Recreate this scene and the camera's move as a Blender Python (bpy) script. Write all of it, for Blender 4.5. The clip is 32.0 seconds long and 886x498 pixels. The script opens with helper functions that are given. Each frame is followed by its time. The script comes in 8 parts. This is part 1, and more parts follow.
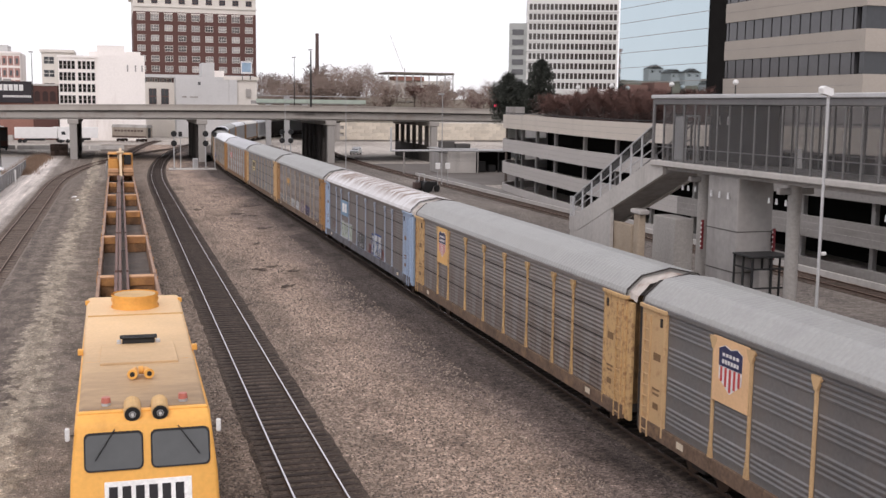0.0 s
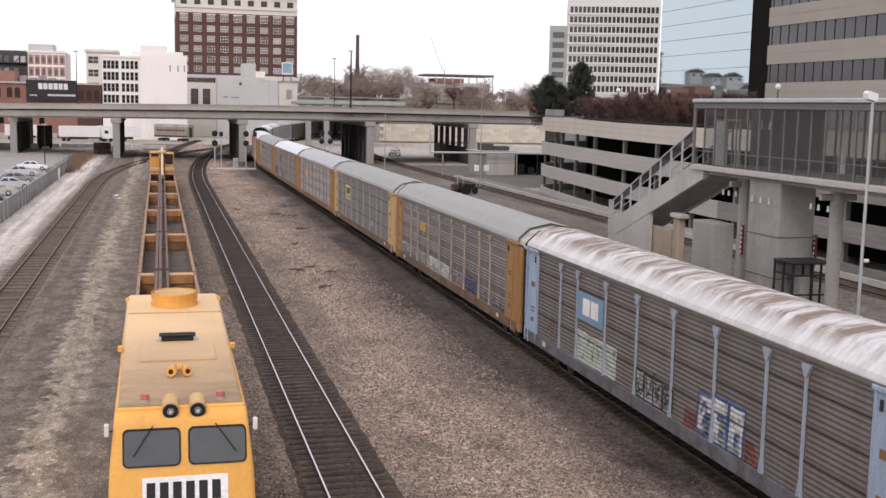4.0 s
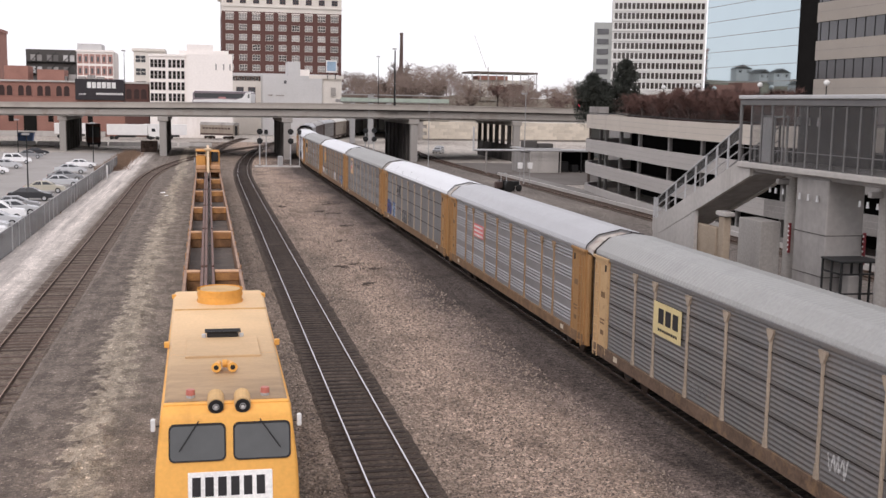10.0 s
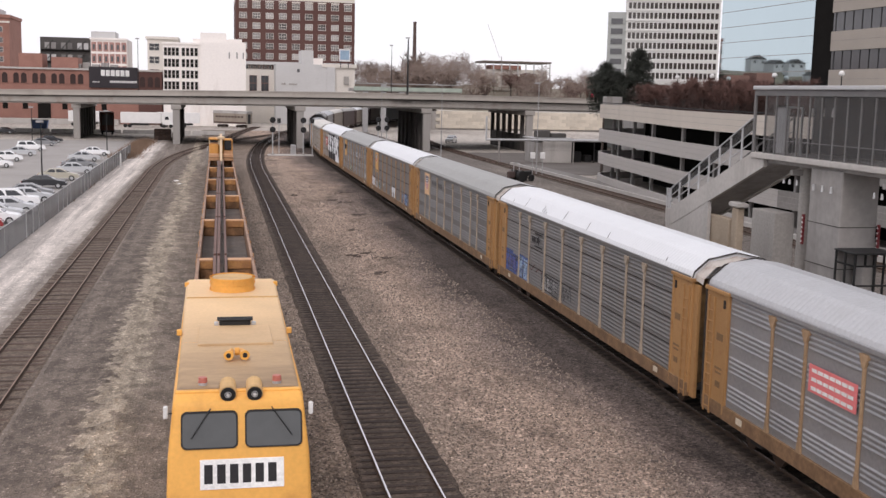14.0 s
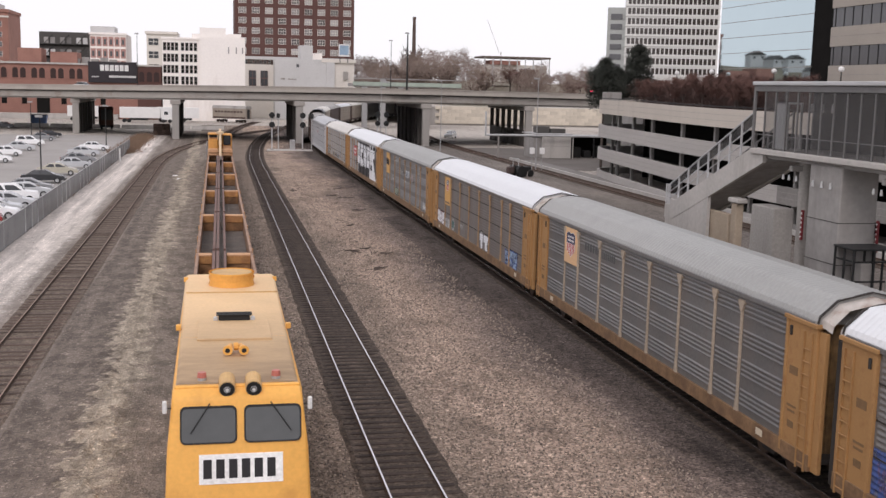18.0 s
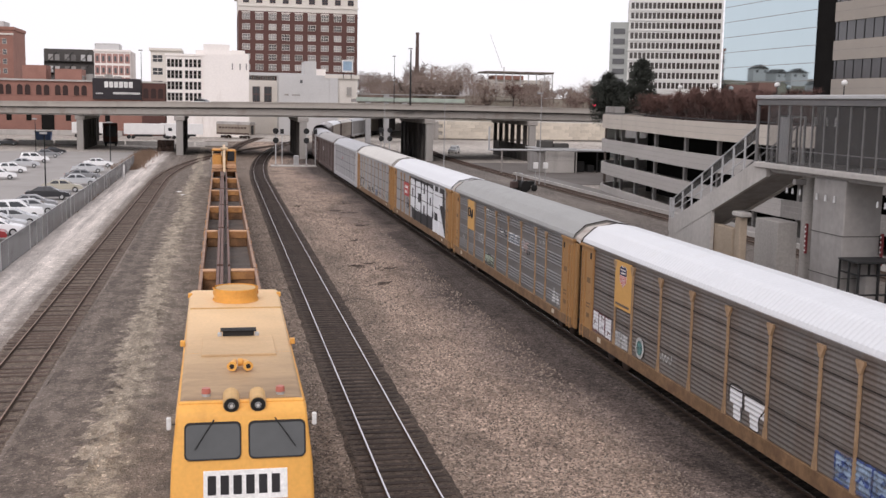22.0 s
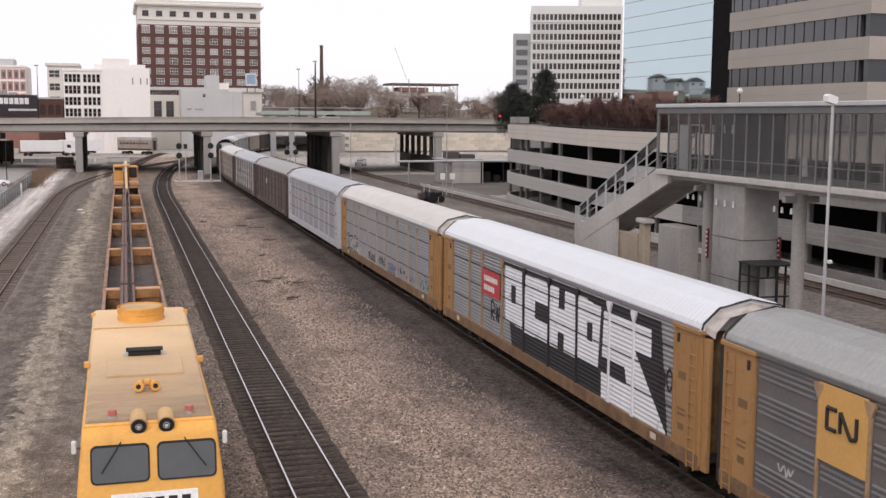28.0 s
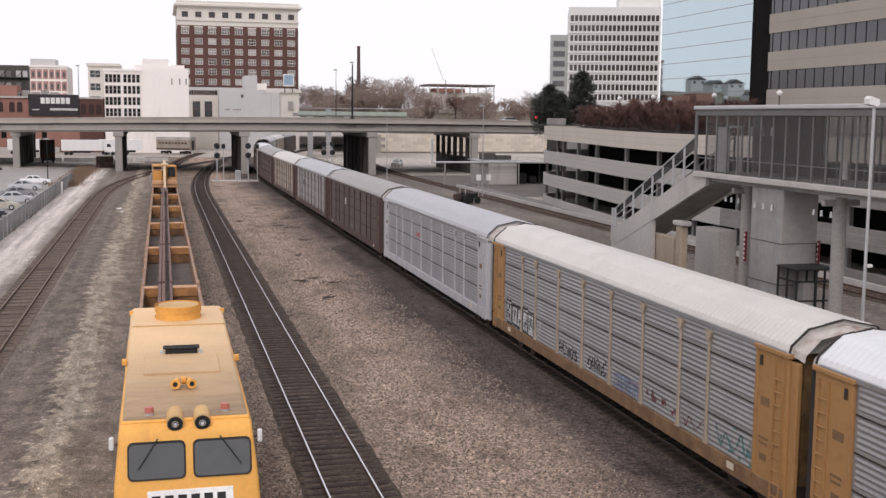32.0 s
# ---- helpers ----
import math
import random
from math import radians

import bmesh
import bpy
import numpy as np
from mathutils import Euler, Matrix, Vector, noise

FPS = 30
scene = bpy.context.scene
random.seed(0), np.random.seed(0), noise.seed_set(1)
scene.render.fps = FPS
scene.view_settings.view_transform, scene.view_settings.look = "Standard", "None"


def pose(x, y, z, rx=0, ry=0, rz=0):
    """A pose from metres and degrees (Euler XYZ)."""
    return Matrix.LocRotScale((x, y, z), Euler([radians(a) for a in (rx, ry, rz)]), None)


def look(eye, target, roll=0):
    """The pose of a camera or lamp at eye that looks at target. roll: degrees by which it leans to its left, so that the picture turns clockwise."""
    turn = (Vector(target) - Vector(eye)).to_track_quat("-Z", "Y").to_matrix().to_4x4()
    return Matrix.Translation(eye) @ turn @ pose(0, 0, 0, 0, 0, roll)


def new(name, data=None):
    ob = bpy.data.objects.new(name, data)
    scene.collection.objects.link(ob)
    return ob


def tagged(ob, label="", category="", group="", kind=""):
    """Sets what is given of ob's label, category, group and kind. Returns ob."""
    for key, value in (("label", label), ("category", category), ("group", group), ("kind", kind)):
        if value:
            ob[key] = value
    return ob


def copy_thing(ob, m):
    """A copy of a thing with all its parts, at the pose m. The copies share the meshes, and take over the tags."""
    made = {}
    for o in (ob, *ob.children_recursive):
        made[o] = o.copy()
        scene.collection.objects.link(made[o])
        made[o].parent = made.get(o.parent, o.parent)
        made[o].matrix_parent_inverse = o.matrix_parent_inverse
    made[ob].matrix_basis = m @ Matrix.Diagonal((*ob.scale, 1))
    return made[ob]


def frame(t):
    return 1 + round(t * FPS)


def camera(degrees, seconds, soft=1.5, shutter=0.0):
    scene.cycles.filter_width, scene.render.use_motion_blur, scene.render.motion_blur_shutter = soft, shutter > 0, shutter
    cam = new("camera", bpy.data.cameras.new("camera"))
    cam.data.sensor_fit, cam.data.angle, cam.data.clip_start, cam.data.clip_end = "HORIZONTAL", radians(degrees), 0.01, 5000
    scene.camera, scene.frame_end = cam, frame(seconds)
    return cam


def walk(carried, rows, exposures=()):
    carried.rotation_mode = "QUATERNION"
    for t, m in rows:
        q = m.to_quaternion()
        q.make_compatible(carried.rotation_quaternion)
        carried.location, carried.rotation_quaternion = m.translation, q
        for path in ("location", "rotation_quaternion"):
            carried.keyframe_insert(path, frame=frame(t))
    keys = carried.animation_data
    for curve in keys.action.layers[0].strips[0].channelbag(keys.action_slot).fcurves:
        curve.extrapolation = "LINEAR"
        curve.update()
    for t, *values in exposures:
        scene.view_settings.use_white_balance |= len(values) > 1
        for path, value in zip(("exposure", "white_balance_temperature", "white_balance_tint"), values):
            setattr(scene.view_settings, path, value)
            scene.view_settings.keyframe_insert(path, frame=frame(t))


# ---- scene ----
cam = camera(43.8, 32.0, soft=1.5)
PATH = [
    (0.0, -16.39, -7.44, -0.74), (0.5, -16.30, -7.39, -0.82), (1.0, -16.29, -7.29, -0.79), (1.5, -16.29, -7.11, -0.75), (2.0, -16.24, -7.02, -0.76),
    (2.5, -16.10, -7.05, -0.88), (3.0, -16.07, -7.10, -0.89), (3.5, -15.96, -7.34, -0.95), (4.0, -14.36, -7.37, -1.19), (4.5, -12.68, -7.40, -1.34),
    (6.5, -11.29, -8.18, -1.46), (7.0, -11.40, -8.26, -1.43), (7.5, -11.55, -8.20, -1.28), (8.0, -11.67, -7.71, -1.23), (8.5, -12.55, -7.47, -1.25),
    (9.0, -12.65, -7.28, -1.25), (9.5, -12.51, -7.25, -1.25), (10.0, -12.11, -7.54, -1.02), (10.5, -11.69, -7.63, -1.27), (11.0, -11.81, -7.52, -1.06),
    (11.5, -11.76, -7.39, -1.10), (12.0, -11.84, -7.48, -1.13), (12.5, -11.89, -7.61, -1.11), (13.0, -11.91, -7.60, -1.43), (13.5, -11.68, -7.80, -1.25),
    (14.0, -11.44, -8.10, -1.25), (14.5, -11.61, -8.30, -1.24), (16.5, -11.59, -8.33, -1.26), (17.0, -11.38, -8.54, -1.55), (17.5, -11.43, -8.52, -1.45),
    (18.0, -11.47, -8.34, -1.33), (18.5, -11.46, -8.16, -1.26), (19.0, -11.40, -7.97, -1.20), (19.5, -11.26, -7.81, -1.19), (20.0, -11.20, -7.66, -1.20),
    (20.5, -11.16, -7.64, -1.14), (21.0, -11.13, -7.54, -1.15), (21.5, -11.17, -7.54, -1.13), (22.0, -11.30, -7.57, -1.08), (22.5, -11.34, -7.59, -1.08),
    (23.0, -11.43, -7.62, -1.01), (23.5, -11.55, -7.57, -0.88), (24.0, -11.52, -7.48, -0.94), (24.5, -11.48, -7.36, -0.55), (25.0, -11.79, -6.92, -0.14),
    (25.5, -13.90, -6.78, -0.14), (26.0, -15.50, -6.91, -0.01), (26.5, -16.51, -7.13, -0.16), (28.5, -15.87, -6.84, -0.51), (29.0, -15.32, -7.03, -0.51),
    (29.5, -14.81, -7.09, -0.47), (30.0, -14.40, -7.18, -0.41), (30.5, -14.25, -7.23, -0.37), (31.0, -14.30, -7.25, -0.48), (31.5, -14.30, -7.21, -0.50),
    (32.0, -14.28, -6.86, -0.57),
]

# seconds, yaw, pitch, roll; the tracks run along +y
walk(cam, [(t, pose(0, 0, 11.3, 90 + p, r, y)) for t, y, p, r in PATH],
     [(0.0, 0.0, 6500, 20), (10.0, 0.0, 6500, 20), (17.0, -0.10, 6500, 20), (24.0, -0.07, 6500, 20), (32.0, -0.10, 6500, 20)])

# ---------------------------------------------------------------- light
world = bpy.data.worlds.new("overcast_sky")
scene.world = world
world.use_nodes = True
wn = world.node_tree
sky = wn.nodes.new("ShaderNodeTexSky")
sky.sky_type, sky.sun_disc = "NISHITA", False
sky.sun_elevation, sky.sun_rotation = radians(42), radians(204)
dim = wn.nodes.new("ShaderNodeVectorMath")
dim.operation = "SCALE"
dim.inputs["Scale"].default_value = 0.10
cloud = wn.nodes.new("ShaderNodeMix")
cloud.data_type = "RGBA"
cloud.inputs["Factor"].default_value = 0.86
cloud.inputs["B"].default_value = (1.11, 1.14, 1.145, 1)
wn.links.new(sky.outputs["Color"], dim.inputs[0])
wn.links.new(dim.outputs[0], cloud.inputs["A"])
wn.links.new(cloud.outputs["Result"], wn.nodes["Background"].inputs["Color"])
wn.nodes["Background"].inputs["Strength"].default_value = 1.0
sun = new("sun", bpy.data.lights.new("sun", "SUN"))
sun.data.energy, sun.data.angle, sun.data.color = 1.15, radians(25), (1.0, 0.96, 0.9)
sun.matrix_world = look((0, 0, 150), (66, 150, 0))
scene.view_settings.exposure = 0.0


# ---------------------------------------------------------------- materials
def rgb(h):
    """Linear colour of a hex sRGB triple."""
    c = [int(h[i:i + 2], 16) / 255 for i in (0, 2, 4)]
    return tuple(v / 12.92 if v <= 0.04045 else ((v + 0.055) / 1.055) ** 2.4 for v in c)


MATS = {}


def mat(name, col, rough=0.8, metal=0.0, dark=0.75, light=1.15, scale=0.6, fine=14.0, bump=0.15, stain=None, stain_amt=0.0,
        stain_scale=0.4, per_object=0.0, streak=False, spec=0.3, stretch=None, stain_z=None):
    """Two scales of noise on a base colour, a stain colour with its own patches, bump, and a tone per object."""
    if name in MATS:
        return MATS[name]
    m = bpy.data.materials.new(name)
    m.use_nodes = True
    nt = m.node_tree
    N, Lk = nt.nodes, nt.links
    b = N["Principled BSDF"]
    b.inputs["Roughness"].default_value, b.inputs["Metallic"].default_value = rough, metal
    b.inputs["Specular IOR Level"].default_value = spec
    co = N.new("ShaderNodeTexCoord")
    src = co.outputs["Object"]
    if streak or stretch:
        mp = N.new("ShaderNodeMapping")
        mp.inputs["Scale"].default_value = stretch or (1.0, 1.0, 0.12)
        Lk.new(src, mp.inputs["Vector"])
        src = mp.outputs["Vector"]
    big, small = N.new("ShaderNodeTexNoise"), N.new("ShaderNodeTexNoise")
    big.inputs["Scale"].default_value, small.inputs["Scale"].default_value = scale, fine
    big.inputs["Detail"].default_value, small.inputs["Detail"].default_value = 5, 4
    Lk.new(src, big.inputs["Vector"])
    Lk.new(co.outputs["Object"], small.inputs["Vector"])
    add = N.new("ShaderNodeMath")
    add.operation = "ADD"
    Lk.new(big.outputs["Fac"], add.inputs[0])
    Lk.new(small.outputs["Fac"], add.inputs[1])
    mr = N.new("ShaderNodeMapRange")
    mr.inputs["From Min"].default_value, mr.inputs["From Max"].default_value = 0.65, 1.35
    mr.inputs["To Min"].default_value, mr.inputs["To Max"].default_value = dark, light
    Lk.new(add.outputs[0], mr.inputs["Value"])
    val = mr.outputs["Result"]
    if per_object:
        oi = N.new("ShaderNodeObjectInfo")
        mo = N.new("ShaderNodeMapRange")
        mo.inputs["To Min"].default_value, mo.inputs["To Max"].default_value = 1 - per_object, 1 + per_object
        Lk.new(oi.outputs["Random"], mo.inputs["Value"])
        mu = N.new("ShaderNodeMath")
        mu.operation = "MULTIPLY"
        Lk.new(val, mu.inputs[0])
        Lk.new(mo.outputs["Result"], mu.inputs[1])
        val = mu.outputs[0]
    base = N.new("ShaderNodeVectorMath")
    base.operation = "SCALE"
    base.inputs[0].default_value = col
    Lk.new(val, base.inputs["Scale"])
    out = base.outputs[0]
    if stain is not None:
        sn = N.new("ShaderNodeTexNoise")
        sn.inputs["Scale"].default_value, sn.inputs["Detail"].default_value = stain_scale, 7
        sn.inputs["Roughness"].default_value = 0.65
        Lk.new(src, sn.inputs["Vector"])
        sr = N.new("ShaderNodeMapRange")
        lo = 0.62 - 0.3 * stain_amt
        sr.inputs["From Min"].default_value, sr.inputs["From Max"].default_value = lo, lo + 0.16
        sr.inputs["To Max"].default_value = min(1.0, 0.45 + 0.6 * stain_amt)
        Lk.new(sn.outputs["Fac"], sr.inputs["Value"])
        amount = sr.outputs["Result"]
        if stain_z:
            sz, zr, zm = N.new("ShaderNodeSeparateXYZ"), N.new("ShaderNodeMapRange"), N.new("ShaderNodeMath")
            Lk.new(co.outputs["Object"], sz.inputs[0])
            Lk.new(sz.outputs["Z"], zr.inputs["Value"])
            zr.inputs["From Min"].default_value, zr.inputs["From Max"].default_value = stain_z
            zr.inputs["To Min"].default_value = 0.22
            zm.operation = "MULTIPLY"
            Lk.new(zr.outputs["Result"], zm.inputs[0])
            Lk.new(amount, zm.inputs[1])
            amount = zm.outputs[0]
        mx = N.new("ShaderNodeMix")
        mx.data_type = "RGBA"
        mx.inputs["B"].default_value = (*stain, 1)
        Lk.new(amount, mx.inputs["Factor"])
        Lk.new(out, mx.inputs["A"])
        out = mx.outputs["Result"]
    Lk.new(out, b.inputs["Base Color"])
    if bump:
        bp = N.new("ShaderNodeBump")
        bp.inputs["Strength"].default_value, bp.inputs["Distance"].default_value = bump, 0.03
        Lk.new(small.outputs["Fac"], bp.inputs["Height"])
        Lk.new(bp.outputs["Normal"], b.inputs["Normal"])
    MATS[name] = m
    return m


def gravel(name, c1, c2, c3, stone=9.0, patch=0.12, amt=0.5, bump=0.6):
    """Loose stones: cells of three tones, with large patches of the third."""
    if name in MATS:
        return MATS[name]
    m = bpy.data.materials.new(name)
    m.use_nodes = True
    nt = m.node_tree
    N, Lk = nt.nodes, nt.links
    b = N["Principled BSDF"]
    b.inputs["Roughness"].default_value, b.inputs["Specular IOR Level"].default_value = 0.95, 0.15
    co = N.new("ShaderNodeTexCoord")
    v = N.new("ShaderNodeTexVoronoi")
    v.inputs["Scale"].default_value = stone
    Lk.new(co.outputs["Object"], v.inputs["Vector"])
    sep = N.new("ShaderNodeSeparateColor")
    Lk.new(v.outputs["Color"], sep.inputs["Color"])
    n1, n2 = N.new("ShaderNodeTexNoise"), N.new("ShaderNodeTexNoise")
    n1.inputs["Scale"].default_value, n1.inputs["Detail"].default_value = patch, 8
    n1.inputs["Roughness"].default_value = 0.62
    n2.inputs["Scale"].default_value, n2.inputs["Detail"].default_value = stone * 0.22, 5
    mp = N.new("ShaderNodeMapping")
    mp.inputs["Scale"].default_value = (1.7, 0.55, 1)
    Lk.new(co.outputs["Object"], mp.inputs["Vector"])
    Lk.new(mp.outputs["Vector"], n1.inputs["Vector"])
    Lk.new(co.outputs["Object"], n2.inputs["Vector"])
    mx = N.new("ShaderNodeMix")
    mx.data_type = "RGBA"
    mx.inputs["A"].default_value, mx.inputs["B"].default_value = (*c1, 1), (*c2, 1)
    Lk.new(sep.outputs["Red"], mx.inputs["Factor"])
    r = N.new("ShaderNodeMapRange")
    r.inputs["From Min"].default_value, r.inputs["From Max"].default_value = 0.62 - 0.3 * amt, 0.80 - 0.3 * amt
    r.inputs["To Max"].default_value = 0.85
    Lk.new(n1.outputs["Fac"], r.inputs["Value"])
    mx2 = N.new("ShaderNodeMix")
    mx2.data_type = "RGBA"
    mx2.inputs["B"].default_value = (*c3, 1)
    Lk.new(r.outputs["Result"], mx2.inputs["Factor"])
    Lk.new(mx.outputs["Result"], mx2.inputs["A"])
    tone = N.new("ShaderNodeMapRange")
    tone.inputs["From Min"].default_value, tone.inputs["From Max"].default_value = 0.25, 0.75
    tone.inputs["To Min"].default_value, tone.inputs["To Max"].default_value = 0.68, 1.3
    Lk.new(n2.outputs["Fac"], tone.inputs["Value"])
    grain = N.new("ShaderNodeMapRange")
    grain.inputs["To Min"].default_value, grain.inputs["To Max"].default_value = 0.72, 1.28
    Lk.new(sep.outputs["Green"], grain.inputs["Value"])
    mul = N.new("ShaderNodeMath")
    mul.operation = "MULTIPLY"
    Lk.new(tone.outputs["Result"], mul.inputs[0])
    Lk.new(grain.outputs["Result"], mul.inputs[1])
    sc = N.new("ShaderNodeVectorMath")
    sc.operation = "SCALE"
    Lk.new(mx2.outputs["Result"], sc.inputs[0])
    Lk.new(mul.outputs[0], sc.inputs["Scale"])
    Lk.new(sc.outputs[0], b.inputs["Base Color"])
    bp = N.new("ShaderNodeBump")
    bp.inputs["Strength"].default_value, bp.inputs["Distance"].default_value = bump, 0.05
    Lk.new(v.outputs["Distance"], bp.inputs["Height"])
    Lk.new(bp.outputs["Normal"], b.inputs["Normal"])
    MATS[name] = m
    return m


def yard_gravel(name, stops, blot=0.5, roam=2.2, clod=0.0, grit=1.0, fray=0.48, ruts=0.12):
    """Loose yard stones whose tone changes across the tracks: stops of (x, colour), with oily blotches and pale chips."""
    m = bpy.data.materials.new(name)
    m.use_nodes = True
    nt = m.node_tree
    N, Lk = nt.nodes, nt.links
    b = N["Principled BSDF"]
    b.inputs["Roughness"].default_value, b.inputs["Specular IOR Level"].default_value = 0.95, 0.15

    def noise_of(scale, detail, stretch=None, rough=0.6):
        n = N.new("ShaderNodeTexNoise")
        n.inputs["Scale"].default_value, n.inputs["Detail"].default_value, n.inputs["Roughness"].default_value = scale, detail, rough
        if stretch:
            mp = N.new("ShaderNodeMapping")
            mp.inputs["Scale"].default_value = stretch
            Lk.new(co.outputs["Object"], mp.inputs["Vector"])
            Lk.new(mp.outputs["Vector"], n.inputs["Vector"])
        else:
            Lk.new(co.outputs["Object"], n.inputs["Vector"])
        return n.outputs["Fac"]

    def ramp(value, a, z, to0, to1):
        r = N.new("ShaderNodeMapRange")
        r.inputs["From Min"].default_value, r.inputs["From Max"].default_value = a, z
        r.inputs["To Min"].default_value, r.inputs["To Max"].default_value = to0, to1
        Lk.new(value, r.inputs["Value"])
        return r.outputs["Result"]

    def times(p, q, op="MULTIPLY"):
        k = N.new("ShaderNodeMath")
        k.operation = op
        Lk.new(p, k.inputs[0])
        Lk.new(q, k.inputs[1])
        return k.outputs[0]

    co = N.new("ShaderNodeTexCoord")
    xyz = N.new("ShaderNodeSeparateXYZ")
    Lk.new(co.outputs["Object"], xyz.inputs[0])
    wander = ramp(noise_of(0.10, 6, (1.0, 0.5, 1)), 0.3, 0.7, -roam, roam)
    wander2 = ramp(noise_of(1.3, 4), 0.3, 0.7, -fray, fray)
    x = times(times(xyz.outputs["X"], wander, "ADD"), wander2, "ADD")
    lo, hi = stops[0][0], stops[-1][0]
    f = ramp(x, lo, hi, 0.0, 1.0)
    cr = N.new("ShaderNodeValToRGB")
    el = cr.color_ramp.elements
    while len(el) < len(stops):
        el.new(0.5)
    for k, (sx, c) in enumerate(stops):
        el[k].position, el[k].color = (sx - lo) / (hi - lo), (*c, 1)
    Lk.new(f, cr.inputs["Fac"])
    v = N.new("ShaderNodeTexVoronoi")
    v.inputs["Scale"].default_value = 13.0
    Lk.new(co.outputs["Object"], v.inputs["Vector"])
    sep = N.new("ShaderNodeSeparateColor")
    Lk.new(v.outputs["Color"], sep.inputs["Color"])
    stone = ramp(sep.outputs["Red"], 0.0, 1.0, 1 - 0.44 * grit, 1 + 0.38 * grit)
    chips = ramp(sep.outputs["Green"], 0.90, 1.0, 1.0, 1.9)
    mid = ramp(noise_of(2.6, 6, None, 0.7), 0.28, 0.72, 1.0 - 0.32 * min(1.0, grit), 1.0 + 0.32 * min(1.0, grit))
    blots = ramp(noise_of(0.30, 7, (1.0, 0.6, 1), 0.68), 0.50, 0.66, 1.0, 1.0 - blot)
    cart = ramp(noise_of(0.55, 5, (2.6, 0.08, 1)), 0.35, 0.65, 1.0 - ruts, 1.0 + ruts)
    val = times(times(times(stone, chips), times(mid, blots)), cart)
    if clod:
        val = times(val, ramp(noise_of(1.15, 9, (1.0, 0.55, 1), 0.72), 0.44, 0.56, 1.0 - clod, 1.0 + clod * 0.35))
    sc = N.new("ShaderNodeVectorMath")
    sc.operation = "SCALE"
    Lk.new(cr.outputs["Color"], sc.inputs[0])
    Lk.new(val, sc.inputs["Scale"])
    Lk.new(sc.outputs[0], b.inputs["Base Color"])
    bp = N.new("ShaderNodeBump")
    bp.inputs["Strength"].default_value, bp.inputs["Distance"].default_value = 0.8, 0.05
    Lk.new(v.outputs["Distance"], bp.inputs["Height"])
    Lk.new(bp.outputs["Normal"], b.inputs["Normal"])
    MATS[name] = m
    return m


def glass(name, col, rough=0.08, metal=0.0):
    if name in MATS:
        return MATS[name]
    m = mat(name, col, rough, metal, 0.9, 1.1, 0.3, 3.0, 0.0, spec=0.6)
    return m


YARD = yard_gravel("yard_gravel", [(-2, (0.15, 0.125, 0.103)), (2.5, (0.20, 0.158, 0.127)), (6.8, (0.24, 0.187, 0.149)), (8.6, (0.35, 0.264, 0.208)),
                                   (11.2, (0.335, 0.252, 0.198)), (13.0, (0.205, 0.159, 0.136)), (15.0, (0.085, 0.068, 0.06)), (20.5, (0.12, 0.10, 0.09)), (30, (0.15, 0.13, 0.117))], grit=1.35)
DARKG = gravel("dark_ballast", (0.10, 0.078, 0.062), (0.052, 0.041, 0.034), (0.145, 0.112, 0.09), 12.0, 0.3, 0.3)
CINDER = gravel("cinder_gravel", (0.175, 0.137, 0.109), (0.12, 0.095, 0.077), (0.205, 0.162, 0.13), 16.0, 0.16, 0.3, 0.4)
PALE = yard_gravel("pale_dirt", [(-7.0, (0.182, 0.15, 0.127)), (-5.3, (0.188, 0.155, 0.13)), (-4.65, (0.185, 0.152, 0.127)), (-4.5, (0.335, 0.283, 0.224)), (-3.3, (0.37, 0.314, 0.246)), (-3.1, (0.25, 0.208, 0.168)), (-2.4, (0.24, 0.198, 0.163)), (-1.4, (0.215, 0.176, 0.144))], 0.15, 0.5, 0.30, 0.5, 0.62)
LIME = yard_gravel("limestone_to_cinder", [(-13.9, (0.50, 0.448, 0.41)), (-12.4, (0.63, 0.572, 0.525)), (-10.7, (0.57, 0.515, 0.467)), (-10.1, (0.31, 0.272, 0.24)), (-9.6, (0.215, 0.184, 0.16)), (-6.8, (0.20, 0.167, 0.142))], 0.18, 0.5, 0.1, 0.3, 0.3, 0.24)
LAND = gravel("far_ground", (0.42, 0.38, 0.335), (0.35, 0.315, 0.28), (0.49, 0.45, 0.40), 3.0, 0.03, 0.4, 0.1)
ASPH = mat("old_asphalt", (0.33, 0.31, 0.29), 0.9, 0, 0.88, 1.08, 0.15, 20, 0.1, (0.25, 0.235, 0.22), 0.3, 0.2)
CONC = mat("weathered_concrete", (0.355, 0.335, 0.31), 0.85, 0, 0.8, 1.12, 0.5, 9, 0.12, (0.22, 0.2, 0.185), 0.35, 0.7, 0, True)
CONC_D = mat("stained_concrete", (0.335, 0.317, 0.30), 0.88, 0, 0.8, 1.1, 0.4, 3, 0.08, (0.19, 0.175, 0.16), 0.42, 0.5, 0, True)
CONC_L = mat("pale_concrete", (0.48, 0.455, 0.425), 0.85, 0, 0.85, 1.1, 0.4, 4, 0.06, (0.32, 0.295, 0.27), 0.28, 0.5, 0, True)
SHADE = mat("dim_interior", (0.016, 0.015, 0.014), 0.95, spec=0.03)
STEEL = mat("polished_rail_head", (0.72, 0.70, 0.71), 0.26, 1.0, 0.9, 1.1, 2, 40, 0.0)
RUST = mat("rusty_rail", (0.065, 0.042, 0.03), 0.8, 0.2, 0.7, 1.25, 2, 30, 0.1)
RUSTL = mat("rusty_rail_head", (0.29, 0.20, 0.155), 0.6, 0.3, 0.8, 1.2, 2, 30, 0.1)
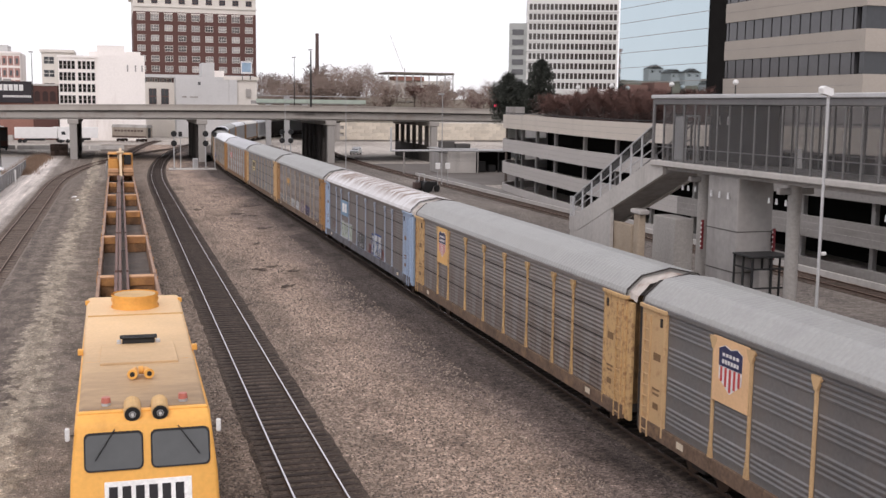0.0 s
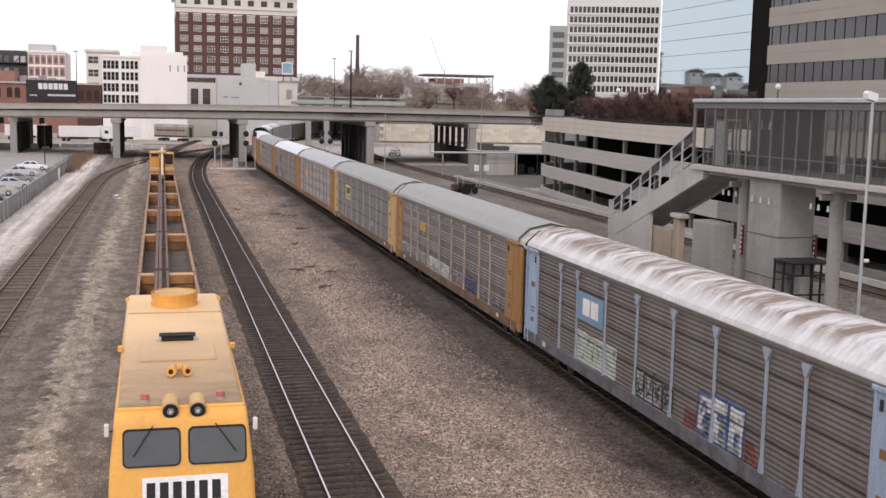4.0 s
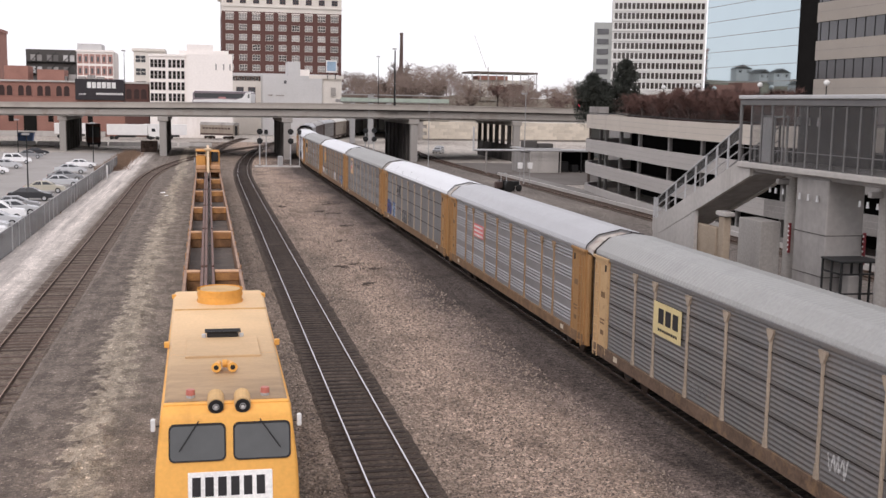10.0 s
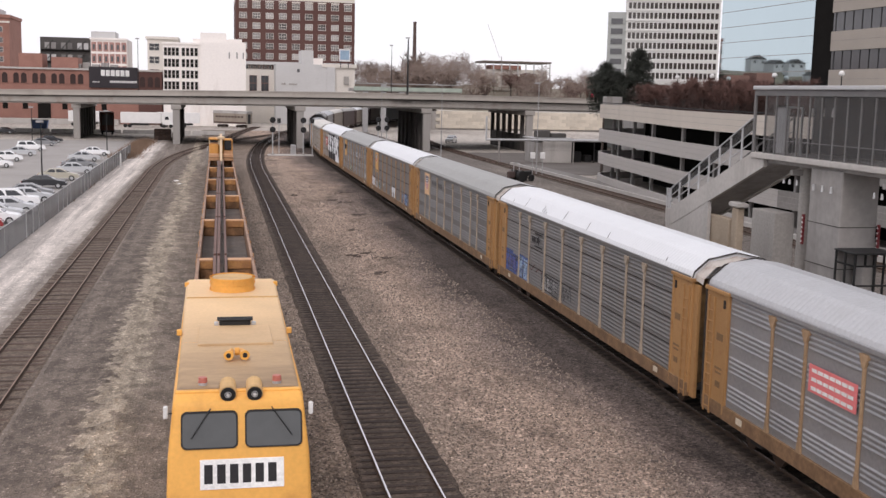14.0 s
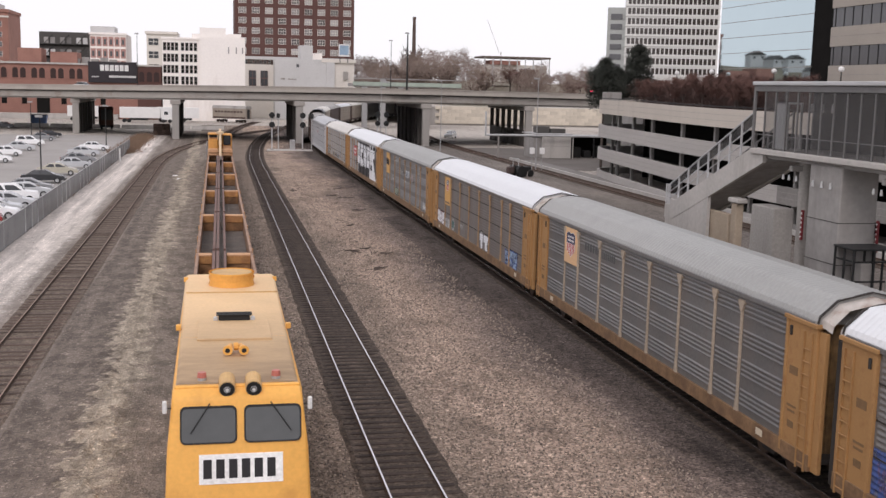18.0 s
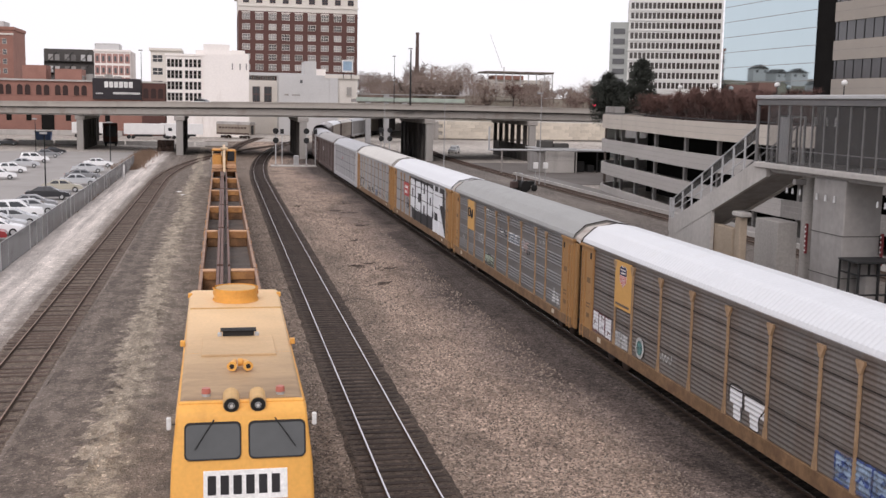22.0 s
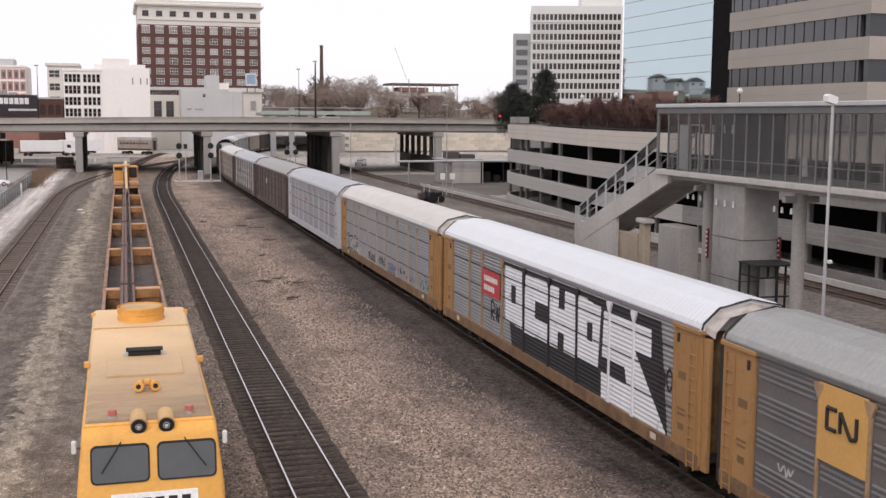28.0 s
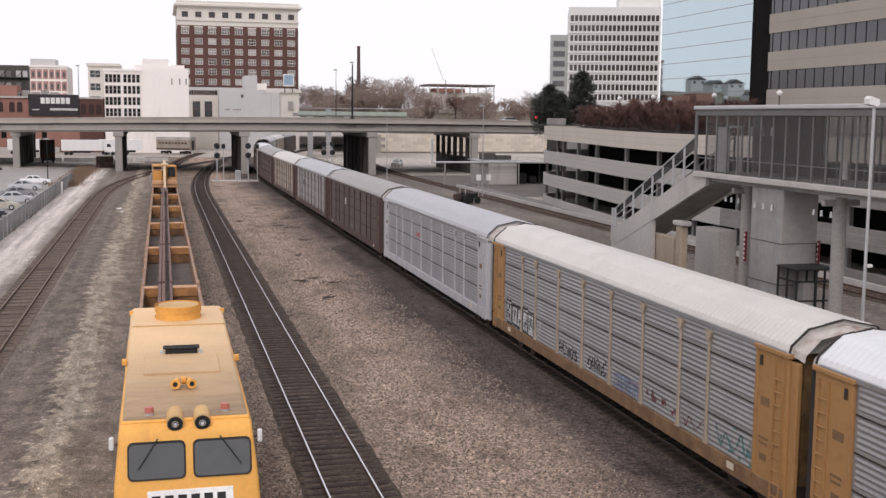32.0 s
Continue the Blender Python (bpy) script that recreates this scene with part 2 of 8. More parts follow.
TIE = mat("creosoted_tie", (0.040, 0.029, 0.024), 0.9, 0, 0.5, 1.6, 1.2, 22, 0.4, (0.095, 0.072, 0.056), 0.32, 2.0, 0.3)
TIEOLD = mat("greyed_tie", (0.078, 0.053, 0.042), 0.9, 0, 0.55, 1.6, 1.2, 22, 0.4, (0.14, 0.105, 0.085), 0.3, 2.0, 0.35)
GALV = mat("galvanised_steel", (0.52, 0.52, 0.52), 0.5, 0.35, 0.85, 1.1, 1, 20, 0.05)
GREYP = mat("grey_paint", (0.36, 0.355, 0.35), 0.6, 0, 0.85, 1.1, 1, 15, 0.05)
BLACK = mat("black_metal", (0.02, 0.02, 0.02), 0.6, 0, 0.8, 1.3)
GLASSD = glass("dark_glass", (0.035, 0.038, 0.042), 0.08)
GLASSG = glass("grey_glass", (0.10, 0.10, 0.105), 0.12)
WHITEP = mat("white_paint", (0.78, 0.77, 0.75), 0.6, 0, 0.92, 1.05, 1, 15, 0.03)


# ---------------------------------------------------------------- mesh building
class M:
    """Vertices and faces of one mesh, from boxes, tubes and swept outlines."""

    def __init__(self):
        self.v, self.f = [], []

    def add(self, vs, fs):
        n = len(self.v)
        self.v += [tuple(p) for p in vs]
        self.f += [tuple(i + n for i in q) for q in fs]
        return self

    def box(self, x0, x1, y0, y1, z0, z1):
        vs = [(x, y, z) for z in (z0, z1) for x, y in ((x0, y0), (x1, y0), (x1, y1), (x0, y1))]
        return self.add(vs, [(3, 2, 1, 0), (4, 5, 6, 7), (0, 1, 5, 4), (1, 2, 6, 5), (2, 3, 7, 6), (3, 0, 4, 7)])

    def cbox(self, x0, x1, y0, y1, z0, z1, c=0.03):
        """A box with chamfered edges."""
        vs, fs = [], []
        for z, ins in ((z0, c), (z0 + c, 0), (z1 - c, 0), (z1, c)):
            a, b, d, e = x0 + ins, x1 - ins, y0 + ins, y1 - ins
            k = c if not ins else c * 0.6
            vs += [(a + k, d, z), (b - k, d, z), (b, d + k, z), (b, e - k, z), (b - k, e, z), (a + k, e, z), (a, e - k, z), (a, d + k, z)]
        for r in range(3):
            for i in range(8):
                j = (i + 1) % 8
                fs.append((r * 8 + i, r * 8 + j, r * 8 + 8 + j, r * 8 + 8 + i))
        fs += [tuple(range(7, -1, -1)), tuple(range(24, 32))]
        return self.add(vs, fs)

    def prism(self, poly, axis, a, b):
        """A closed outline swept along an axis: 'x' takes (y, z), 'y' takes (x, z), 'z' takes (x, y)."""
        def put(p, q):
            return {"x": (q, p[0], p[1]), "y": (p[0], q, p[1]), "z": (p[0], p[1], q)}[axis]
        n = len(poly)
        vs = [put(p, a) for p in poly] + [put(p, b) for p in poly]
        fs = [(i, (i + 1) % n, n + (i + 1) % n, n + i) for i in range(n)] + [tuple(range(n - 1, -1, -1)), tuple(range(n, 2 * n))]
        return self.add(vs, fs)

    def tube(self, p0, p1, r, seg=8, r1=None, caps=True):
        p0, p1 = Vector(p0), Vector(p1)
        r1 = r if r1 is None else r1
        d = (p1 - p0).normalized()
        s = d.orthogonal().normalized()
        t = d.cross(s)
        vs, fs = [], []
        for p, q in ((p0, r), (p1, r1)):
            for i in range(seg):
                a = 2 * math.pi * i / seg
                vs.append(p + (s * math.cos(a) + t * math.sin(a)) * q)
        for i in range(seg):
            j = (i + 1) % seg
            fs.append((i, j, seg + j, seg + i))
        if caps:
            fs += [tuple(range(seg - 1, -1, -1)), tuple(range(seg, 2 * seg))]
        return self.add(vs, fs)

    def sheet(self, rows):
        """A surface through rows of points."""
        n = len(rows[0])
        vs = [p for r in rows for p in r]
        fs = [(i * n + j, i * n + j + 1, (i + 1) * n + j + 1, (i + 1) * n + j) for i in range(len(rows) - 1) for j in range(n - 1)]
        return self.add(vs, fs)

    def mesh(self, name, material):
        me = bpy.data.meshes.new(name)
        me.from_pydata(self.v, [], self.f)
        if material:
            me.materials.append(material)
        bm = bmesh.new()
        bm.from_mesh(me)
        if len(bm.faces) < 20000:
            bmesh.ops.recalc_face_normals(bm, faces=bm.faces)
        bm.to_mesh(me)
        bm.free()
        return me


def part(name, m, material, parent, label="", loc=(0, 0, 0), rz=0):
    """One mesh object under a thing or part. m: an M, or a ready mesh to share."""
    me = m if isinstance(m, bpy.types.Mesh) else m.mesh(name, material)
    ob = new(name, me)
    ob.parent = parent
    ob.location = loc
    if rz:
        ob.rotation_euler = (0, 0, radians(rz))
    return tagged(ob, label)


def thing(name, label, category, group="", loc=(0, 0, 0), rz=0, kind=""):
    ob = new(name)
    ob.location = loc
    ob.rotation_euler = (0, 0, radians(rz))
    return tagged(ob, label, category, group, kind)


def solid(name, m, material, label, category="", group="", kind="", loc=(0, 0, 0)):
    ob = new(name, m.mesh(name, material))
    ob.location = loc
    return tagged(ob, label, category, group, kind)


def smooth(ob, angle=40):
    ob.data.polygons.foreach_set("use_smooth", [True] * len(ob.data.polygons))
    ob.data.set_sharp_from_angle(angle=radians(angle))
    return ob


def smooth_mesh(m, material):
    """A mesh from an M, smooth but for its sharp edges."""
    me = m.mesh("panel", material)
    me.polygons.foreach_set("use_smooth", [True] * len(me.polygons))
    me.set_sharp_from_angle(angle=radians(50))
    return me


# ---------------------------------------------------------------- ground and tracks
def edge(x, y, a=0.35, s=0.16, k=0.0):
    return x + a * (noise.noise((y * s, x * 0.7 + k, 3.1)) + 0.5 * noise.noise((y * s * 3.7, x + k, 9.3)))


def strip(name, x0, x1, y0, y1, z, material, label, wob=0.35, category="", s=0.16, step=2.0):
    """A strip of ground with ragged long edges that runs along the tracks."""
    m = M()
    n = int((y1 - y0) / step)
    rows = []
    for i in range(n + 1):
        y = y0 + (y1 - y0) * i / n
        a, b = edge(x0, y, wob, s), edge(x1, y, wob, s, 5)
        rows.append([(a, y, z - 0.02)] + [(a + (b - a) * k / 3, y, z) for k in range(4)] + [(b, y, z - 0.02)])
    m.sheet(rows)
    return solid(name, m, material, label, category, kind="structure")


gm = M()
gm.sheet([[(x, y, -0.03) for x in (-3000, -400, 400, 3000)] for y in (-600, -100, 700, 4500)])
solid("ground", gm, LAND, "dusty grey city ground under an overcast sky", kind="structure")
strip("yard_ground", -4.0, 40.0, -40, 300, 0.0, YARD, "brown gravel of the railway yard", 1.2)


def mud(x, y):
    """Churned, dried mud heaped along the siding, with a wheel rut beside it."""
    crest = math.exp(-((x + 3.8 + 0.3 * noise.noise((y * 0.06, 2, 5))) / 0.8) ** 2)
    lump = 0.6 * noise.noise((x * 1.3, y * 0.8, 1)) + 0.5 * noise.noise((x * 3.1, y * 2.2, 4)) + 0.25 * noise.noise((x * 7, y * 6, 8))
    return max(0.022, 0.024 + crest * (0.06 + 0.2 * lump) + 0.012 * lump)


pale, y, rows = M(), -20.0, []
while y < 262:
    a, b = edge(-6.9, y, 0.25, 0.3), edge(-1.3, y, 0.25, 0.3, 5)
    rows.append([(a, y, 0.004)] + [(a + (b - a) * k / 40, y, mud(a + (b - a) * k / 40, y)) for k in range(41)] + [(b, y, 0.004)])
    y += max(0.14, abs(y) * 0.005)
pale.sheet(rows)
solid("pale_strip", pale, PALE, "pale dried mud between dark cinder gravel", kind="structure")
strip("limestone_road", -13.8, -6.8, -20, 262, 0.03, LIME, "pale limestone service road beside dark cinder gravel", 0.1)
strip("car_park_ground", -75, -13.9, 30, 235, 0.036, ASPH, "worn grey asphalt of the car park", 0.1)


class Line:
    """A track's centre line: straight along y, then an arc to the right. s is the distance from y = 0."""

    def __init__(self, x, y_arc, radius):
        self.x, self.y, self.r = x, y_arc, radius

    def at(self, s):
        if s <= self.y:
            return self.x, s, 0.0
        a = (s - self.y) / self.r
        return self.x + self.r * (1 - math.cos(a)), self.y + self.r * math.sin(a), a

    def off(self, s, d, z):
        x, y, a = self.at(s)
        return x + d * math.cos(a), y - d * math.sin(a), z


def stations(line, s0, s1):
    out = [s0]
    while out[-1] < s1:
        out.append(min(s1, out[-1] + (40 if out[-1] + 40 <= line.y else 5)))
    return out


def sweep(line, s0, s1, prof):
    """A closed profile of (across, z) carried along a line."""
    m = M()
    m.sheet([[line.off(s, d, z) for d, z in prof + prof[:1]] for s in stations(line, s0, s1)])
    return m


MID = Line(5.35, 150, 850)
LEFT = Line(-8.3, 150, 370)
MACH = Line(0.35, 190, 900)
MAIN = Line(17.55, 172, 640)
FAR = Line(44.6, 190, 700)


def track(line, s0, s1, tie_mat, head_mat, label, near=(24, 180), z=0.0, gap=0.56, ballast=DARKG, bw=1.16, spill=0.3):
    t = thing("railway_track", label, "railway track", "tracks of the yard", kind="structure")
    bed = M()
    def heap(s, k):
        """Stones lie ragged over the ends of the ties."""
        return 0.066 + 0.05 * noise.noise((s * 1.7, k, 2)) + 0.03 * noise.noise((s * 5.0, k, 6))
    bed.sheet([[line.off(s, d, z + h) for d, h in ((-bw - spill + 0.4 * spill * noise.noise((s * 0.9, 1, 2)), -0.012), (-bw - 0.12, heap(s, 3)), (-bw + 0.12, 0.045), (0, 0.05), (bw - 0.12, 0.045),
                                                   (bw + 0.12, heap(s, 11)), (bw + spill + 0.4 * spill * noise.noise((s * 0.9, 7, 2)), -0.012))]
               for s in [s0 + i * 0.4 for i in range(int((s1 - s0) / 0.4) + 1)]])
    part("ballast", bed, ballast, t)
    for side in (-0.7525, 0.7525):
        web = [(side - 0.07, z + 0.05), (side + 0.07, z + 0.05), (side + 0.012, z + 0.09), (side + 0.034, z + 0.172), (side - 0.034, z + 0.172), (side - 0.012, z + 0.09)]
        r = part("rail", sweep(line, s0, s1, web), RUST, t)
        part("rail_head", sweep(line, s0, s1, [(side - 0.028, z + 0.170), (side + 0.028, z + 0.170), (side + 0.025, z + 0.182), (side - 0.025, z + 0.182)]), head_mat, r)
    tm = M().cbox(-1.3, 1.3, -0.115, 0.115, -0.08, 0.075, 0.015).mesh("tie", tie_mat)
    rest = M()
    rnd = random.Random(len(label))
    s, n = s0, 0
    while s < s1:
        x, y, a = line.at(s)
        if near[0] <= s <= near[1] and n < 300:
            o = part("tie", tm, None, t, "", (x + rnd.uniform(-0.07, 0.07), y + rnd.uniform(-0.03, 0.03), z - (0.034 if n % 2 and tie_mat is TIEOLD and rnd.random() < 0.8 else 0.0)), -math.degrees(a) + rnd.uniform(-1, 1))
            n += 1
        else:
            c, si = math.cos(a), math.sin(a)
            vs = []
            for zz in (z - 0.05, z + 0.07):
                for d, e in ((-1.3, -0.11), (1.3, -0.11), (1.3, 0.11), (-1.3, 0.11)):
                    vs.append((x + d * c + e * si, y - d * si + e * c, zz))
            rest.add(vs, [(4, 5, 6, 7), (0, 1, 5, 4), (1, 2, 6, 5), (2, 3, 7, 6), (3, 0, 4, 7)])
        s += gap
    if rest.v:
        tagged(part("far_ties", rest, tie_mat, t), kind="stuff")
    return t
track(MID, -120, 330, TIE, STEEL, "mainline track with shining rails on dark ties", (24, 192))
track(LEFT, -120, 300, TIEOLD, RUSTL, "rusty siding track on greyed wooden ties", (38, 205), gap=0.64, ballast=CINDER)
track(MACH, -120, 330, TIEOLD, RUSTL, "yard track beneath the yellow work train", (150, 200))
track(MAIN, -330, 620, TIE, STEEL, "mainline track under the moving freight train", (20, 120))
track(FAR, -120, 330, TIEOLD, RUSTL, "track beyond the freight train beside the car park building", (60, 170), gap=0.62)

# ---------------------------------------------------------------- freight cars
EAVE, SILL = 5.02, 1.25
YEL = mat("yellow_car_paint", (0.37, 0.205, 0.083), 0.6, 0, 0.86, 1.08, 0.5, 26, 0.04, (0.27, 0.13, 0.055), 0.28, 2.6, 0.06)
YEL_P = mat("pale_yellow_car_paint", (0.55, 0.37, 0.195), 0.6, 0, 0.86, 1.08, 0.5, 26, 0.04, (0.30, 0.15, 0.065), 0.26, 2.6, 0.06)
YEL_R = mat("rusting_yellow_car_paint", (0.55, 0.36, 0.17), 0.65, 0, 0.84, 1.1, 0.6, 28, 0.05, (0.20, 0.10, 0.055), 0.42, 5.5, 0.08)
SILL_Y = mat("rust_blotted_yellow_sill", (0.235, 0.14, 0.075), 0.7, 0, 0.6, 1.2, 1.2, 9, 0.05, (0.13, 0.075, 0.045), 0.5, 1.3)
SILL_R = mat("rusted_brown_sill", (0.15, 0.10, 0.07), 0.8, 0, 0.6, 1.3, 1.2, 9, 0.06, (0.32, 0.20, 0.105), 0.3, 1.6)
SILL_B = mat("grimy_blue_sill", (0.15, 0.15, 0.165), 0.7, 0, 0.6, 1.2, 1.2, 9, 0.05, (0.08, 0.06, 0.05), 0.5, 1.1)
POST_B = mat("pale_blue_post_paint", (0.34, 0.38, 0.45), 0.6, 0, 0.75, 1.12, 0.8, 12, 0.05, (0.20, 0.17, 0.16), 0.35, 0.9, 0, True)
BLUE = mat("faded_blue_car_paint", (0.33, 0.42, 0.55), 0.6, 0, 0.8, 1.12, 0.8, 12, 0.05, (0.20, 0.18, 0.18), 0.3, 0.9, 0, True)
BROWN = mat("brown_car_paint", (0.085, 0.055, 0.047), 0.6, 0, 0.8, 1.2, 0.8, 12, 0.05)
SILV = mat("silver_car_paint", (0.50, 0.50, 0.51), 0.5, 0.1, 0.8, 1.1, 0.8, 12, 0.05, (0.3, 0.29, 0.28), 0.3, 0.9, 0, True)
PAN_G = mat("galvanised_side_sheet", (0.182, 0.179, 0.178), 0.45, 0.3, 0.8, 1.12, 0.7, 9, 0.05, (0.18, 0.162, 0.15), 0.4, 0.7, 0.10, True)
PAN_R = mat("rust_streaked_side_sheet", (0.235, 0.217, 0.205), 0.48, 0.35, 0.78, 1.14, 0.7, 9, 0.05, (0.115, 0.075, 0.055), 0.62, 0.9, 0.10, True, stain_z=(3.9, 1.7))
PAN_D = mat("dull_side_sheet", (0.18, 0.162, 0.15), 0.5, 0.3, 0.75, 1.15, 0.7, 9, 0.05, (0.13, 0.098, 0.08), 0.5, 0.7, 0.10, True)
PAN_L = mat("bright_side_sheet", (0.325, 0.325, 0.332), 0.40, 0.45, 0.84, 1.12, 0.7, 9, 0.05, (0.31, 0.30, 0.295), 0.3, 0.7, 0.07, True)
PAN_T = mat("tan_side_sheet", (0.36, 0.31, 0.255), 0.6, 0.1, 0.8, 1.15, 0.7, 9, 0.05, (0.2, 0.16, 0.13), 0.4, 0.7, 0.08, True)
YEL_D = mat("dull_yellow_paint", (0.42, 0.26, 0.09), 0.65, 0, 0.75, 1.12, 0.8, 12, 0.05, (0.25, 0.14, 0.07), 0.4, 0.9, 0.05, True)
PAN_S = mat("stone_grey_side_sheet", (0.32, 0.305, 0.29), 0.55, 0.15, 0.8, 1.12, 0.7, 9, 0.05, (0.22, 0.20, 0.185), 0.35, 0.7, 0.08, True)
PAN_B = mat("brown_side_sheet", (0.10, 0.072, 0.065), 0.6, 0.1, 0.75, 1.2, 0.7, 9, 0.05, (0.07, 0.05, 0.045), 0.4, 0.7, 0.08, True)
ROOF_G = mat("grey_galvanised_roof", (0.36, 0.36, 0.345), 0.5, 0.25, 0.86, 1.08, 0.5, 9, 0.04, (0.27, 0.265, 0.26), 0.3, 0.5)
ROOF_L = mat("pale_galvanised_roof", (0.46, 0.465, 0.475), 0.5, 0.2, 0.88, 1.08, 0.5, 9, 0.04, (0.38, 0.38, 0.38), 0.25, 0.5)
ROOF_W = mat("white_painted_roof", (0.69, 0.705, 0.72), 0.5, 0.0, 0.94, 1.03, 0.5, 9, 0.03, (0.58, 0.57, 0.55), 0.12, 0.5)
ROOF_C = mat("cream_painted_roof", (0.60, 0.58, 0.54), 0.55, 0.0, 0.9, 1.06, 0.5, 9, 0.03, (0.5, 0.47, 0.43), 0.25, 0.6)
ROOF_R = mat("rust_stained_white_roof", (0.66, 0.655, 0.655), 0.6, 0.0, 0.9, 1.05, 0.6, 9, 0.05, (0.19, 0.12, 0.08), 0.72, 1.15, stretch=(0.3, 1.5, 0.8), stain_z=(EAVE + 0.30, EAVE + 0.66))
ROOF_B = mat("brown_grey_roof", (0.36, 0.345, 0.33), 0.5, 0.2, 0.88, 1.08, 0.5, 9, 0.04)
UNDER = mat("grimy_undercarriage", (0.035, 0.03, 0.027), 0.85, 0, 0.7, 1.4)
STENC = mat("worn_stencil", (0.20, 0.12, 0.06), 0.7)
GRIME = mat("grimy_yellow_end_paint", (0.27, 0.165, 0.075), 0.75, 0, 0.7, 1.15, 0.9, 6, 0.05, (0.11, 0.075, 0.05), 0.5, 1.4)
CAPM = mat("rusty_cream_end_cap", (0.50, 0.46, 0.42), 0.65, 0, 0.8, 1.1, 0.8, 6, 0.05, (0.20, 0.11, 0.075), 0.45, 1.5)
PLAC = mat("placard_cream", (0.60, 0.52, 0.40), 0.7)
MESHES = {}


def shared(key, make, material):
    k = (key, material.name)
    if k not in MESHES:
        MESHES[k] = make().mesh(key.split("#")[0], material)
    return MESHES[k]


HALF = 13.72
POSTS = (11.75, 8.95, 7.05, 4.2, 1.4, -1.4, -4.2, -7.05, -8.95, -11.75)


def rib_profile(style, z0=SILL, z1=EAVE - 0.02, depth=0.055):
    """(x, z) up a side sheet: 'group' has four bands of four ribs, 'even' has close ribs and three open seams."""
    prof = [(0.0, z0)]
    if style == "group":
        bands, per, flat = 4, 4, 0.36
        h = (z1 - z0) / bands
        for b in range(bands):
            st = h * (1 - flat) / per
            for i in range(per):
                z = z0 + b * h + h * flat * 0.6 + i * st
                prof += [(0.0, z + st * 0.10), (-depth * 0.85, z + st * 0.30), (-depth * 0.85, z + st * 0.52), (0.0, z + st * 0.78)]
    else:
        n = 24
        st = (z1 - z0) / n
        for i in range(n):
            z = z0 + i * st
            if i in (6, 12, 18):
                prof += [(-0.01, z + st * 0.2), (0.07, z + st * 0.25), (0.07, z + st * 0.5), (-0.01, z + st * 0.55)]
            else:
                prof += [(0.0, z + st * 0.14), (-depth * 0.35, z + st * 0.34), (-depth * 0.35, z + st * 0.50), (0.0, z + st * 0.86)]
    prof.append((0.0, z1))
    return prof


def sheet_panel(w, style):
    """A ribbed side sheet, w long, in the plane x = 0, outside towards -x."""
    def make():
        m = M()
        m.sheet([[(x * k if x < 0 else x, y, z) for x, z in rib_profile(style)]
                 for y, k in ((-w / 2, 0), (-w / 2 + 0.09, 0), (-w / 2 + 0.15, 1), (w / 2 - 0.15, 1), (w / 2 - 0.09, 0), (w / 2, 0))])
        m.sheet([[(0.09, y, SILL), (0.09, y, EAVE - 0.02)] for y in (-w / 2, w / 2)])
        return m
    return make


def paint(car, name, quads, material, label="", style="group"):
    """Paint that follows the ribs of a car's camera-side wall. quads: (y and y at the foot, y and y at the top, z, z)."""
    m = M()
    prof = rib_profile(style)
    cuts = []
    if style == "even":
        st = (EAVE - 0.02 - SILL) / 24
        cuts = [(SILL + (i + 0.20) * st, SILL + (i + 0.52) * st) for i in (6, 12, 18)]
    pieces = []
    for i, (ya, yb, yc, yd, za, zb) in enumerate(quads):
        lo = za
        for c0, c1 in cuts + [(99, 99)]:
            hi = min(zb, c0)
            if hi > lo + 0.02 and zb > za:
                f, g = (lo - za) / (zb - za), (hi - za) / (zb - za)
                pieces.append((i, ya + (yc - ya) * f, yb + (yd - yb) * f, ya + (yc - ya) * g, yb + (yd - yb) * g, lo, hi))
            lo = max(lo, min(zb, c1))
    for i, ya, yb, yc, yd, za, zb in pieces:
        za, zb = max(za, SILL + 0.01), min(zb, EAVE - 0.04)
        if zb - za < 0.02:
            continue
        zs = sorted({za, zb, *[z for _, z in prof if za < z < zb]})
        row0, row1 = [], []
        for z in zs:
            x = np.interp(z, [p[1] for p in prof], [p[0] for p in prof])
            f = (z - za) / (zb - za)
            row0.append((-1.528 - 0.0004 * (i % 9) + min(x, 0.0), ya + (yc - ya) * f, z))
            row1.append((-1.528 - 0.0004 * (i % 9) + min(x, 0.0), yb + (yd - yb) * f, z))
        m.sheet([row0, row1])
    return part(name, m, material, car, label)


def stroke(car, pts, width, material, out, style, label=""):
    """A sprayed line through points (y, z) of the wall: a smooth ribbon that follows the ribs."""
    prof = rib_profile(style)
    pz, px = [p[1] for p in prof], [min(p[0], 0.0) for p in prof]
    path = []
    for i in range(len(pts) - 1):
        p0, p1, p2, p3 = pts[max(0, i - 1)], pts[i], pts[i + 1], pts[min(len(pts) - 1, i + 2)]
        n = max(3, int(math.dist(p1, p2) / 0.07))
        for k in range(n):
            t = k / n
            path.append(tuple(0.5 * (2 * p1[c] + (p2[c] - p0[c]) * t + (2 * p0[c] - 5 * p1[c] + 4 * p2[c] - p3[c]) * t * t + (3 * p1[c] - p0[c] - 3 * p2[c] + p3[c]) * t ** 3) for c in (0, 1)))
    path.append(pts[-1])
    across = 4 if width > 0.1 else 2
    rows = []
    for i, (y, z) in enumerate(path):
        q, r = path[max(0, i - 1)], path[min(len(path) - 1, i + 1)]
        d = Vector((r[0] - q[0], r[1] - q[1]))
        d = d.normalized() if d.length > 1e-6 else Vector((1, 0))
        row_ = []
        for k in range(across + 1):
            e = (k / across - 0.5) * width
            yy, zz = y - d.y * e, min(max(z + d.x * e, SILL + 0.02), EAVE - 0.2)
            row_.append((-1.528 - out + float(np.interp(zz, pz, px)), yy, zz))
        rows.append(row_)
    return part("graffiti", M().sheet(rows), material, car, label)


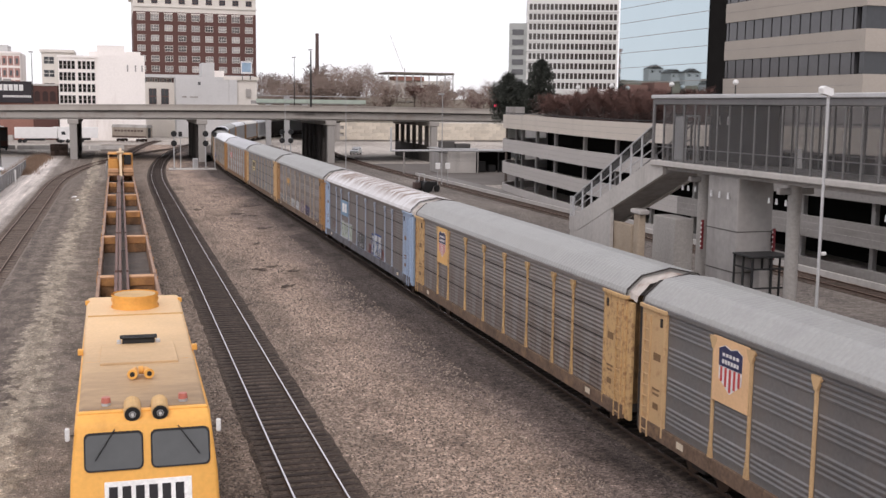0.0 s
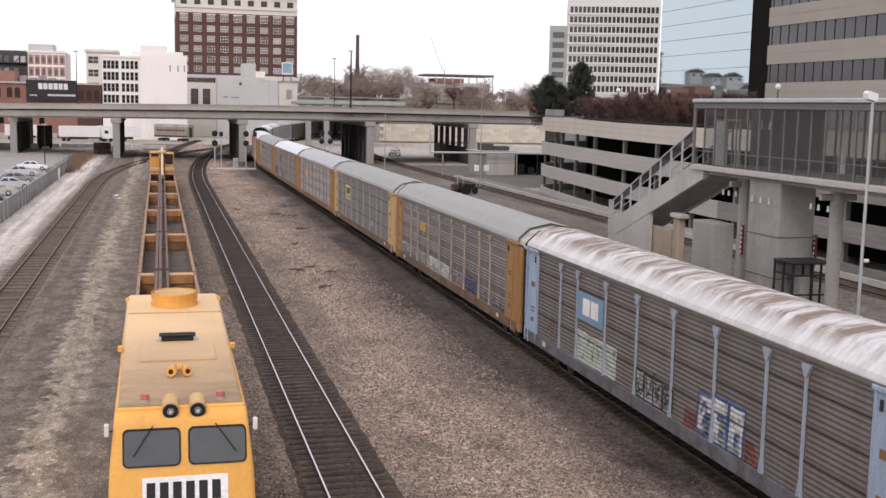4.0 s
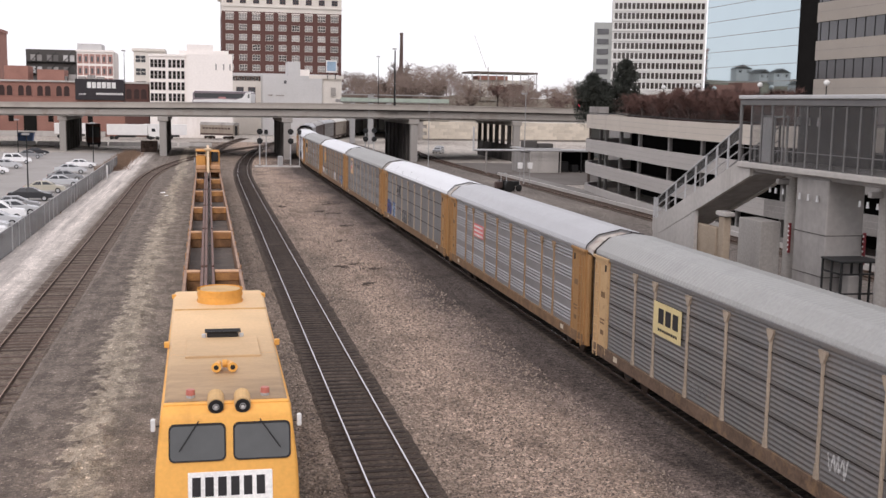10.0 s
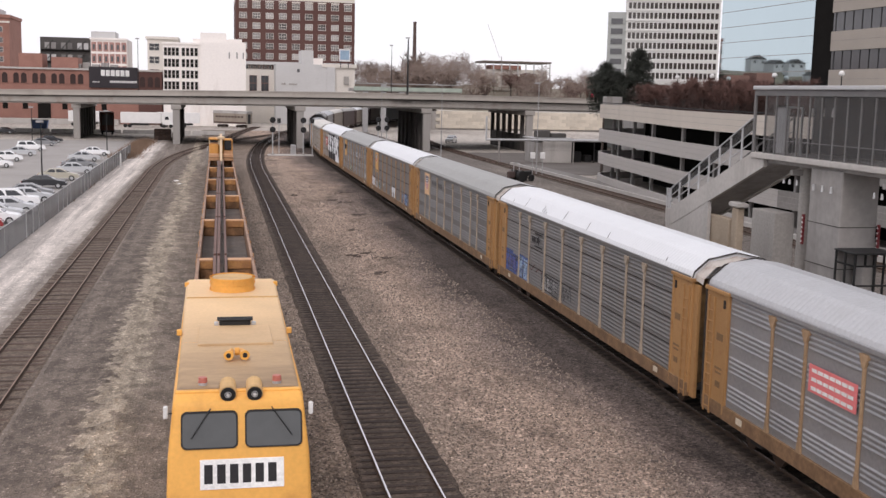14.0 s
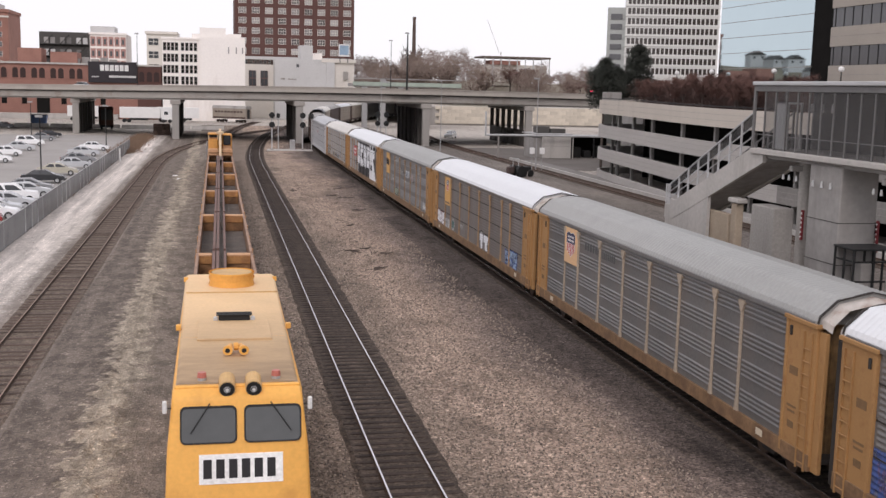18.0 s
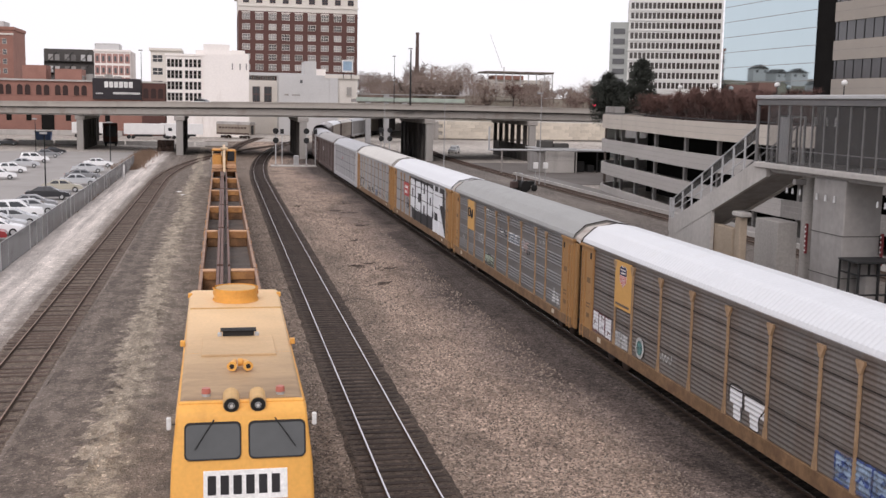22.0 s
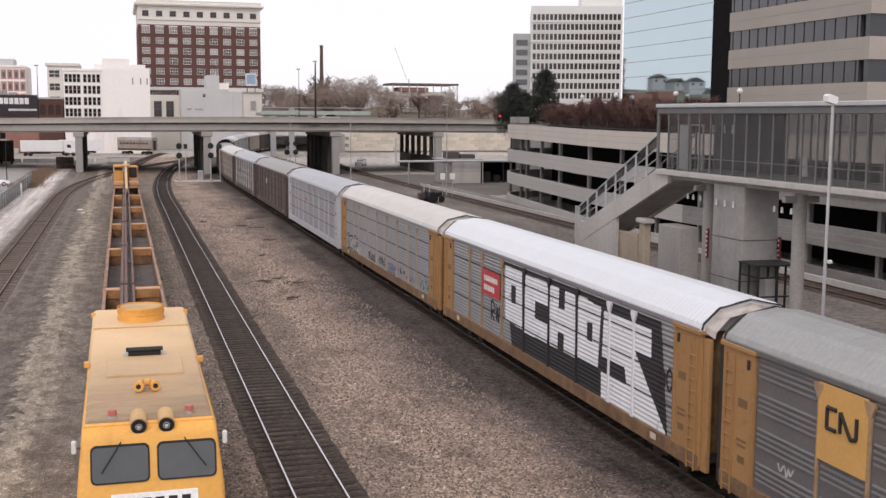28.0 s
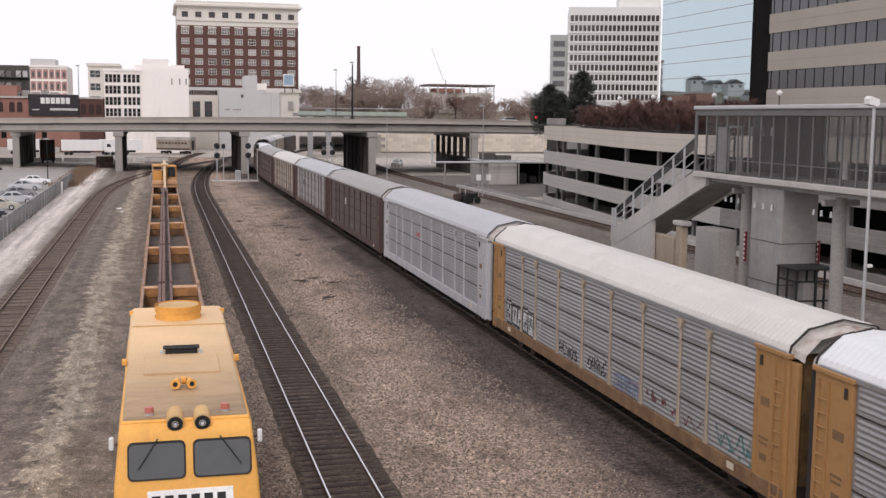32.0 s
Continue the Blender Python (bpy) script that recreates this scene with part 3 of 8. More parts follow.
def scrawl(car, y0, y1, z0, z1, mats, seed, style="group", n=14, label="sprayed graffiti letter"):
    """A row of sprayed letters: thick looping strokes of the first colour, thin outlines of the others."""
    rnd = random.Random(seed)
    h, w = z1 - z0, abs(y1 - y0)
    cells = max(2, min(6, round(w / (0.62 * h))))
    for i in range(cells):
        a, b = y0 + (y1 - y0) * (i + 0.08) / cells, y0 + (y1 - y0) * (i + 0.92) / cells
        shape = rnd.choice((((0.1, 0), (0.15, 1), (0.9, 0.9), (0.85, 0.45), (0.2, 0.5), (0.95, 0)), ((0.9, 0.85), (0.3, 1), (0.05, 0.5), (0.3, 0), (0.9, 0.12)),
                            ((0.9, 0.95), (0.15, 0.85), (0.3, 0.5), (0.85, 0.4), (0.7, 0), (0.05, 0.1)), ((0.05, 1), (0.3, 0.05), (0.55, 0.8), (0.75, 0), (0.98, 1)),
                            ((0.5, 1), (0.08, 0.6), (0.3, 0), (0.85, 0.1), (0.92, 0.7), (0.45, 0.98)), ((0.05, 0), (0.1, 1), (0.5, 0.4), (0.9, 1), (0.95, 0))))
        lift, tall = z0 + h * rnd.uniform(0.0, 0.12), h * rnd.uniform(0.72, 0.95)
        pts = [(a + (b - a) * (u + rnd.uniform(-0.06, 0.06)), lift + tall * (0.1 + 0.8 * v) + h * rnd.uniform(-0.04, 0.04)) for u, v in shape]
        for c, mm in enumerate(mats):
            wd = (0.22 if c == 0 and len(mats) > 1 else 0.10) if c < 1 else 0.07
            k = 0.0 if not c else (0.05 if c == 1 else -0.06)
            stroke(car, [(y + k * h, z + k * 0.6 * h) for y, z in pts], max(0.05, wd * h), mm, 0.006 + 0.004 * c, style, label if not c else "")


def roof_mesh():
    m = M()
    prof = [(-1.56, EAVE - 0.06), (-1.56, EAVE + 0.02), (-1.50, EAVE + 0.16), (-1.02, EAVE + 0.58), (-0.85, EAVE + 0.68), (0, EAVE + 0.80),
            (0.85, EAVE + 0.68), (1.02, EAVE + 0.58), (1.50, EAVE + 0.16), (1.56, EAVE + 0.02), (1.56, EAVE - 0.06)]
    n = 220
    rows = []
    for i in range(n + 1):
        y = -HALF + 0.35 + (2 * HALF - 0.7) * i / n
        up = 0.015 if i % 2 else 0.0
        rows.append([(x * (1 + up * 0.4), y, z + up * (1 if 0 < k < 10 else 0)) for k, (x, z) in enumerate(prof)])
    m.sheet(rows)
    for e in (0, n):
        m.add(rows[e], [tuple(range(11))])
    return m


def roof_end_mesh():
    """The rounded bow at a car's end, a little inside and below the roof's edge."""
    m = M()
    prof = [(-1.50, EAVE - 0.1), (-1.46, EAVE + 0.10), (-1.0, EAVE + 0.52), (0, EAVE + 0.72), (1.0, EAVE + 0.52), (1.46, EAVE + 0.10), (1.50, EAVE - 0.1)]
    m.sheet([[(x * k, y, z - d) for x, z in prof] for y, k, d in ((-0.45, 1, 0), (0.10, 0.99, 0.02), (0.30, 0.93, 0.12))])
    return m


def post_mesh():
    m = M()
    m.cbox(-0.058, 0.02, -0.05, 0.05, SILL - 0.05, EAVE - 0.30, 0.012)
    m.prism([(-0.05, EAVE - 0.58), (0.05, EAVE - 0.58), (0.19, EAVE - 0.30), (0.19, EAVE - 0.22), (-0.19, EAVE - 0.22), (-0.19, EAVE - 0.30)], "x", -0.075, 0.01)
    m.prism([(-0.14, SILL - 0.22), (0.14, SILL - 0.22), (0.05, SILL + 0.45), (-0.05, SILL + 0.45)], "x", -0.065, 0.01)
    return m


def bogie(parent, y):
    b = part("bogie", M().box(-0.9, 0.9, -0.25, 0.25, 0.42, 0.75), UNDER, parent, "", (0, y, 0))
    sf = M()
    sf.prism([(-1.25, 0.55), (-0.95, 0.80), (-0.4, 0.90), (0.4, 0.90), (0.95, 0.80), (1.25, 0.55), (0.95, 0.42), (0.5, 0.55), (0.35, 0.36), (-0.35, 0.36), (-0.5, 0.55), (-0.95, 0.42)], "x", -0.07, 0.07)
    sfm = MESHES.setdefault("side_frame", sf.mesh("side_frame", UNDER))
    for x in (-1.05, 1.05):
        part("side_frame", sfm, None, b, "", (x, 0, 0))
    if "wheel" not in MESHES:
        w = M().tube((-0.06, 0, 0), (0.06, 0, 0), 0.42, 16)
        w.tube((-0.09, 0, 0), (0.02, 0, 0), 0.12, 10)
        MESHES["wheel"] = w.mesh("wheel", RUST)
    for x in (-0.76, 0.76):
        for yy in (-0.88, 0.88):
            part("wheel", MESHES["wheel"], None, b, "", (x, yy, 0.42))
    return b


def ladder(parent, x, y, z0, z1, material, w=0.42):
    m = M()
    for e in (-w / 2, w / 2):
        m.box(x - 0.10, x - 0.05, y + e - 0.03, y + e + 0.03, z0, z1)
    n = int((z1 - z0) / 0.36)
    for i in range(n):
        z = z0 + 0.2 + i * 0.36
        m.tube((x - 0.085, y - w / 2, z), (x - 0.085, y + w / 2, z), 0.02, 6)
    return part("ladder", m, material, parent)


def patch(parent, name, y0, y1, z0, z1, material, label="", d=0.075):
    """A thin plate fixed on the camera-side wall of a car, with bent corners as cut sheet has."""
    return part(name, M().cbox(-1.52 - d - 0.012, -1.52 - d, y0, y1, z0, z1, 0.004), material, parent, label)


def freight_car(label, frame_mat, panel_mat, roof_mat, style="group", end_mat=None, post_mat=None, roof_label=""):
    end_mat, post_mat = end_mat or frame_mat, post_mat or (YEL_P if frame_mat is YEL_D else YEL if frame_mat is YEL else POST_B if frame_mat is BLUE else frame_mat)
    sill_mat = SILL_R if frame_mat in (YEL_P, YEL_R) or panel_mat is PAN_R else SILL_Y if frame_mat in (YEL, YEL_D) else SILL_B if frame_mat is BLUE else frame_mat
    car = thing("autorack_car", label, "freight car", "cars of the freight train")
    part("underframe", M().box(-0.45, 0.45, -HALF, HALF, 0.78, 1.12), UNDER, car)
    deck = M().box(-1.46, 1.46, -HALF + 0.1, HALF - 0.1, 1.08, 1.2)
    part("deck", deck, UNDER, car)
    for sx in (-1, 1):
        sl = M().cbox(-0.05, 0.06, -HALF + 0.35, HALF - 0.35, SILL - 0.45, SILL + 0.02, 0.015)
        part("side_sill", sl, sill_mat, car, "", (sx * 1.56, 0, 0))
        part("top_rail", M().cbox(-0.05, 0.05, -HALF + 0.5, HALF - 0.5, EAVE - 0.14, EAVE, 0.012), panel_mat, car, "", (sx * 1.55, 0, 0))
    ys = POSTS
    pm = shared("post", post_mesh, post_mat)
    if style == "even":
        st = (EAVE - 0.02 - SILL) / 24
        for i in (6, 12, 18):
            z = SILL + (i + 0.38) * st
            for a, b in ((-11.7, -4.25), (-4.15, 4.15), (4.25, 11.7)):
                part("seam", shared("seam#%.2f" % a, lambda: M().box(-0.022, 0.02, a, b, -0.019, 0.019), UNDER), None, car, "", (-1.52, 0, z))
    for i, y in enumerate(ys):
        if 0 < i < len(ys) - 1:
            part("post", pm, None, car, "", (-1.535, y, 0))
        if i:
            w = abs(y - ys[i - 1])
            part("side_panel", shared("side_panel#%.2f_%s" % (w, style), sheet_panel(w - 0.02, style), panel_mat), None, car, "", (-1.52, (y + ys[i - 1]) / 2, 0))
    back = sheet_panel(23.5, style)()
    back.v = [(-x, y, z) for x, y, z in back.v]
    part("far_side_wall", MESHES.setdefault(("far_wall", panel_mat.name, style), back.mesh("far_side_wall", panel_mat)), None, car, "", (1.52, 0, 0))
    for s in (-1, 1):
        for sx in (-1, 1):
            lo, hi = sorted((s * 11.76, s * 13.38))
            em = M().cbox(-0.06, 0.06, lo, hi, SILL - 0.32, EAVE - 0.12, 0.02)
            cp_ = part("corner_panel", em, end_mat, car, "", (sx * 1.52, 0, 0))
            part("cap", M().cbox(-0.14, 0.10, lo - 0.08, hi + 0.06, EAVE - 0.17, EAVE - 0.05, 0.015), end_mat, cp_)
            part("corner_strip", M().cbox(-0.09, 0.05, s * 11.82 - 0.07, s * 11.82 + 0.07, SILL - 0.3, EAVE - 0.14, 0.012), end_mat, cp_)
        for z, w, h in ((3.3, 0.46, 0.24), (2.35, 0.5, 0.07), (2.2, 0.42, 0.07), (1.75, 0.34, 0.2)):
            part("stencil", M().box(-1.590, -1.584, s * 12.3 - w / 2, s * 12.3 + w / 2, z, z + h), STENC, car)
        part("latch", M().cbox(-1.625, -1.58, s * 12.05 - 0.06, s * 12.05 + 0.06, EAVE - 0.62, EAVE - 0.34, 0.015), UNDER, car)
        part("placard", M().box(-1.622, -1.612, s * 10.6 - 0.2, s * 10.6 + 0.2, SILL - 0.28, SILL - 0.08), PLAC, car)
        ya, yb = sorted((s * (HALF - 0.75), s * (HALF - 0.62)))
        door = part("end_door", M().box(-1.38, 1.38, ya + 0.05, yb - 0.05, 1.15, EAVE + 0.04), GRIME, car)
        for k in range(6):
            x = -1.38 + k * 0.46
            part("leaf", M().cbox(x, x + 0.44, ya, yb, 1.15, EAVE + 0.05, 0.03), GRIME if end_mat in (YEL, YEL_P, YEL_R) else end_mat, door)
        bracket = M().cbox(-1.50, -1.36, min(s * (HALF - 0.02), s * (HALF - 0.42)), max(s * (HALF - 0.02), s * (HALF - 0.42)), 0.8, EAVE - 0.25, 0.02)
        part("end_post", bracket, UNDER if s > 0 else end_mat, car)
        ladder(car, -1.53, s * 12.98, 0.75, EAVE - 0.35, end_mat)
        cp = M().box(-0.12, 0.12, min(s * (HALF - 0.2), s * (HALF + 0.16)), max(s * (HALF - 0.2), s * (HALF + 0.16)), 0.72, 0.98)
        part("coupler", cp, UNDER, car)
        bogie(car, s * (HALF - 3.4))
        re = roof_end_mesh()
        if s < 0:
            re.v = [(x, -y, z) for x, y, z in re.v]
        part("roof_end", re, CAPM, car, "", (0, s * (HALF - 0.2), 0))
        bowm = M()
        prof = [(-1.58, EAVE - 0.04), (-1.53, EAVE + 0.17), (-1.03, EAVE + 0.61), (0, EAVE + 0.83), (1.03, EAVE + 0.61), (1.53, EAVE + 0.17), (1.58, EAVE - 0.04)]
        bowm.sheet([[(x, s * (HALF - 0.34) + e, z + u) for x, z in prof] for e, u in ((-0.05, -0.02), (-0.05, 0.012), (0.05, 0.012), (0.05, -0.02))])
        part("roof_bow", bowm, UNDER, car)
    rf = part("roof", shared("roof", roof_mesh, roof_mat), None, car, roof_label)
    return car


BASE_Y, PITCH = 4.27, 27.99


SLIP = ((0, -.25), (0.4, -.33), (3.1, .2), (6.6, .18), (8.8, -.05), (11.7, -.3), (14.4, -.5), (18, -.75), (21, -.68), (24.2, -.38), (26.4, .1), (28.6, -.2), (31.2, -.08), (32, -.05))


def gone(t):
    """Metres that the freight train has come forward by t seconds."""
    return 10.47 * t - 0.0466 * t * t - float(np.interp(t, [q[0] for q in SLIP], [q[1] for q in SLIP]))


CARS = []
SPEC = [
    ("grey autorack freight car with yellow frame and a shield plate", YEL_P, PAN_G, ROOF_G, "group"),
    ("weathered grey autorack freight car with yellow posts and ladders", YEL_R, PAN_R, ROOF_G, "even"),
    ("brown-grey autorack freight car with blue ends and a rust-streaked roof", BLUE, PAN_D, ROOF_R, "even"),
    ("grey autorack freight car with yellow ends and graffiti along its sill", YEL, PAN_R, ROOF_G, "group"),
    ("grey autorack freight car with pale yellow frame and black-marked plate", YEL_P, PAN_G, ROOF_G, "even"),
    ("silver autorack freight car with yellow ends and a red plate", YEL, PAN_L, ROOF_L, "group"),
    ("white-roofed autorack freight car with blue graffiti and yellow ends", YEL, PAN_G, ROOF_W, "even"),
    ("dull grey autorack freight car with yellow posts and a shield plate", YEL, PAN_G, ROOF_G, "group"),
    ("white-roofed grey autorack freight car with orange-yellow frame", YEL, PAN_D, ROOF_W, "even"),
    ("grey autorack freight car with an orange plate and much graffiti", YEL, PAN_G, ROOF_G, "group"),
    ("white-roofed autorack freight car covered by large black and white graffiti", YEL, PAN_L, ROOF_W, "even"),
    ("cream-roofed silver autorack freight car with yellow frame and graffiti", YEL, PAN_L, ROOF_C, "even"),
    ("silver autorack freight car with pale roof and pale posts", SILV, PAN_L, ROOF_L, "even"),
    ("dark brown autorack freight car with grey roof", BROWN, PAN_B, ROOF_B, "even"),
    ("tan-grey autorack freight car with white roof", BROWN, PAN_S, ROOF_L, "group"),
    ("brown-tan autorack freight car with pale roof", BROWN, PAN_T, ROOF_C, "group"),
    ("maroon-brown autorack freight car with grey roof", BROWN, PAN_B, ROOF_B, "group"),
    ("tan autorack freight car with white roof on the far curve", BROWN, PAN_T, ROOF_W, "group"),
    ("pale tan autorack freight car on the far curve", BROWN, PAN_T, ROOF_C, "group"),
    ("blue-grey autorack freight car on the far curve", SILV, PAN_S, ROOF_L, "group"),
    ("tan autorack freight car on the far curve", BROWN, PAN_T, ROOF_C, "group"),
    ("brown-tan autorack freight car on the far curve", BROWN, PAN_B, ROOF_B, "group"),
]
POST_O = mat("dull_orange_post_paint", (0.38, 0.255, 0.15), 0.65, 0, 0.75, 1.12, 0.8, 8, 0.05, (0.25, 0.14, 0.08), 0.4, 1.5, 0.06)
POST_T = mat("dusty_tan_post_paint", (0.43, 0.355, 0.275), 0.65, 0, 0.75, 1.12, 0.8, 12, 0.05, (0.22, 0.14, 0.09), 0.4, 0.9, 0.05, True)
for k, (lab, fm, pm_, rm, st_) in enumerate(SPEC):
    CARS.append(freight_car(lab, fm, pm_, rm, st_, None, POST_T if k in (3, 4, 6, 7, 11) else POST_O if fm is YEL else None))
G_WHITE = mat("white_spray", (0.72, 0.73, 0.75), 0.7, 0, 0.9, 1.05, 1, 15, 0.02)
G_BLACK = mat("black_spray", (0.03, 0.028, 0.03), 0.7)
G_GREY = mat("grey_spray", (0.42, 0.42, 0.43), 0.7)
G_BLUE = mat("blue_spray", (0.06, 0.10, 0.28), 0.7)
G_SKY = mat("light_blue_spray", (0.28, 0.38, 0.52), 0.7)
G_MINT = mat("pale_green_spray", (0.42, 0.48, 0.38), 0.7)
G_TEAL = mat("teal_spray", (0.12, 0.25, 0.24), 0.7)
G_RED = mat("red_spray", (0.20, 0.062, 0.05), 0.7)
G_PURP = mat("violet_spray", (0.16, 0.12, 0.24), 0.7)
G_PINK = mat("pink_spray", (0.50, 0.16, 0.16), 0.7)
G_DUST = mat("dusty_grey_spray", (0.34, 0.335, 0.33), 0.7, 0, 0.7, 1.15, 2, 12, 0.02)
G_PALE = mat("worn_white_spray", (0.56, 0.56, 0.55), 0.7, 0, 0.75, 1.1, 2.5, 12, 0.02)
G_NAVY = mat("navy_spray", (0.075, 0.08, 0.15), 0.7, 0, 0.7, 1.2, 2, 12, 0.02)
G_SKYD = mat("dusty_blue_spray", (0.27, 0.31, 0.36), 0.7, 0, 0.7, 1.15, 2, 12, 0.02)
G_PINKP = mat("dusty_rose_spray", (0.40, 0.30, 0.32), 0.7, 0, 0.75, 1.1, 2, 12, 0.02)
G_ROSE = mat("pale_rose_spray", (0.48, 0.38, 0.36), 0.7, 0, 0.75, 1.1, 2, 12, 0.02)
G_MAROON = mat("maroon_spray", (0.17, 0.055, 0.06), 0.7, 0, 0.75, 1.1, 2, 12, 0.02)


def worn(m, gap):
    """Spray paint that has thinned: small bare patches where the wall shows through."""
    N, Lk = m.node_tree.nodes, m.node_tree.links
    co, n, r = N.new("ShaderNodeTexCoord"), N.new("ShaderNodeTexNoise"), N.new("ShaderNodeMapRange")
    n.inputs["Scale"].default_value, n.inputs["Detail"].default_value, n.inputs["Roughness"].default_value = 2.2, 6, 0.7
    r.inputs["From Min"].default_value, r.inputs["From Max"].default_value = gap - 0.12, gap + 0.12
    r.inputs["To Min"].default_value = 0.12
    Lk.new(co.outputs["Object"], n.inputs["Vector"])
    Lk.new(n.outputs["Fac"], r.inputs["Value"])
    Lk.new(r.outputs["Result"], m.node_tree.nodes["Principled BSDF"].inputs["Alpha"])


for m_, g_ in ((G_DUST, 0.47), (G_PALE, 0.42), (G_MINT, 0.42), (G_SKY, 0.44), (G_SKYD, 0.46), (G_BLUE, 0.46), (G_NAVY, 0.48), (G_PURP, 0.5), (G_TEAL, 0.48), (G_MAROON, 0.48), (G_RED, 0.47), (G_PINKP, 0.42), (G_WHITE, 0.28), (G_BLACK, 0.27)):
    worn(m_, g_)
G_BLACK = mat("marking_black", (0.03, 0.028, 0.03), 0.7)
P_YEL = mat("plate_yellow", (0.72, 0.43, 0.16), 0.6, 0, 0.85, 1.1, 1, 10, 0.03, (0.45, 0.24, 0.1), 0.25, 0.9, 0, True)
P_ORG = mat("plate_orange", (0.62, 0.35, 0.11), 0.6, 0, 0.9, 1.08, 1, 10, 0.03)
P_TAN = mat("plate_tan", (0.70, 0.45, 0.25), 0.6, 0, 0.9, 1.08, 1, 10, 0.03)
P_CREAM = mat("plate_cream", (0.70, 0.58, 0.30), 0.6, 0, 0.9, 1.08, 1, 10, 0.03)
P_RED = mat("plate_red", (0.50, 0.06, 0.06), 0.55, 0, 0.9, 1.08, 1, 10, 0.03)
P_PINK = mat("plate_faded_red", (0.72, 0.20, 0.20), 0.55, 0, 0.9, 1.08, 1, 10, 0.03)
P_NAVY = mat("plate_navy", (0.035, 0.04, 0.10), 0.55)
P_WHITE = mat("plate_white", (0.75, 0.74, 0.72), 0.55)
P_BLUE = mat("plate_blue", (0.18, 0.30, 0.42), 0.55)


def bars(parent, y0, y1, z0, z1, n, material, x, label="", gap=0.3):
    """Plain bars, side by side along y, that stand for letters."""
    m = M()
    w = (y1 - y0) / n
    for i in range(n):
        a = y0 + i * w
        m.box(x - 0.006, x, min(a, a + w * (1 - gap)), max(a, a + w * (1 - gap)), z0, z1)
    return part("marking", m, material, parent, label)


def shield_plate(car, y0, y1, z0, z1, base, small=False):
    """A plate with a shield on it: a dark top with pale bars, red and white stripes below."""
    pl = patch(car, "plate", y1, y0, z0, z1, base, "plate with a striped shield")
    x = -1.61
    yc, w, h = (y0 + y1) / 2, abs(y0 - y1) * 0.33, z1 - z0
    if small:
        z0, w, h = z0 + h * 0.35, w * 0.64, h * 0.64
    zb, zt = z0 + h * 0.18, z0 + h * 0.90
    poly = [(yc - w, zt - 0.12), (yc - w * 0.5, zt), (yc, zt - 0.08), (yc + w * 0.5, zt), (yc + w, zt - 0.12), (yc + w * 0.95, zb + h * 0.2), (yc, zb), (yc - w * 0.95, zb + h * 0.2)]
    part("shield", M().prism(poly, "x", x - 0.004, x), P_WHITE, pl)
    top = [(yc - w * 0.98, zt - 0.13), (yc - w * 0.5, zt - 0.02), (yc, zt - 0.10), (yc + w * 0.5, zt - 0.02), (yc + w * 0.98, zt - 0.13), (yc + w * 0.97, zt - h * 0.33), (yc - w * 0.97, zt - h * 0.33)]
    part("shield_top", M().prism(top, "x", x - 0.010, x - 0.005), P_NAVY, pl)
    bars(pl, yc - w * 0.7, yc + w * 0.75, zt - h * 0.17, zt - h * 0.12, 5, P_WHITE, x - 0.011)
    bars(pl, yc - w * 0.7, yc + w * 0.75, zt - h * 0.28, zt - h * 0.22, 6, P_WHITE, x - 0.011)
    for i in range(5):
        yy = yc - w * 0.74 + i * w * 0.37
        cut = abs(yy - yc) / w
        part("stripe", M().box(x - 0.009, x - 0.004, yy - w * 0.09, yy + w * 0.09, zb + h * 0.03 + h * 0.17 * cut, zt - h * 0.34), P_RED, pl)
    return pl


def piece(car, y0, y1, z0, z1, fill, line, seed, style="group", n=3, label="filled block letters in spray paint"):
    """A sprayed piece: leaning block letters, filled, with darker or paler outlines."""
    r = random.Random(seed)
    w, h = (y1 - y0) / n, z1 - z0
    quads, rims = [], []
    for i in range(n):
        a, b = y0 + w * (i + 0.04), y0 + w * (i + 0.97)
        lo, hi, lean = z0 + h * r.uniform(0, 0.1), z1 - h * r.uniform(0, 0.14), w * r.uniform(-0.1, 0.1)
        quads.append((a, b, a + lean, b + lean, lo, hi))
        rims.append([(a, lo), (a + lean, hi), (b + lean, hi), (b, lo), (a, lo)])
        m = (a + b) / 2
        for k in range(r.choice((1, 2, 2))):
            zz = lo + (hi - lo) * (k + r.uniform(0.6, 1.0)) / 2.6
            rims.append([(m + w * r.uniform(-0.3, 0.0), zz - h * 0.12), (m + w * r.uniform(-0.1, 0.1), zz + h * r.uniform(0.0, 0.18)), (m + w * r.uniform(0.1, 0.34), zz)])
    paint(car, "graffiti", quads, fill, label, style)
    for p in rims:
        q = [p[0]]
        for u, v in zip(p, p[1:]):
            q += [((u[0] * 2 + v[0]) / 3 + h * r.uniform(-0.02, 0.02), (u[1] * 2 + v[1]) / 3), ((u[0] + v[0] * 2) / 3, (u[1] + v[1] * 2) / 3), v]
        stroke(car, q, 0.07 * h + 0.01, line, 0.012, style)


def tag(car, y0, y1, z0, z1, material, seed, style="group", width=0.05):
    """A quick sprayed signature: one looping line."""
    r = random.Random(seed)
    n = r.randint(6, 9)
    pts = [(y0 + (y1 - y0) * (i + r.uniform(-0.35, 0.35)) / (n - 1), (z0 if i % 2 else z1) + (z1 - z0) * r.uniform(-0.12, 0.25) * (1 if i % 2 else -1)) for i in range(n)]
    stroke(car, pts, width, material, 0.008, style, "thin sprayed tag")


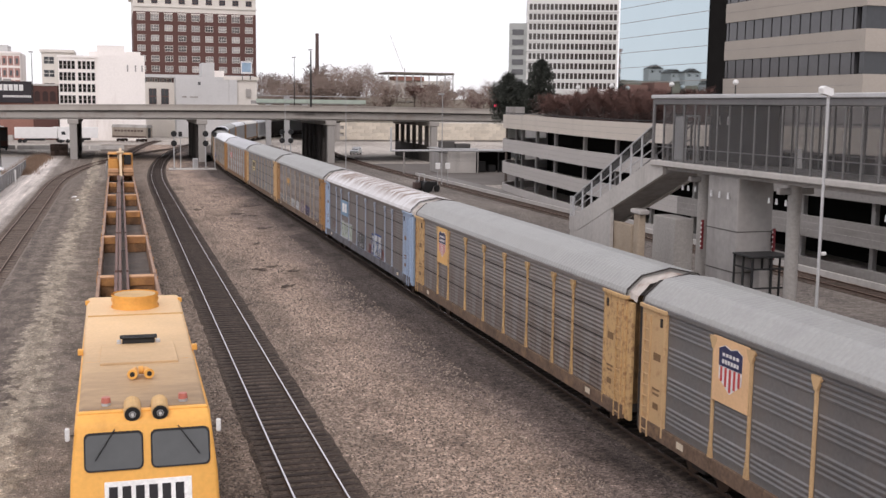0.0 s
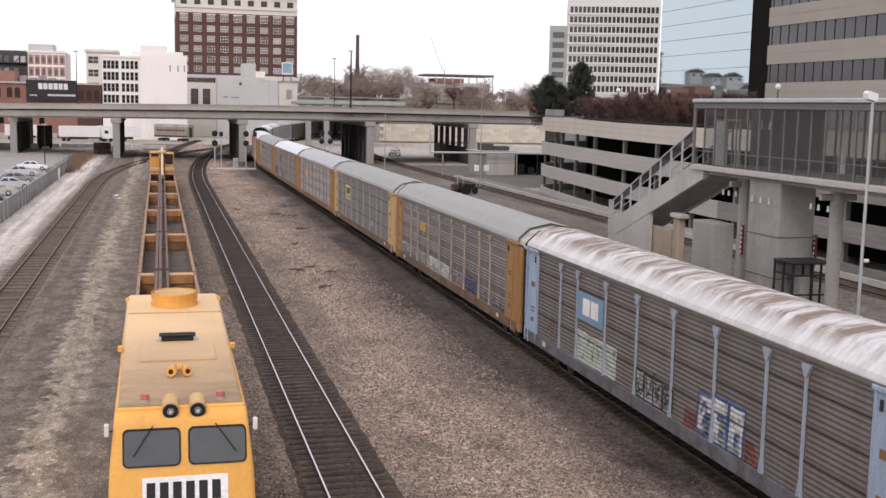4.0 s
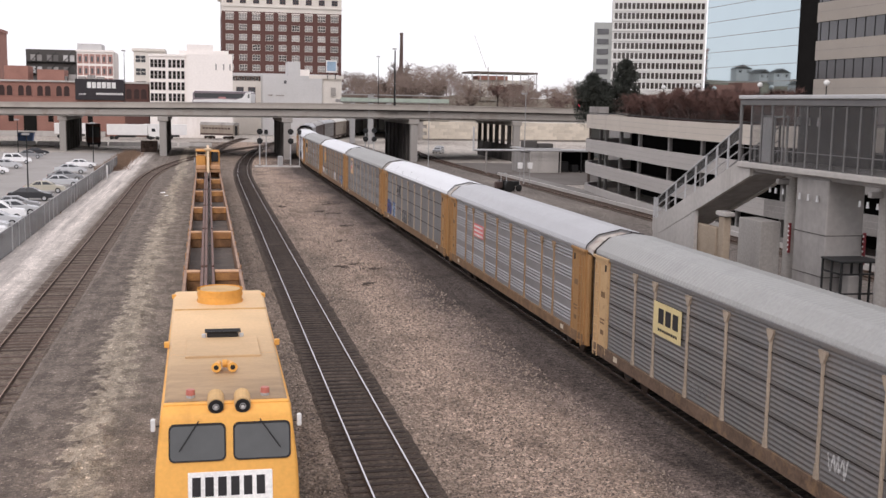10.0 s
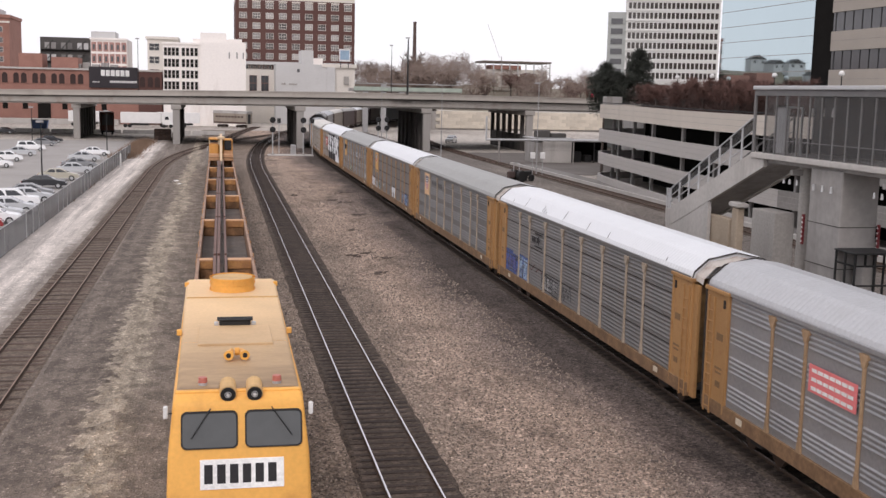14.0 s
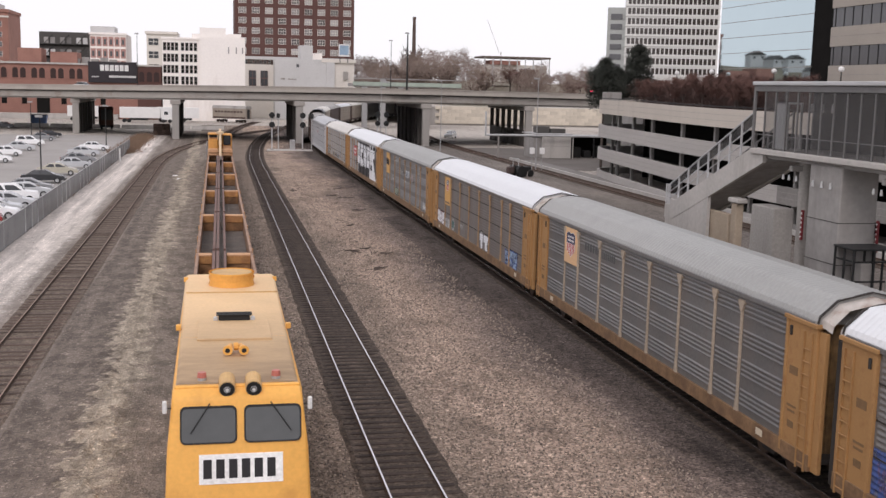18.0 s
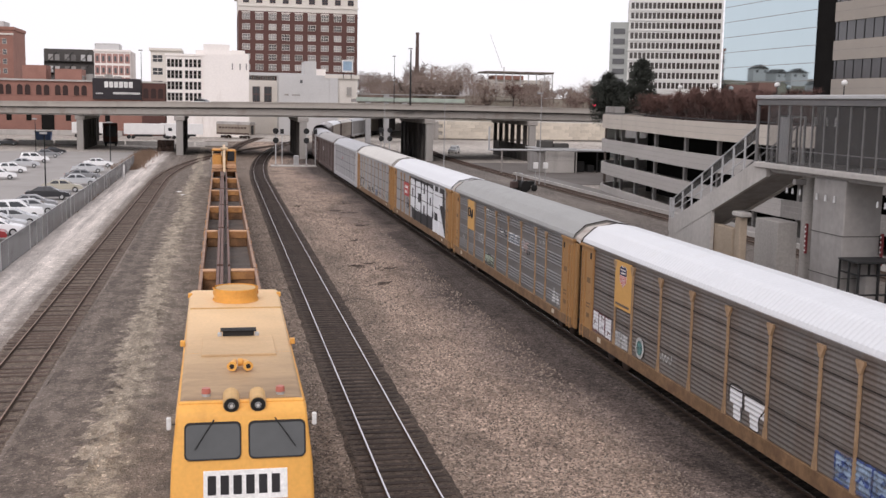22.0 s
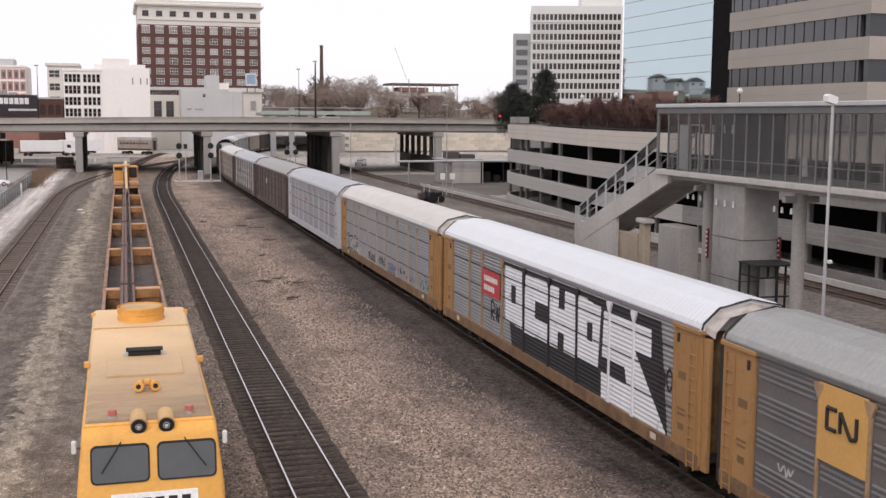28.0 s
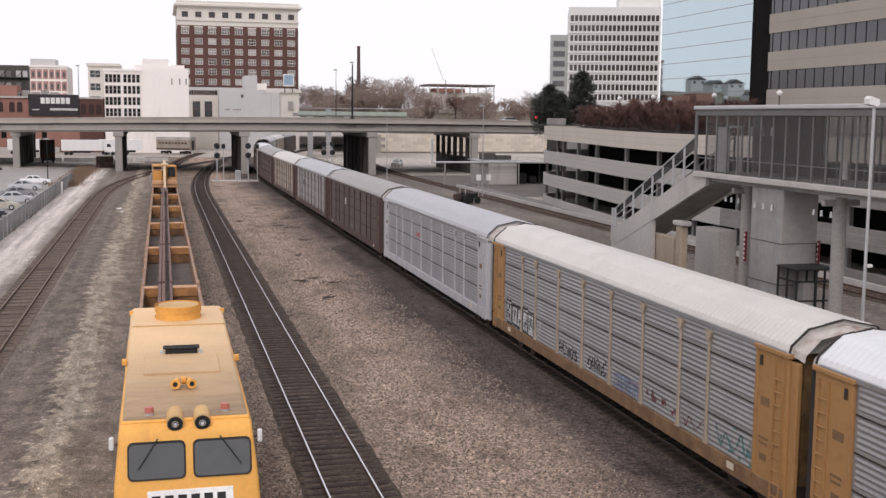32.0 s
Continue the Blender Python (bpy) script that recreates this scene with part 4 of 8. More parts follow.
def smear(car, y0, y1, z0, z1, material, seed, style="group"):
    """A faint fog of faded spray: broken patches between the ribs."""
    r = random.Random(seed)
    quads = []
    for i in range(int(abs(y1 - y0) / 0.22)):
        a = y0 + (y1 - y0) * r.random()
        c = z0 + (z1 - z0) * r.random() ** 1.4
        d, e = r.uniform(0.12, 0.4), r.uniform(0.05, 0.22)
        quads.append((a, a - d, a + r.uniform(-0.1, 0.1), a - d * r.uniform(0.6, 1.1), c, min(z1, c + e)))
    paint(car, "graffiti", quads, material, "faded smear of spray paint", style)


C = CARS
shield_plate(C[0], 8.93, 7.08, 3.0, 4.85, P_TAN)
shield_plate(C[1], 8.93, 7.08, 3.0, 4.85, P_YEL)
# blue-ended car
pl = patch(C[2], "plate", 4.3, 6.95, 2.95, 4.05, P_BLUE, "small blue plate with white bars")
bars(pl, 4.75, 6.45, 3.2, 3.85, 2, P_WHITE, -1.613, gap=0.15)
piece(C[2], 6.95, 3.1, 1.28, 2.55, G_MINT, G_GREY, 3, "even", 4)
piece(C[2], 1.35, -1.5, 1.28, 2.25, G_DUST, G_BLACK, 4, "even", 4)
tag(C[2], 1.3, -1.4, 1.4, 2.3, G_BLACK, 41, "even")
piece(C[2], -3.2, -6.0, 1.28, 2.75, G_PALE, G_BLUE, 5, "even", 3)
paint(C[2], "graffiti", [(-3.6, -4.1, -3.7, -4.2, 1.27, 2.1), (-4.6, -5.1, -4.6, -5.0, 1.27, 2.3), (-5.4, -5.8, -5.5, -5.8, 1.27, 2.0)], G_TEAL, "teal spray paint", "even")
paint(C[2], "graffiti", [(-2.3, -3.15, -2.4, -3.2, 1.27, 1.85), (-6.1, -6.9, -6.1, -6.6, 1.27, 1.95)], G_RED, "red spray paint", "even")
tag(C[2], 10.6, 9.2, 1.6, 2.3, G_RED, 42, "even", 0.04)
# white and violet scrawl along the sill
bars(C[3], 4.8, 6.4, 3.35, 3.85, 3, P_ORG, -1.585, "yellow lettered mark", 0.2)
bars(C[3], 5.0, 6.1, 3.16, 3.24, 1, P_ORG, -1.585)
scrawl(C[3], 11.6, 4.7, 1.29, 2.15, (G_DUST, G_PALE), 6, n=22)
piece(C[3], 3.8, -1.0, 1.28, 2.05, G_PALE, G_GREY, 7, n=5)
for i, ya in enumerate((-1.2, -2.3, -3.5)):
    stroke(C[3], [(ya, 1.3), (ya - 0.1, 2.0), (ya - 0.7, 2.3), (ya - 1.0, 1.8), (ya - 0.4, 1.45), (ya - 1.2, 1.3), (ya - 1.5, 1.9)], 0.09, G_PINKP, 0.012, "group")
smear(C[3], -1.1, -5.0, 1.27, 2.2, G_PURP, 8)
piece(C[3], -4.3, -6.7, 1.28, 2.15, G_NAVY, G_PURP, 9, n=3)
smear(C[3], -7.0, -11.0, 1.27, 2.2, G_NAVY, 10)
# cream plate with black bars
pl = patch(C[4], "plate", 4.6, 7.0, 2.95, 4.15, P_CREAM, "cream plate with black bars")
bars(pl, 4.85, 6.7, 3.4, 3.95, 3, G_BLACK, -1.613, gap=0.25)
bars(pl, 4.9, 6.6, 3.12, 3.22, 9, G_BLACK, -1.613)
for i in range(3):
    ya = -9.3 - i * 0.7
    stroke(C[4], [(ya, 1.4), (ya + 0.1, 2.1), (ya - 0.5, 2.2), (ya - 0.7, 1.7), (ya - 0.2, 1.5), (ya - 0.9, 1.35)], 0.07, G_DUST, 0.01, "even", "grey sprayed outline")
tag(C[4], 4.0, 2.5, 1.6, 1.95, G_DUST, 11, "even", 0.06)
tag(C[4], -4.7, -5.6, 1.7, 2.2, G_PALE, 12, "even", 0.07)
# red plate
pl = patch(C[5], "plate", 4.35, 6.72, 3.17, 3.95, P_PINK, "red plate with white bars")
for z in (3.25, 3.5, 3.75):
    bars(pl, 4.5, 6.6, z, z + 0.1, 7, P_WHITE, -1.613, gap=0.15)
# blue graffiti and black mark
paint(C[6], "graffiti", [(11.7, 10.3, 11.7, 10.2, 1.27, 2.5), (10.3, 9.1, 10.2, 9.15, 1.27, 2.35)], G_BLUE, "patch of blue spray paint", "even")
scrawl(C[6], 11.5, 9.2, 1.35, 2.4, (G_PURP,), 12, "even", 8)
piece(C[6], 9.0, 7.3, 1.28, 2.6, G_SKY, G_BLUE, 13, "even", 2)
tag(C[6], 7.0, 4.6, 2.05, 2.35, G_MAROON, 14, "even", 0.06)
piece(C[6], 4.7, 1.8, 1.35, 2.15, G_DUST, G_BLACK, 15, "even", 3)
tag(C[6], 1.6, -0.2, 1.5, 2.2, G_BLACK, 16, "even", 0.05)
bars(C[6], 4.6, 6.5, 4.0, 4.07, 1, G_BLACK, -1.585)
star = [(5.3 + (0.42 if i % 2 else 0.16) * math.cos(i * math.pi / 5), 3.72 + (0.3 if i % 2 else 0.12) * math.sin(i * math.pi / 5)) for i in range(10)]
part("marking", M().prism(star, "x", -1.592, -1.584), G_BLACK, C[6], "black star-shaped mark")
bars(C[6], 5.8, 6.5, 3.55, 3.85, 2, G_BLACK, -1.585, "black lettered mark", 0.2)
bars(C[6], 4.6, 6.5, 3.35, 3.42, 1, G_BLACK, -1.585)
for i, ya in enumerate((10.6, 8.2, 5.1, 4.75, 4.4, 1.6, -1.9, -4.6, -10.9)):
    top = 0.25 + 0.2 * ((i * 7) % 4)
    part("roof_seam", M().sheet([[(-1.515 + 0.49 * f, ya + e + 0.5 * f, EAVE + 0.185 + 0.425 * f) for f in (0.0, top / 2, top)] for e in (0.0, 0.05)]), UNDER, C[6], "dark open seam in the roof")
# tan plate and dark lettering bars
shield_plate(C[7], 8.93, 7.08, 3.2, 4.85, P_TAN)
bars(C[7], 2.3, 3.9, 4.1, 4.42, 7, mat("grey_lettering", (0.12, 0.12, 0.12), 0.7), -1.582, "dark lettered bars", 0.35)
bars(C[7], 4.5, 6.2, 4.15, 4.47, 5, MATS["grey_lettering"], -1.582, "", 0.35)
# white roof, orange plate
shield_plate(C[8], 8.93, 7.08, 2.9, 4.85, P_ORG, True)
bars(C[8], 7.25, 8.8, 3.02, 3.12, 9, MATS["grey_lettering"], -1.615)
piece(C[8], 11.7, 9.3, 1.28, 2.25, G_WHITE, G_MAROON, 15, "even", 3)
piece(C[8], 8.8, 7.4, 1.28, 1.9, G_PALE, G_GREY, 16, "even", 3)
disc = [(6.0 + 0.42 * math.cos(a * math.pi / 9), 1.75 + 0.42 * math.sin(a * math.pi / 9)) for a in range(18)]
part("emblem", M().prism(disc, "x", -1.59, -1.58), G_PALE, C[8], "round white emblem")
part("emblem_core", M().prism([(6.0 + (y - 6.0) * 0.7, 1.75 + (z - 1.75) * 0.7) for y, z in disc], "x", -1.596, -1.591), G_TEAL, C[8])
tag(C[8], 4.1, 3.0, 1.75, 2.1, G_PALE, 17, "even", 0.06)
paint(C[8], "graffiti", [(-1.75, -2.6, -1.75, -2.6, 1.75, 2.3), (-2.05, -2.6, -2.0, -2.45, 1.3, 1.8), (-2.8, -4.1, -2.75, -4.1, 1.75, 2.25), (-3.2, -3.8, -3.1, -3.7, 1.3, 1.8)], G_WHITE, "white sprayed block letters", "even")
for q in ([(-1.75, 1.75), (-1.75, 2.3), (-2.6, 2.3), (-2.55, 1.3), (-2.05, 1.3)], [(-2.75, 1.75), (-2.75, 2.25), (-4.1, 2.25), (-3.75, 1.7), (-3.75, 1.3), (-3.2, 1.3)]):
    stroke(C[8], q, 0.06, G_BLACK, 0.012, "even")
piece(C[8], -8.0, -10.6, 1.28, 2.2, G_SKY, G_BLUE, 19, "even", 3)
smear(C[8], -7.9, -10.7, 1.28, 2.3, G_BLUE, 20, "even")
# orange plate with a looped black mark
pl = patch(C[9], "plate", 7.08, 8.93, 2.95, 4.85, P_ORG, "orange plate with a looped black mark")
loop = M()
for a, b in (((8.55, 4.3), (8.2, 4.3)), ((8.55, 4.3), (8.55, 3.8)), ((8.55, 3.8), (8.2, 3.8)), ((8.05, 3.8), (8.05, 4.3)), ((8.05, 4.3), (7.65, 3.75)), ((7.65, 3.75), (7.45, 3.8)), ((7.45, 3.8), (7.45, 4.3))):
    loop.tube((-1.614, a[0], a[1]), (-1.614, b[0], b[1]), 0.055, 6)
part("marking", loop, G_BLACK, pl)
piece(C[9], 4.0, 2.9, 4.15, 4.75, G_DUST, G_PALE, 20, n=2)
tag(C[9], 10.6, 9.9, 2.05, 2.3, G_PALE, 21, width=0.07)
tag(C[9], 5.9, 4.6, 2.45, 3.0, G_PALE, 22, width=0.08)
piece(C[9], 4.05, 1.8, 1.35, 2.0, G_MINT, G_BLACK, 23, n=3)
stroke(C[9], [(0.5, 3.95), (0.3, 3.72), (-0.1, 3.72), (-0.3, 3.8)], 0.12, G_PALE, 0.008, "group")
stroke(C[9], [(0.55, 4.0), (0.3, 3.82), (-0.15, 3.82), (-0.35, 3.9)], 0.06, G_BLACK, 0.012, "group")
stroke(C[9], [(-0.6, 3.9), (-0.8, 3.65), (-1.1, 3.6)], 0.12, G_BLACK, 0.008, "group")
piece(C[9], -1.45, -3.9, 3.35, 3.95, G_SKYD, G_PALE, 24, n=5)
tag(C[9], -1.45, -2.4, 2.85, 3.0, G_PALE, 25, width=0.09)
piece(C[9], -4.35, -5.0, 3.2, 3.8, G_SKYD, G_PALE, 26, n=1)
tag(C[9], -4.5, -5.6, 3.3, 3.85, G_ROSE, 27, width=0.14)
smear(C[9], -5.2, -6.3, 3.1, 3.7, G_BLACK, 28)
tag(C[9], -7.7, -8.6, 4.05, 4.25, G_PALE, 29, width=0.06)
paint(C[9], "graffiti", [(-10.2, -10.9, -10.3, -10.5, 1.45, 2.2), (-10.6, -11.5, -10.9, -11.1, 1.4, 2.0)], G_PALE, "pale flame-shaped spray paint")
# large black and white letters
c11 = C[10]
pl = patch(c11, "plate", 4.35, 6.95, 2.95, 4.1, P_RED, "red plate with white bars")
bars(pl, 4.7, 6.6, 3.6, 3.85, 8, P_WHITE, -1.613)
bars(pl, 5.1, 6.6, 3.16, 3.42, 6, P_WHITE, -1.613)
paint(c11, "graffiti", [(2.9, -11.4, 4.05, -10.8, 1.27, 4.78)], G_BLACK, "black painted ground of large letters", "even")
letters = {
    "O": [(3.75, 3.03, 3.85, 3.03, 2.25, 4.62), (3.03, 2.45, 3.03, 2.45, 2.22, 3.1), (3.03, 2.45, 3.03, 2.45, 3.88, 4.62), (2.45, 1.62, 2.45, 1.72, 2.18, 4.62)],
    "C": [(1.34, 0.15, 1.46, 0.15, 2.12, 4.58), (0.15, -1.25, 0.15, -1.3, 2.15, 2.92), (0.15, -1.3, 0.15, -1.2, 3.66, 4.6)],
    "H": [(-1.5, -2.32, -1.42, -2.4, 2.15, 4.56), (-2.3, -2.96, -2.4, -3.0, 2.86, 3.78), (-2.94, -4.08, -3.0, -3.98, 2.17, 4.54)],
    "O again": [(-4.28, -5.11, -4.25, -5.11, 2.2, 4.6), (-5.11, -5.6, -5.11, -5.6, 2.2, 3.08), (-5.11, -5.6, -5.11, -5.6, 3.75, 4.52), (-5.6, -6.12, -5.6, -6.3, 2.2, 4.48)],
    "S": [(-6.45, -8.25, -6.55, -8.25, 2.76, 4.4), (-8.25, -10.2, -8.25, -10.15, 3.5, 4.4), (-8.75, -11.35, -8.05, -9.0, 1.27, 3.5), (-6.45, -8.8, -6.4, -8.6, 1.27, 2.2)],
}
for k, q in letters.items():
    ob = paint(c11, "letter", q, G_WHITE, "large white sprayed letter", "even")
    ob.location.x = -0.005
for o in c11.children:
    if o.name.startswith("post") and -10 < o.location.y < 2:
        o.data = shared("post", post_mesh, G_WHITE if o.location.y < -5 else G_BLACK)
scrawl(c11, 5.8, 4.5, 1.7, 2.9, (G_BLACK,), 28, "even", 9)
scrawl(c11, -10.7, -11.7, 2.6, 3.6, (G_BLACK,), 29, "even", 5)
# cream roof, mixed tags
piece(C[11], 11.2, 7.3, 1.28, 2.45, G_PALE, G_BLACK, 30, "even", 5)
tag(C[11], 7.0, 6.3, 1.4, 2.2, G_PALE, 31, "even", 0.08)
scrawl(C[11], 4.0, 1.9, 1.35, 2.0, (G_BLACK, G_PALE), 32, "even", 12)
scrawl(C[11], 0.8, -1.1, 1.4, 2.05, (G_BLACK, G_PALE), 33, "even", 12)
smear(C[11], -1.7, -4.1, 1.27, 2.2, G_SKY, 34, "even")
piece(C[11], -1.8, -4.0, 1.28, 1.9, G_SKYD, G_PURP, 35, "even", 3)
smear(C[11], -4.6, -6.8, 1.27, 2.1, G_MAROON, 36, "even")
tag(C[11], -7.2, -9.0, 1.4, 1.9, G_MAROON, 37, "even", 0.06)
smear(C[11], -9.5, -11.7, 1.27, 2.2, G_TEAL, 38, "even")
tag(C[11], -9.6, -11.6, 1.4, 2.0, G_TEAL, 39, "even", 0.1)
bars(C[12], 1.6, 2.8, 3.4, 3.65, 4, G_PINK, -1.59, "faded red mark")
bars(C[13], 2.8, 3.6, 3.2, 3.8, 1, P_WHITE, -1.59, "small white mark")
scrawl(C[13], 4.0, -2.0, 1.3, 1.9, (G_DUST,), 37, "even", 10)
bars(C[14], 4.5, 5.5, 3.1, 3.7, 2, G_BLACK, -1.59, "small dark mark")


def car_pose(k, t):
    """Pose of car k (0 is the foremost): a chord on the track between its bogies."""
    s = BASE_Y + PITCH * (k + 0.5) - gone(t)
    x0, y0, _ = MAIN.at(s - HALF + 3.4)
    x1, y1, _ = MAIN.at(s + HALF - 3.4)
    return pose((x0 + x1) / 2, (y0 + y1) / 2, 0.18, 0, 0, -math.degrees(math.atan2(x1 - x0, y1 - y0)))


def motions():
    for k, car in enumerate(CARS):
        walk(car, [(i * 0.5, car_pose(k, i * 0.5)) for i in range(65)])
    more_motions()
# ---------------------------------------------------------------- overpass
def lerp(tab, x):
    for (a, p), (b, q) in zip(tab, tab[1:]):
        if x <= b:
            return p + (q - p) * (x - a) / (b - a)
    return tab[-1][1]


DECK = [(-400, 330), (-110, 292), (-60, 263), (-29, 243), (-8, 224), (15.5, 214), (37, 209), (60, 211), (110, 228), (300, 300)]
DECKZ = [(-400, 9.0), (-60, 9.6), (-29, 10.0), (-8, 10.45), (15.5, 10.75), (37, 10.85), (60, 10.75), (110, 10.3), (300, 9.0)]


def deck_rows(prof, x0=-396, x1=250, step=6.0):
    n = int((x1 - x0) / step)
    rows = []
    for i in range(n + 1):
        x = x0 + step * i
        y = (lerp(DECK, x - 8) + lerp(DECK, x) + lerp(DECK, x + 8)) / 3
        z = (lerp(DECKZ, x - 8) + lerp(DECKZ, x) + lerp(DECKZ, x + 8)) / 3
        rows.append([(x, y + d, z + h) for d, h in prof + prof[:1]])
    return rows


# shade below the deck is put into this colour; also used for dark joints
DARK_CONC = mat("shade_and_joint_concrete", (0.075, 0.068, 0.062), 0.9, 0, 0.6, 1.4, 0.5, 6, 0.1, (0.14, 0.125, 0.115), 0.3, 0.5, 0, True)
BAR = mat("overpass_concrete", (0.40, 0.365, 0.325), 0.85, 0, 0.86, 1.1, 0.12, 5, 0.08, (0.29, 0.26, 0.23), 0.35, 0.16)
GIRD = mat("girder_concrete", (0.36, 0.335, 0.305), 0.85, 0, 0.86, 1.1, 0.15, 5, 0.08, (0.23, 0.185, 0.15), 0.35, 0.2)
bridge = thing("road_overpass", "grey concrete road overpass on piers across the tracks", "overpass", kind="structure")
part("deck_slab", M().sheet(deck_rows([(0.3, -1.35), (30.2, -1.35), (30.2, -0.85), (0.3, -0.85)])), DARK_CONC, bridge)
for d in (0.0, 30.6):
    part("parapet", M().sheet(deck_rows([(d - 0.35, -0.95), (d + 0.05, -0.95), (d + 0.05, 0), (d - 0.25, 0)])), BAR, bridge)
    part("coping", M().sheet(deck_rows([(d - 0.40, -0.12), (d + 0.10, -0.12), (d + 0.10, 0.02), (d - 0.40, 0.02)])), BAR, bridge)
    part("ledge", M().sheet(deck_rows([(d - 0.55, -1.0), (d + 0.05, -1.0), (d + 0.05, -0.88), (d - 0.55, -0.88)])), BAR, bridge)
for d in (0.35, 4.2, 8.4, 12.6, 16.8, 21.0, 25.2, 30.0):
    part("girder", M().sheet(deck_rows([(d - 0.40, -2.75), (d + 0.25, -2.75), (d + 0.25, -2.55), (d - 0.12, -2.45), (d - 0.12, -1.30), (d + 0.25, -1.30), (d + 0.3, -1.3), (d + 0.3, -2.75)])), GIRD if d < 1 else DARK_CONC, bridge)
for x, walled in ((-56, True), (-29, True), (-8, True), (15.5, True), (39.3, True), (60.3, False)):
    y, z = lerp(DECK, x), lerp(DECKZ, x)
    p = part("pier", M().cbox(-1.0, 1.0, -0.3, 30.4, z - 3.65, z - 2.76, 0.08), GIRD, bridge, "", (x, y, 0))
    for i in range(7):
        yy = 0.4 + i * 4.95
        hw = 0.68 if walled or i == 0 else 0.38
        part("column", M().cbox(-hw, hw, yy - hw * 0.8, yy + hw * 0.8, -0.3, z - 3.6, 0.06), CONC if i == 0 else DARK_CONC, p)
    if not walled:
        part("crash_wall", M().box(-0.3, 0.3, 0.9, 29.6, -0.3, 3.2), DARK_CONC, p)
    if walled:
        part("web_wall", M().box(-0.35, 0.35, 0.9, 29.6, -0.3, z - 3.6), DARK_CONC, p)

SMOKE = mat("locomotive_soot", (0.018, 0.017, 0.016), 0.95, spec=0.05)
sn = SMOKE.node_tree
sco, ssub, slen, srmp, snz, smul = (sn.nodes.new("ShaderNode" + k) for k in ("TexCoord", "VectorMath", "VectorMath", "MapRange", "TexNoise", "Math"))
ssub.operation, slen.operation, smul.operation = "SUBTRACT", "LENGTH", "MULTIPLY"
ssub.inputs[1].default_value = (0.5, 0.5, 0.75)
sn.links.new(sco.outputs["Generated"], ssub.inputs[0])
sn.links.new(ssub.outputs[0], slen.inputs[0])
srmp.inputs["From Min"].default_value, srmp.inputs["From Max"].default_value = 0.62, 0.10
sn.links.new(slen.outputs["Value"], srmp.inputs["Value"])
snz.inputs["Scale"].default_value, snz.inputs["Detail"].default_value = 0.7, 6
sn.links.new(sco.outputs["Object"], snz.inputs["Vector"])
smul.inputs[1].default_value = 1.0
sn.links.new(srmp.outputs["Result"], smul.inputs[0])
sadd = sn.nodes.new("ShaderNodeMath")
sadd.operation, sadd.use_clamp = "MULTIPLY_ADD", True
sn.links.new(snz.outputs["Fac"], sadd.inputs[0])
sadd.inputs[1].default_value = 1.5
sadd.inputs[2].default_value = -0.25
sn.links.new(sadd.outputs[0], smul.inputs[1])
sn.links.new(smul.outputs[0], sn.nodes["Principled BSDF"].inputs["Alpha"])
part("soot_stain", M().sheet([r[:2] for r in deck_rows([(0.22, -2.46), (0.22, -1.28)], 31.5, 44.0, 1.25)]), SMOKE, bridge, "black soot stain above the pier")

# ---------------------------------------------------------------- yellow work train
MY = mat("work_train_yellow", (0.84, 0.43, 0.098), 0.5, 0, 0.9, 1.07, 0.6, 10, 0.03, (0.60, 0.29, 0.07), 0.36, 0.7)
MYR = mat("dusty_yellow_roof", (0.80, 0.56, 0.29), 0.6, 0, 0.9, 1.08, 0.7, 10, 0.04, (0.66, 0.40, 0.15), 0.4, 0.45)
MYD = mat("dirty_yellow_roof", (0.60, 0.385, 0.17), 0.65, 0, 0.85, 1.1, 0.9, 10, 0.05, (0.42, 0.27, 0.14), 0.5, 0.6)
ORG = mat("rusty_orange_paint", (0.53, 0.265, 0.095), 0.65, 0, 0.7, 1.15, 1.2, 12, 0.06, (0.28, 0.13, 0.06), 0.5, 0.9)
ORS = mat("rusty_frame_paint", (0.36, 0.225, 0.155), 0.7, 0, 0.75, 1.15, 1.2, 12, 0.06, (0.2, 0.12, 0.085), 0.5, 0.9)
machine = thing("work_train_cab", "yellow rail machine cab with sloped windscreen and white sign", "rail vehicle", loc=(0.42, 0, 0))
CF, CB, CW = 24.2, 38.9, 1.52
body = M()
prof = [(CF - 0.70, 1.1), (CF - 0.45, 2.0), (CF - 0.118, 3.2), (CF + 0.2, 4.35), (CF + 0.45, 4.5), (CB, 4.6), (CB, 1.1)]
wid = [1.60, 1.60, 1.56, 1.47, 1.40, 1.52, 1.58]
n = len(prof)
body.add([(-w, y, z) for (y, z), w in zip(prof, wid)] + [(w, y, z) for (y, z), w in zip(prof, wid)],
         [(i, (i + 1) % n, n + (i + 1) % n, n + i) for i in range(n)] + [tuple(range(n)), tuple(range(2 * n - 1, n - 1, -1))])
bme = body.mesh("body", MY)
bm = bmesh.new()
bm.from_mesh(bme)
bmesh.ops.bevel(bm, geom=bm.edges[:], offset=0.11, segments=3, affect="EDGES", profile=0.5)
bm.to_mesh(bme)
bm.free()
smooth(part("body", bme, None, machine))
def on_front(x, z, out=0.0):
    """A point on the cab's leaning front."""
    return (x, CF - 1.004 + 0.277 * z - out, z - out * 0.277)


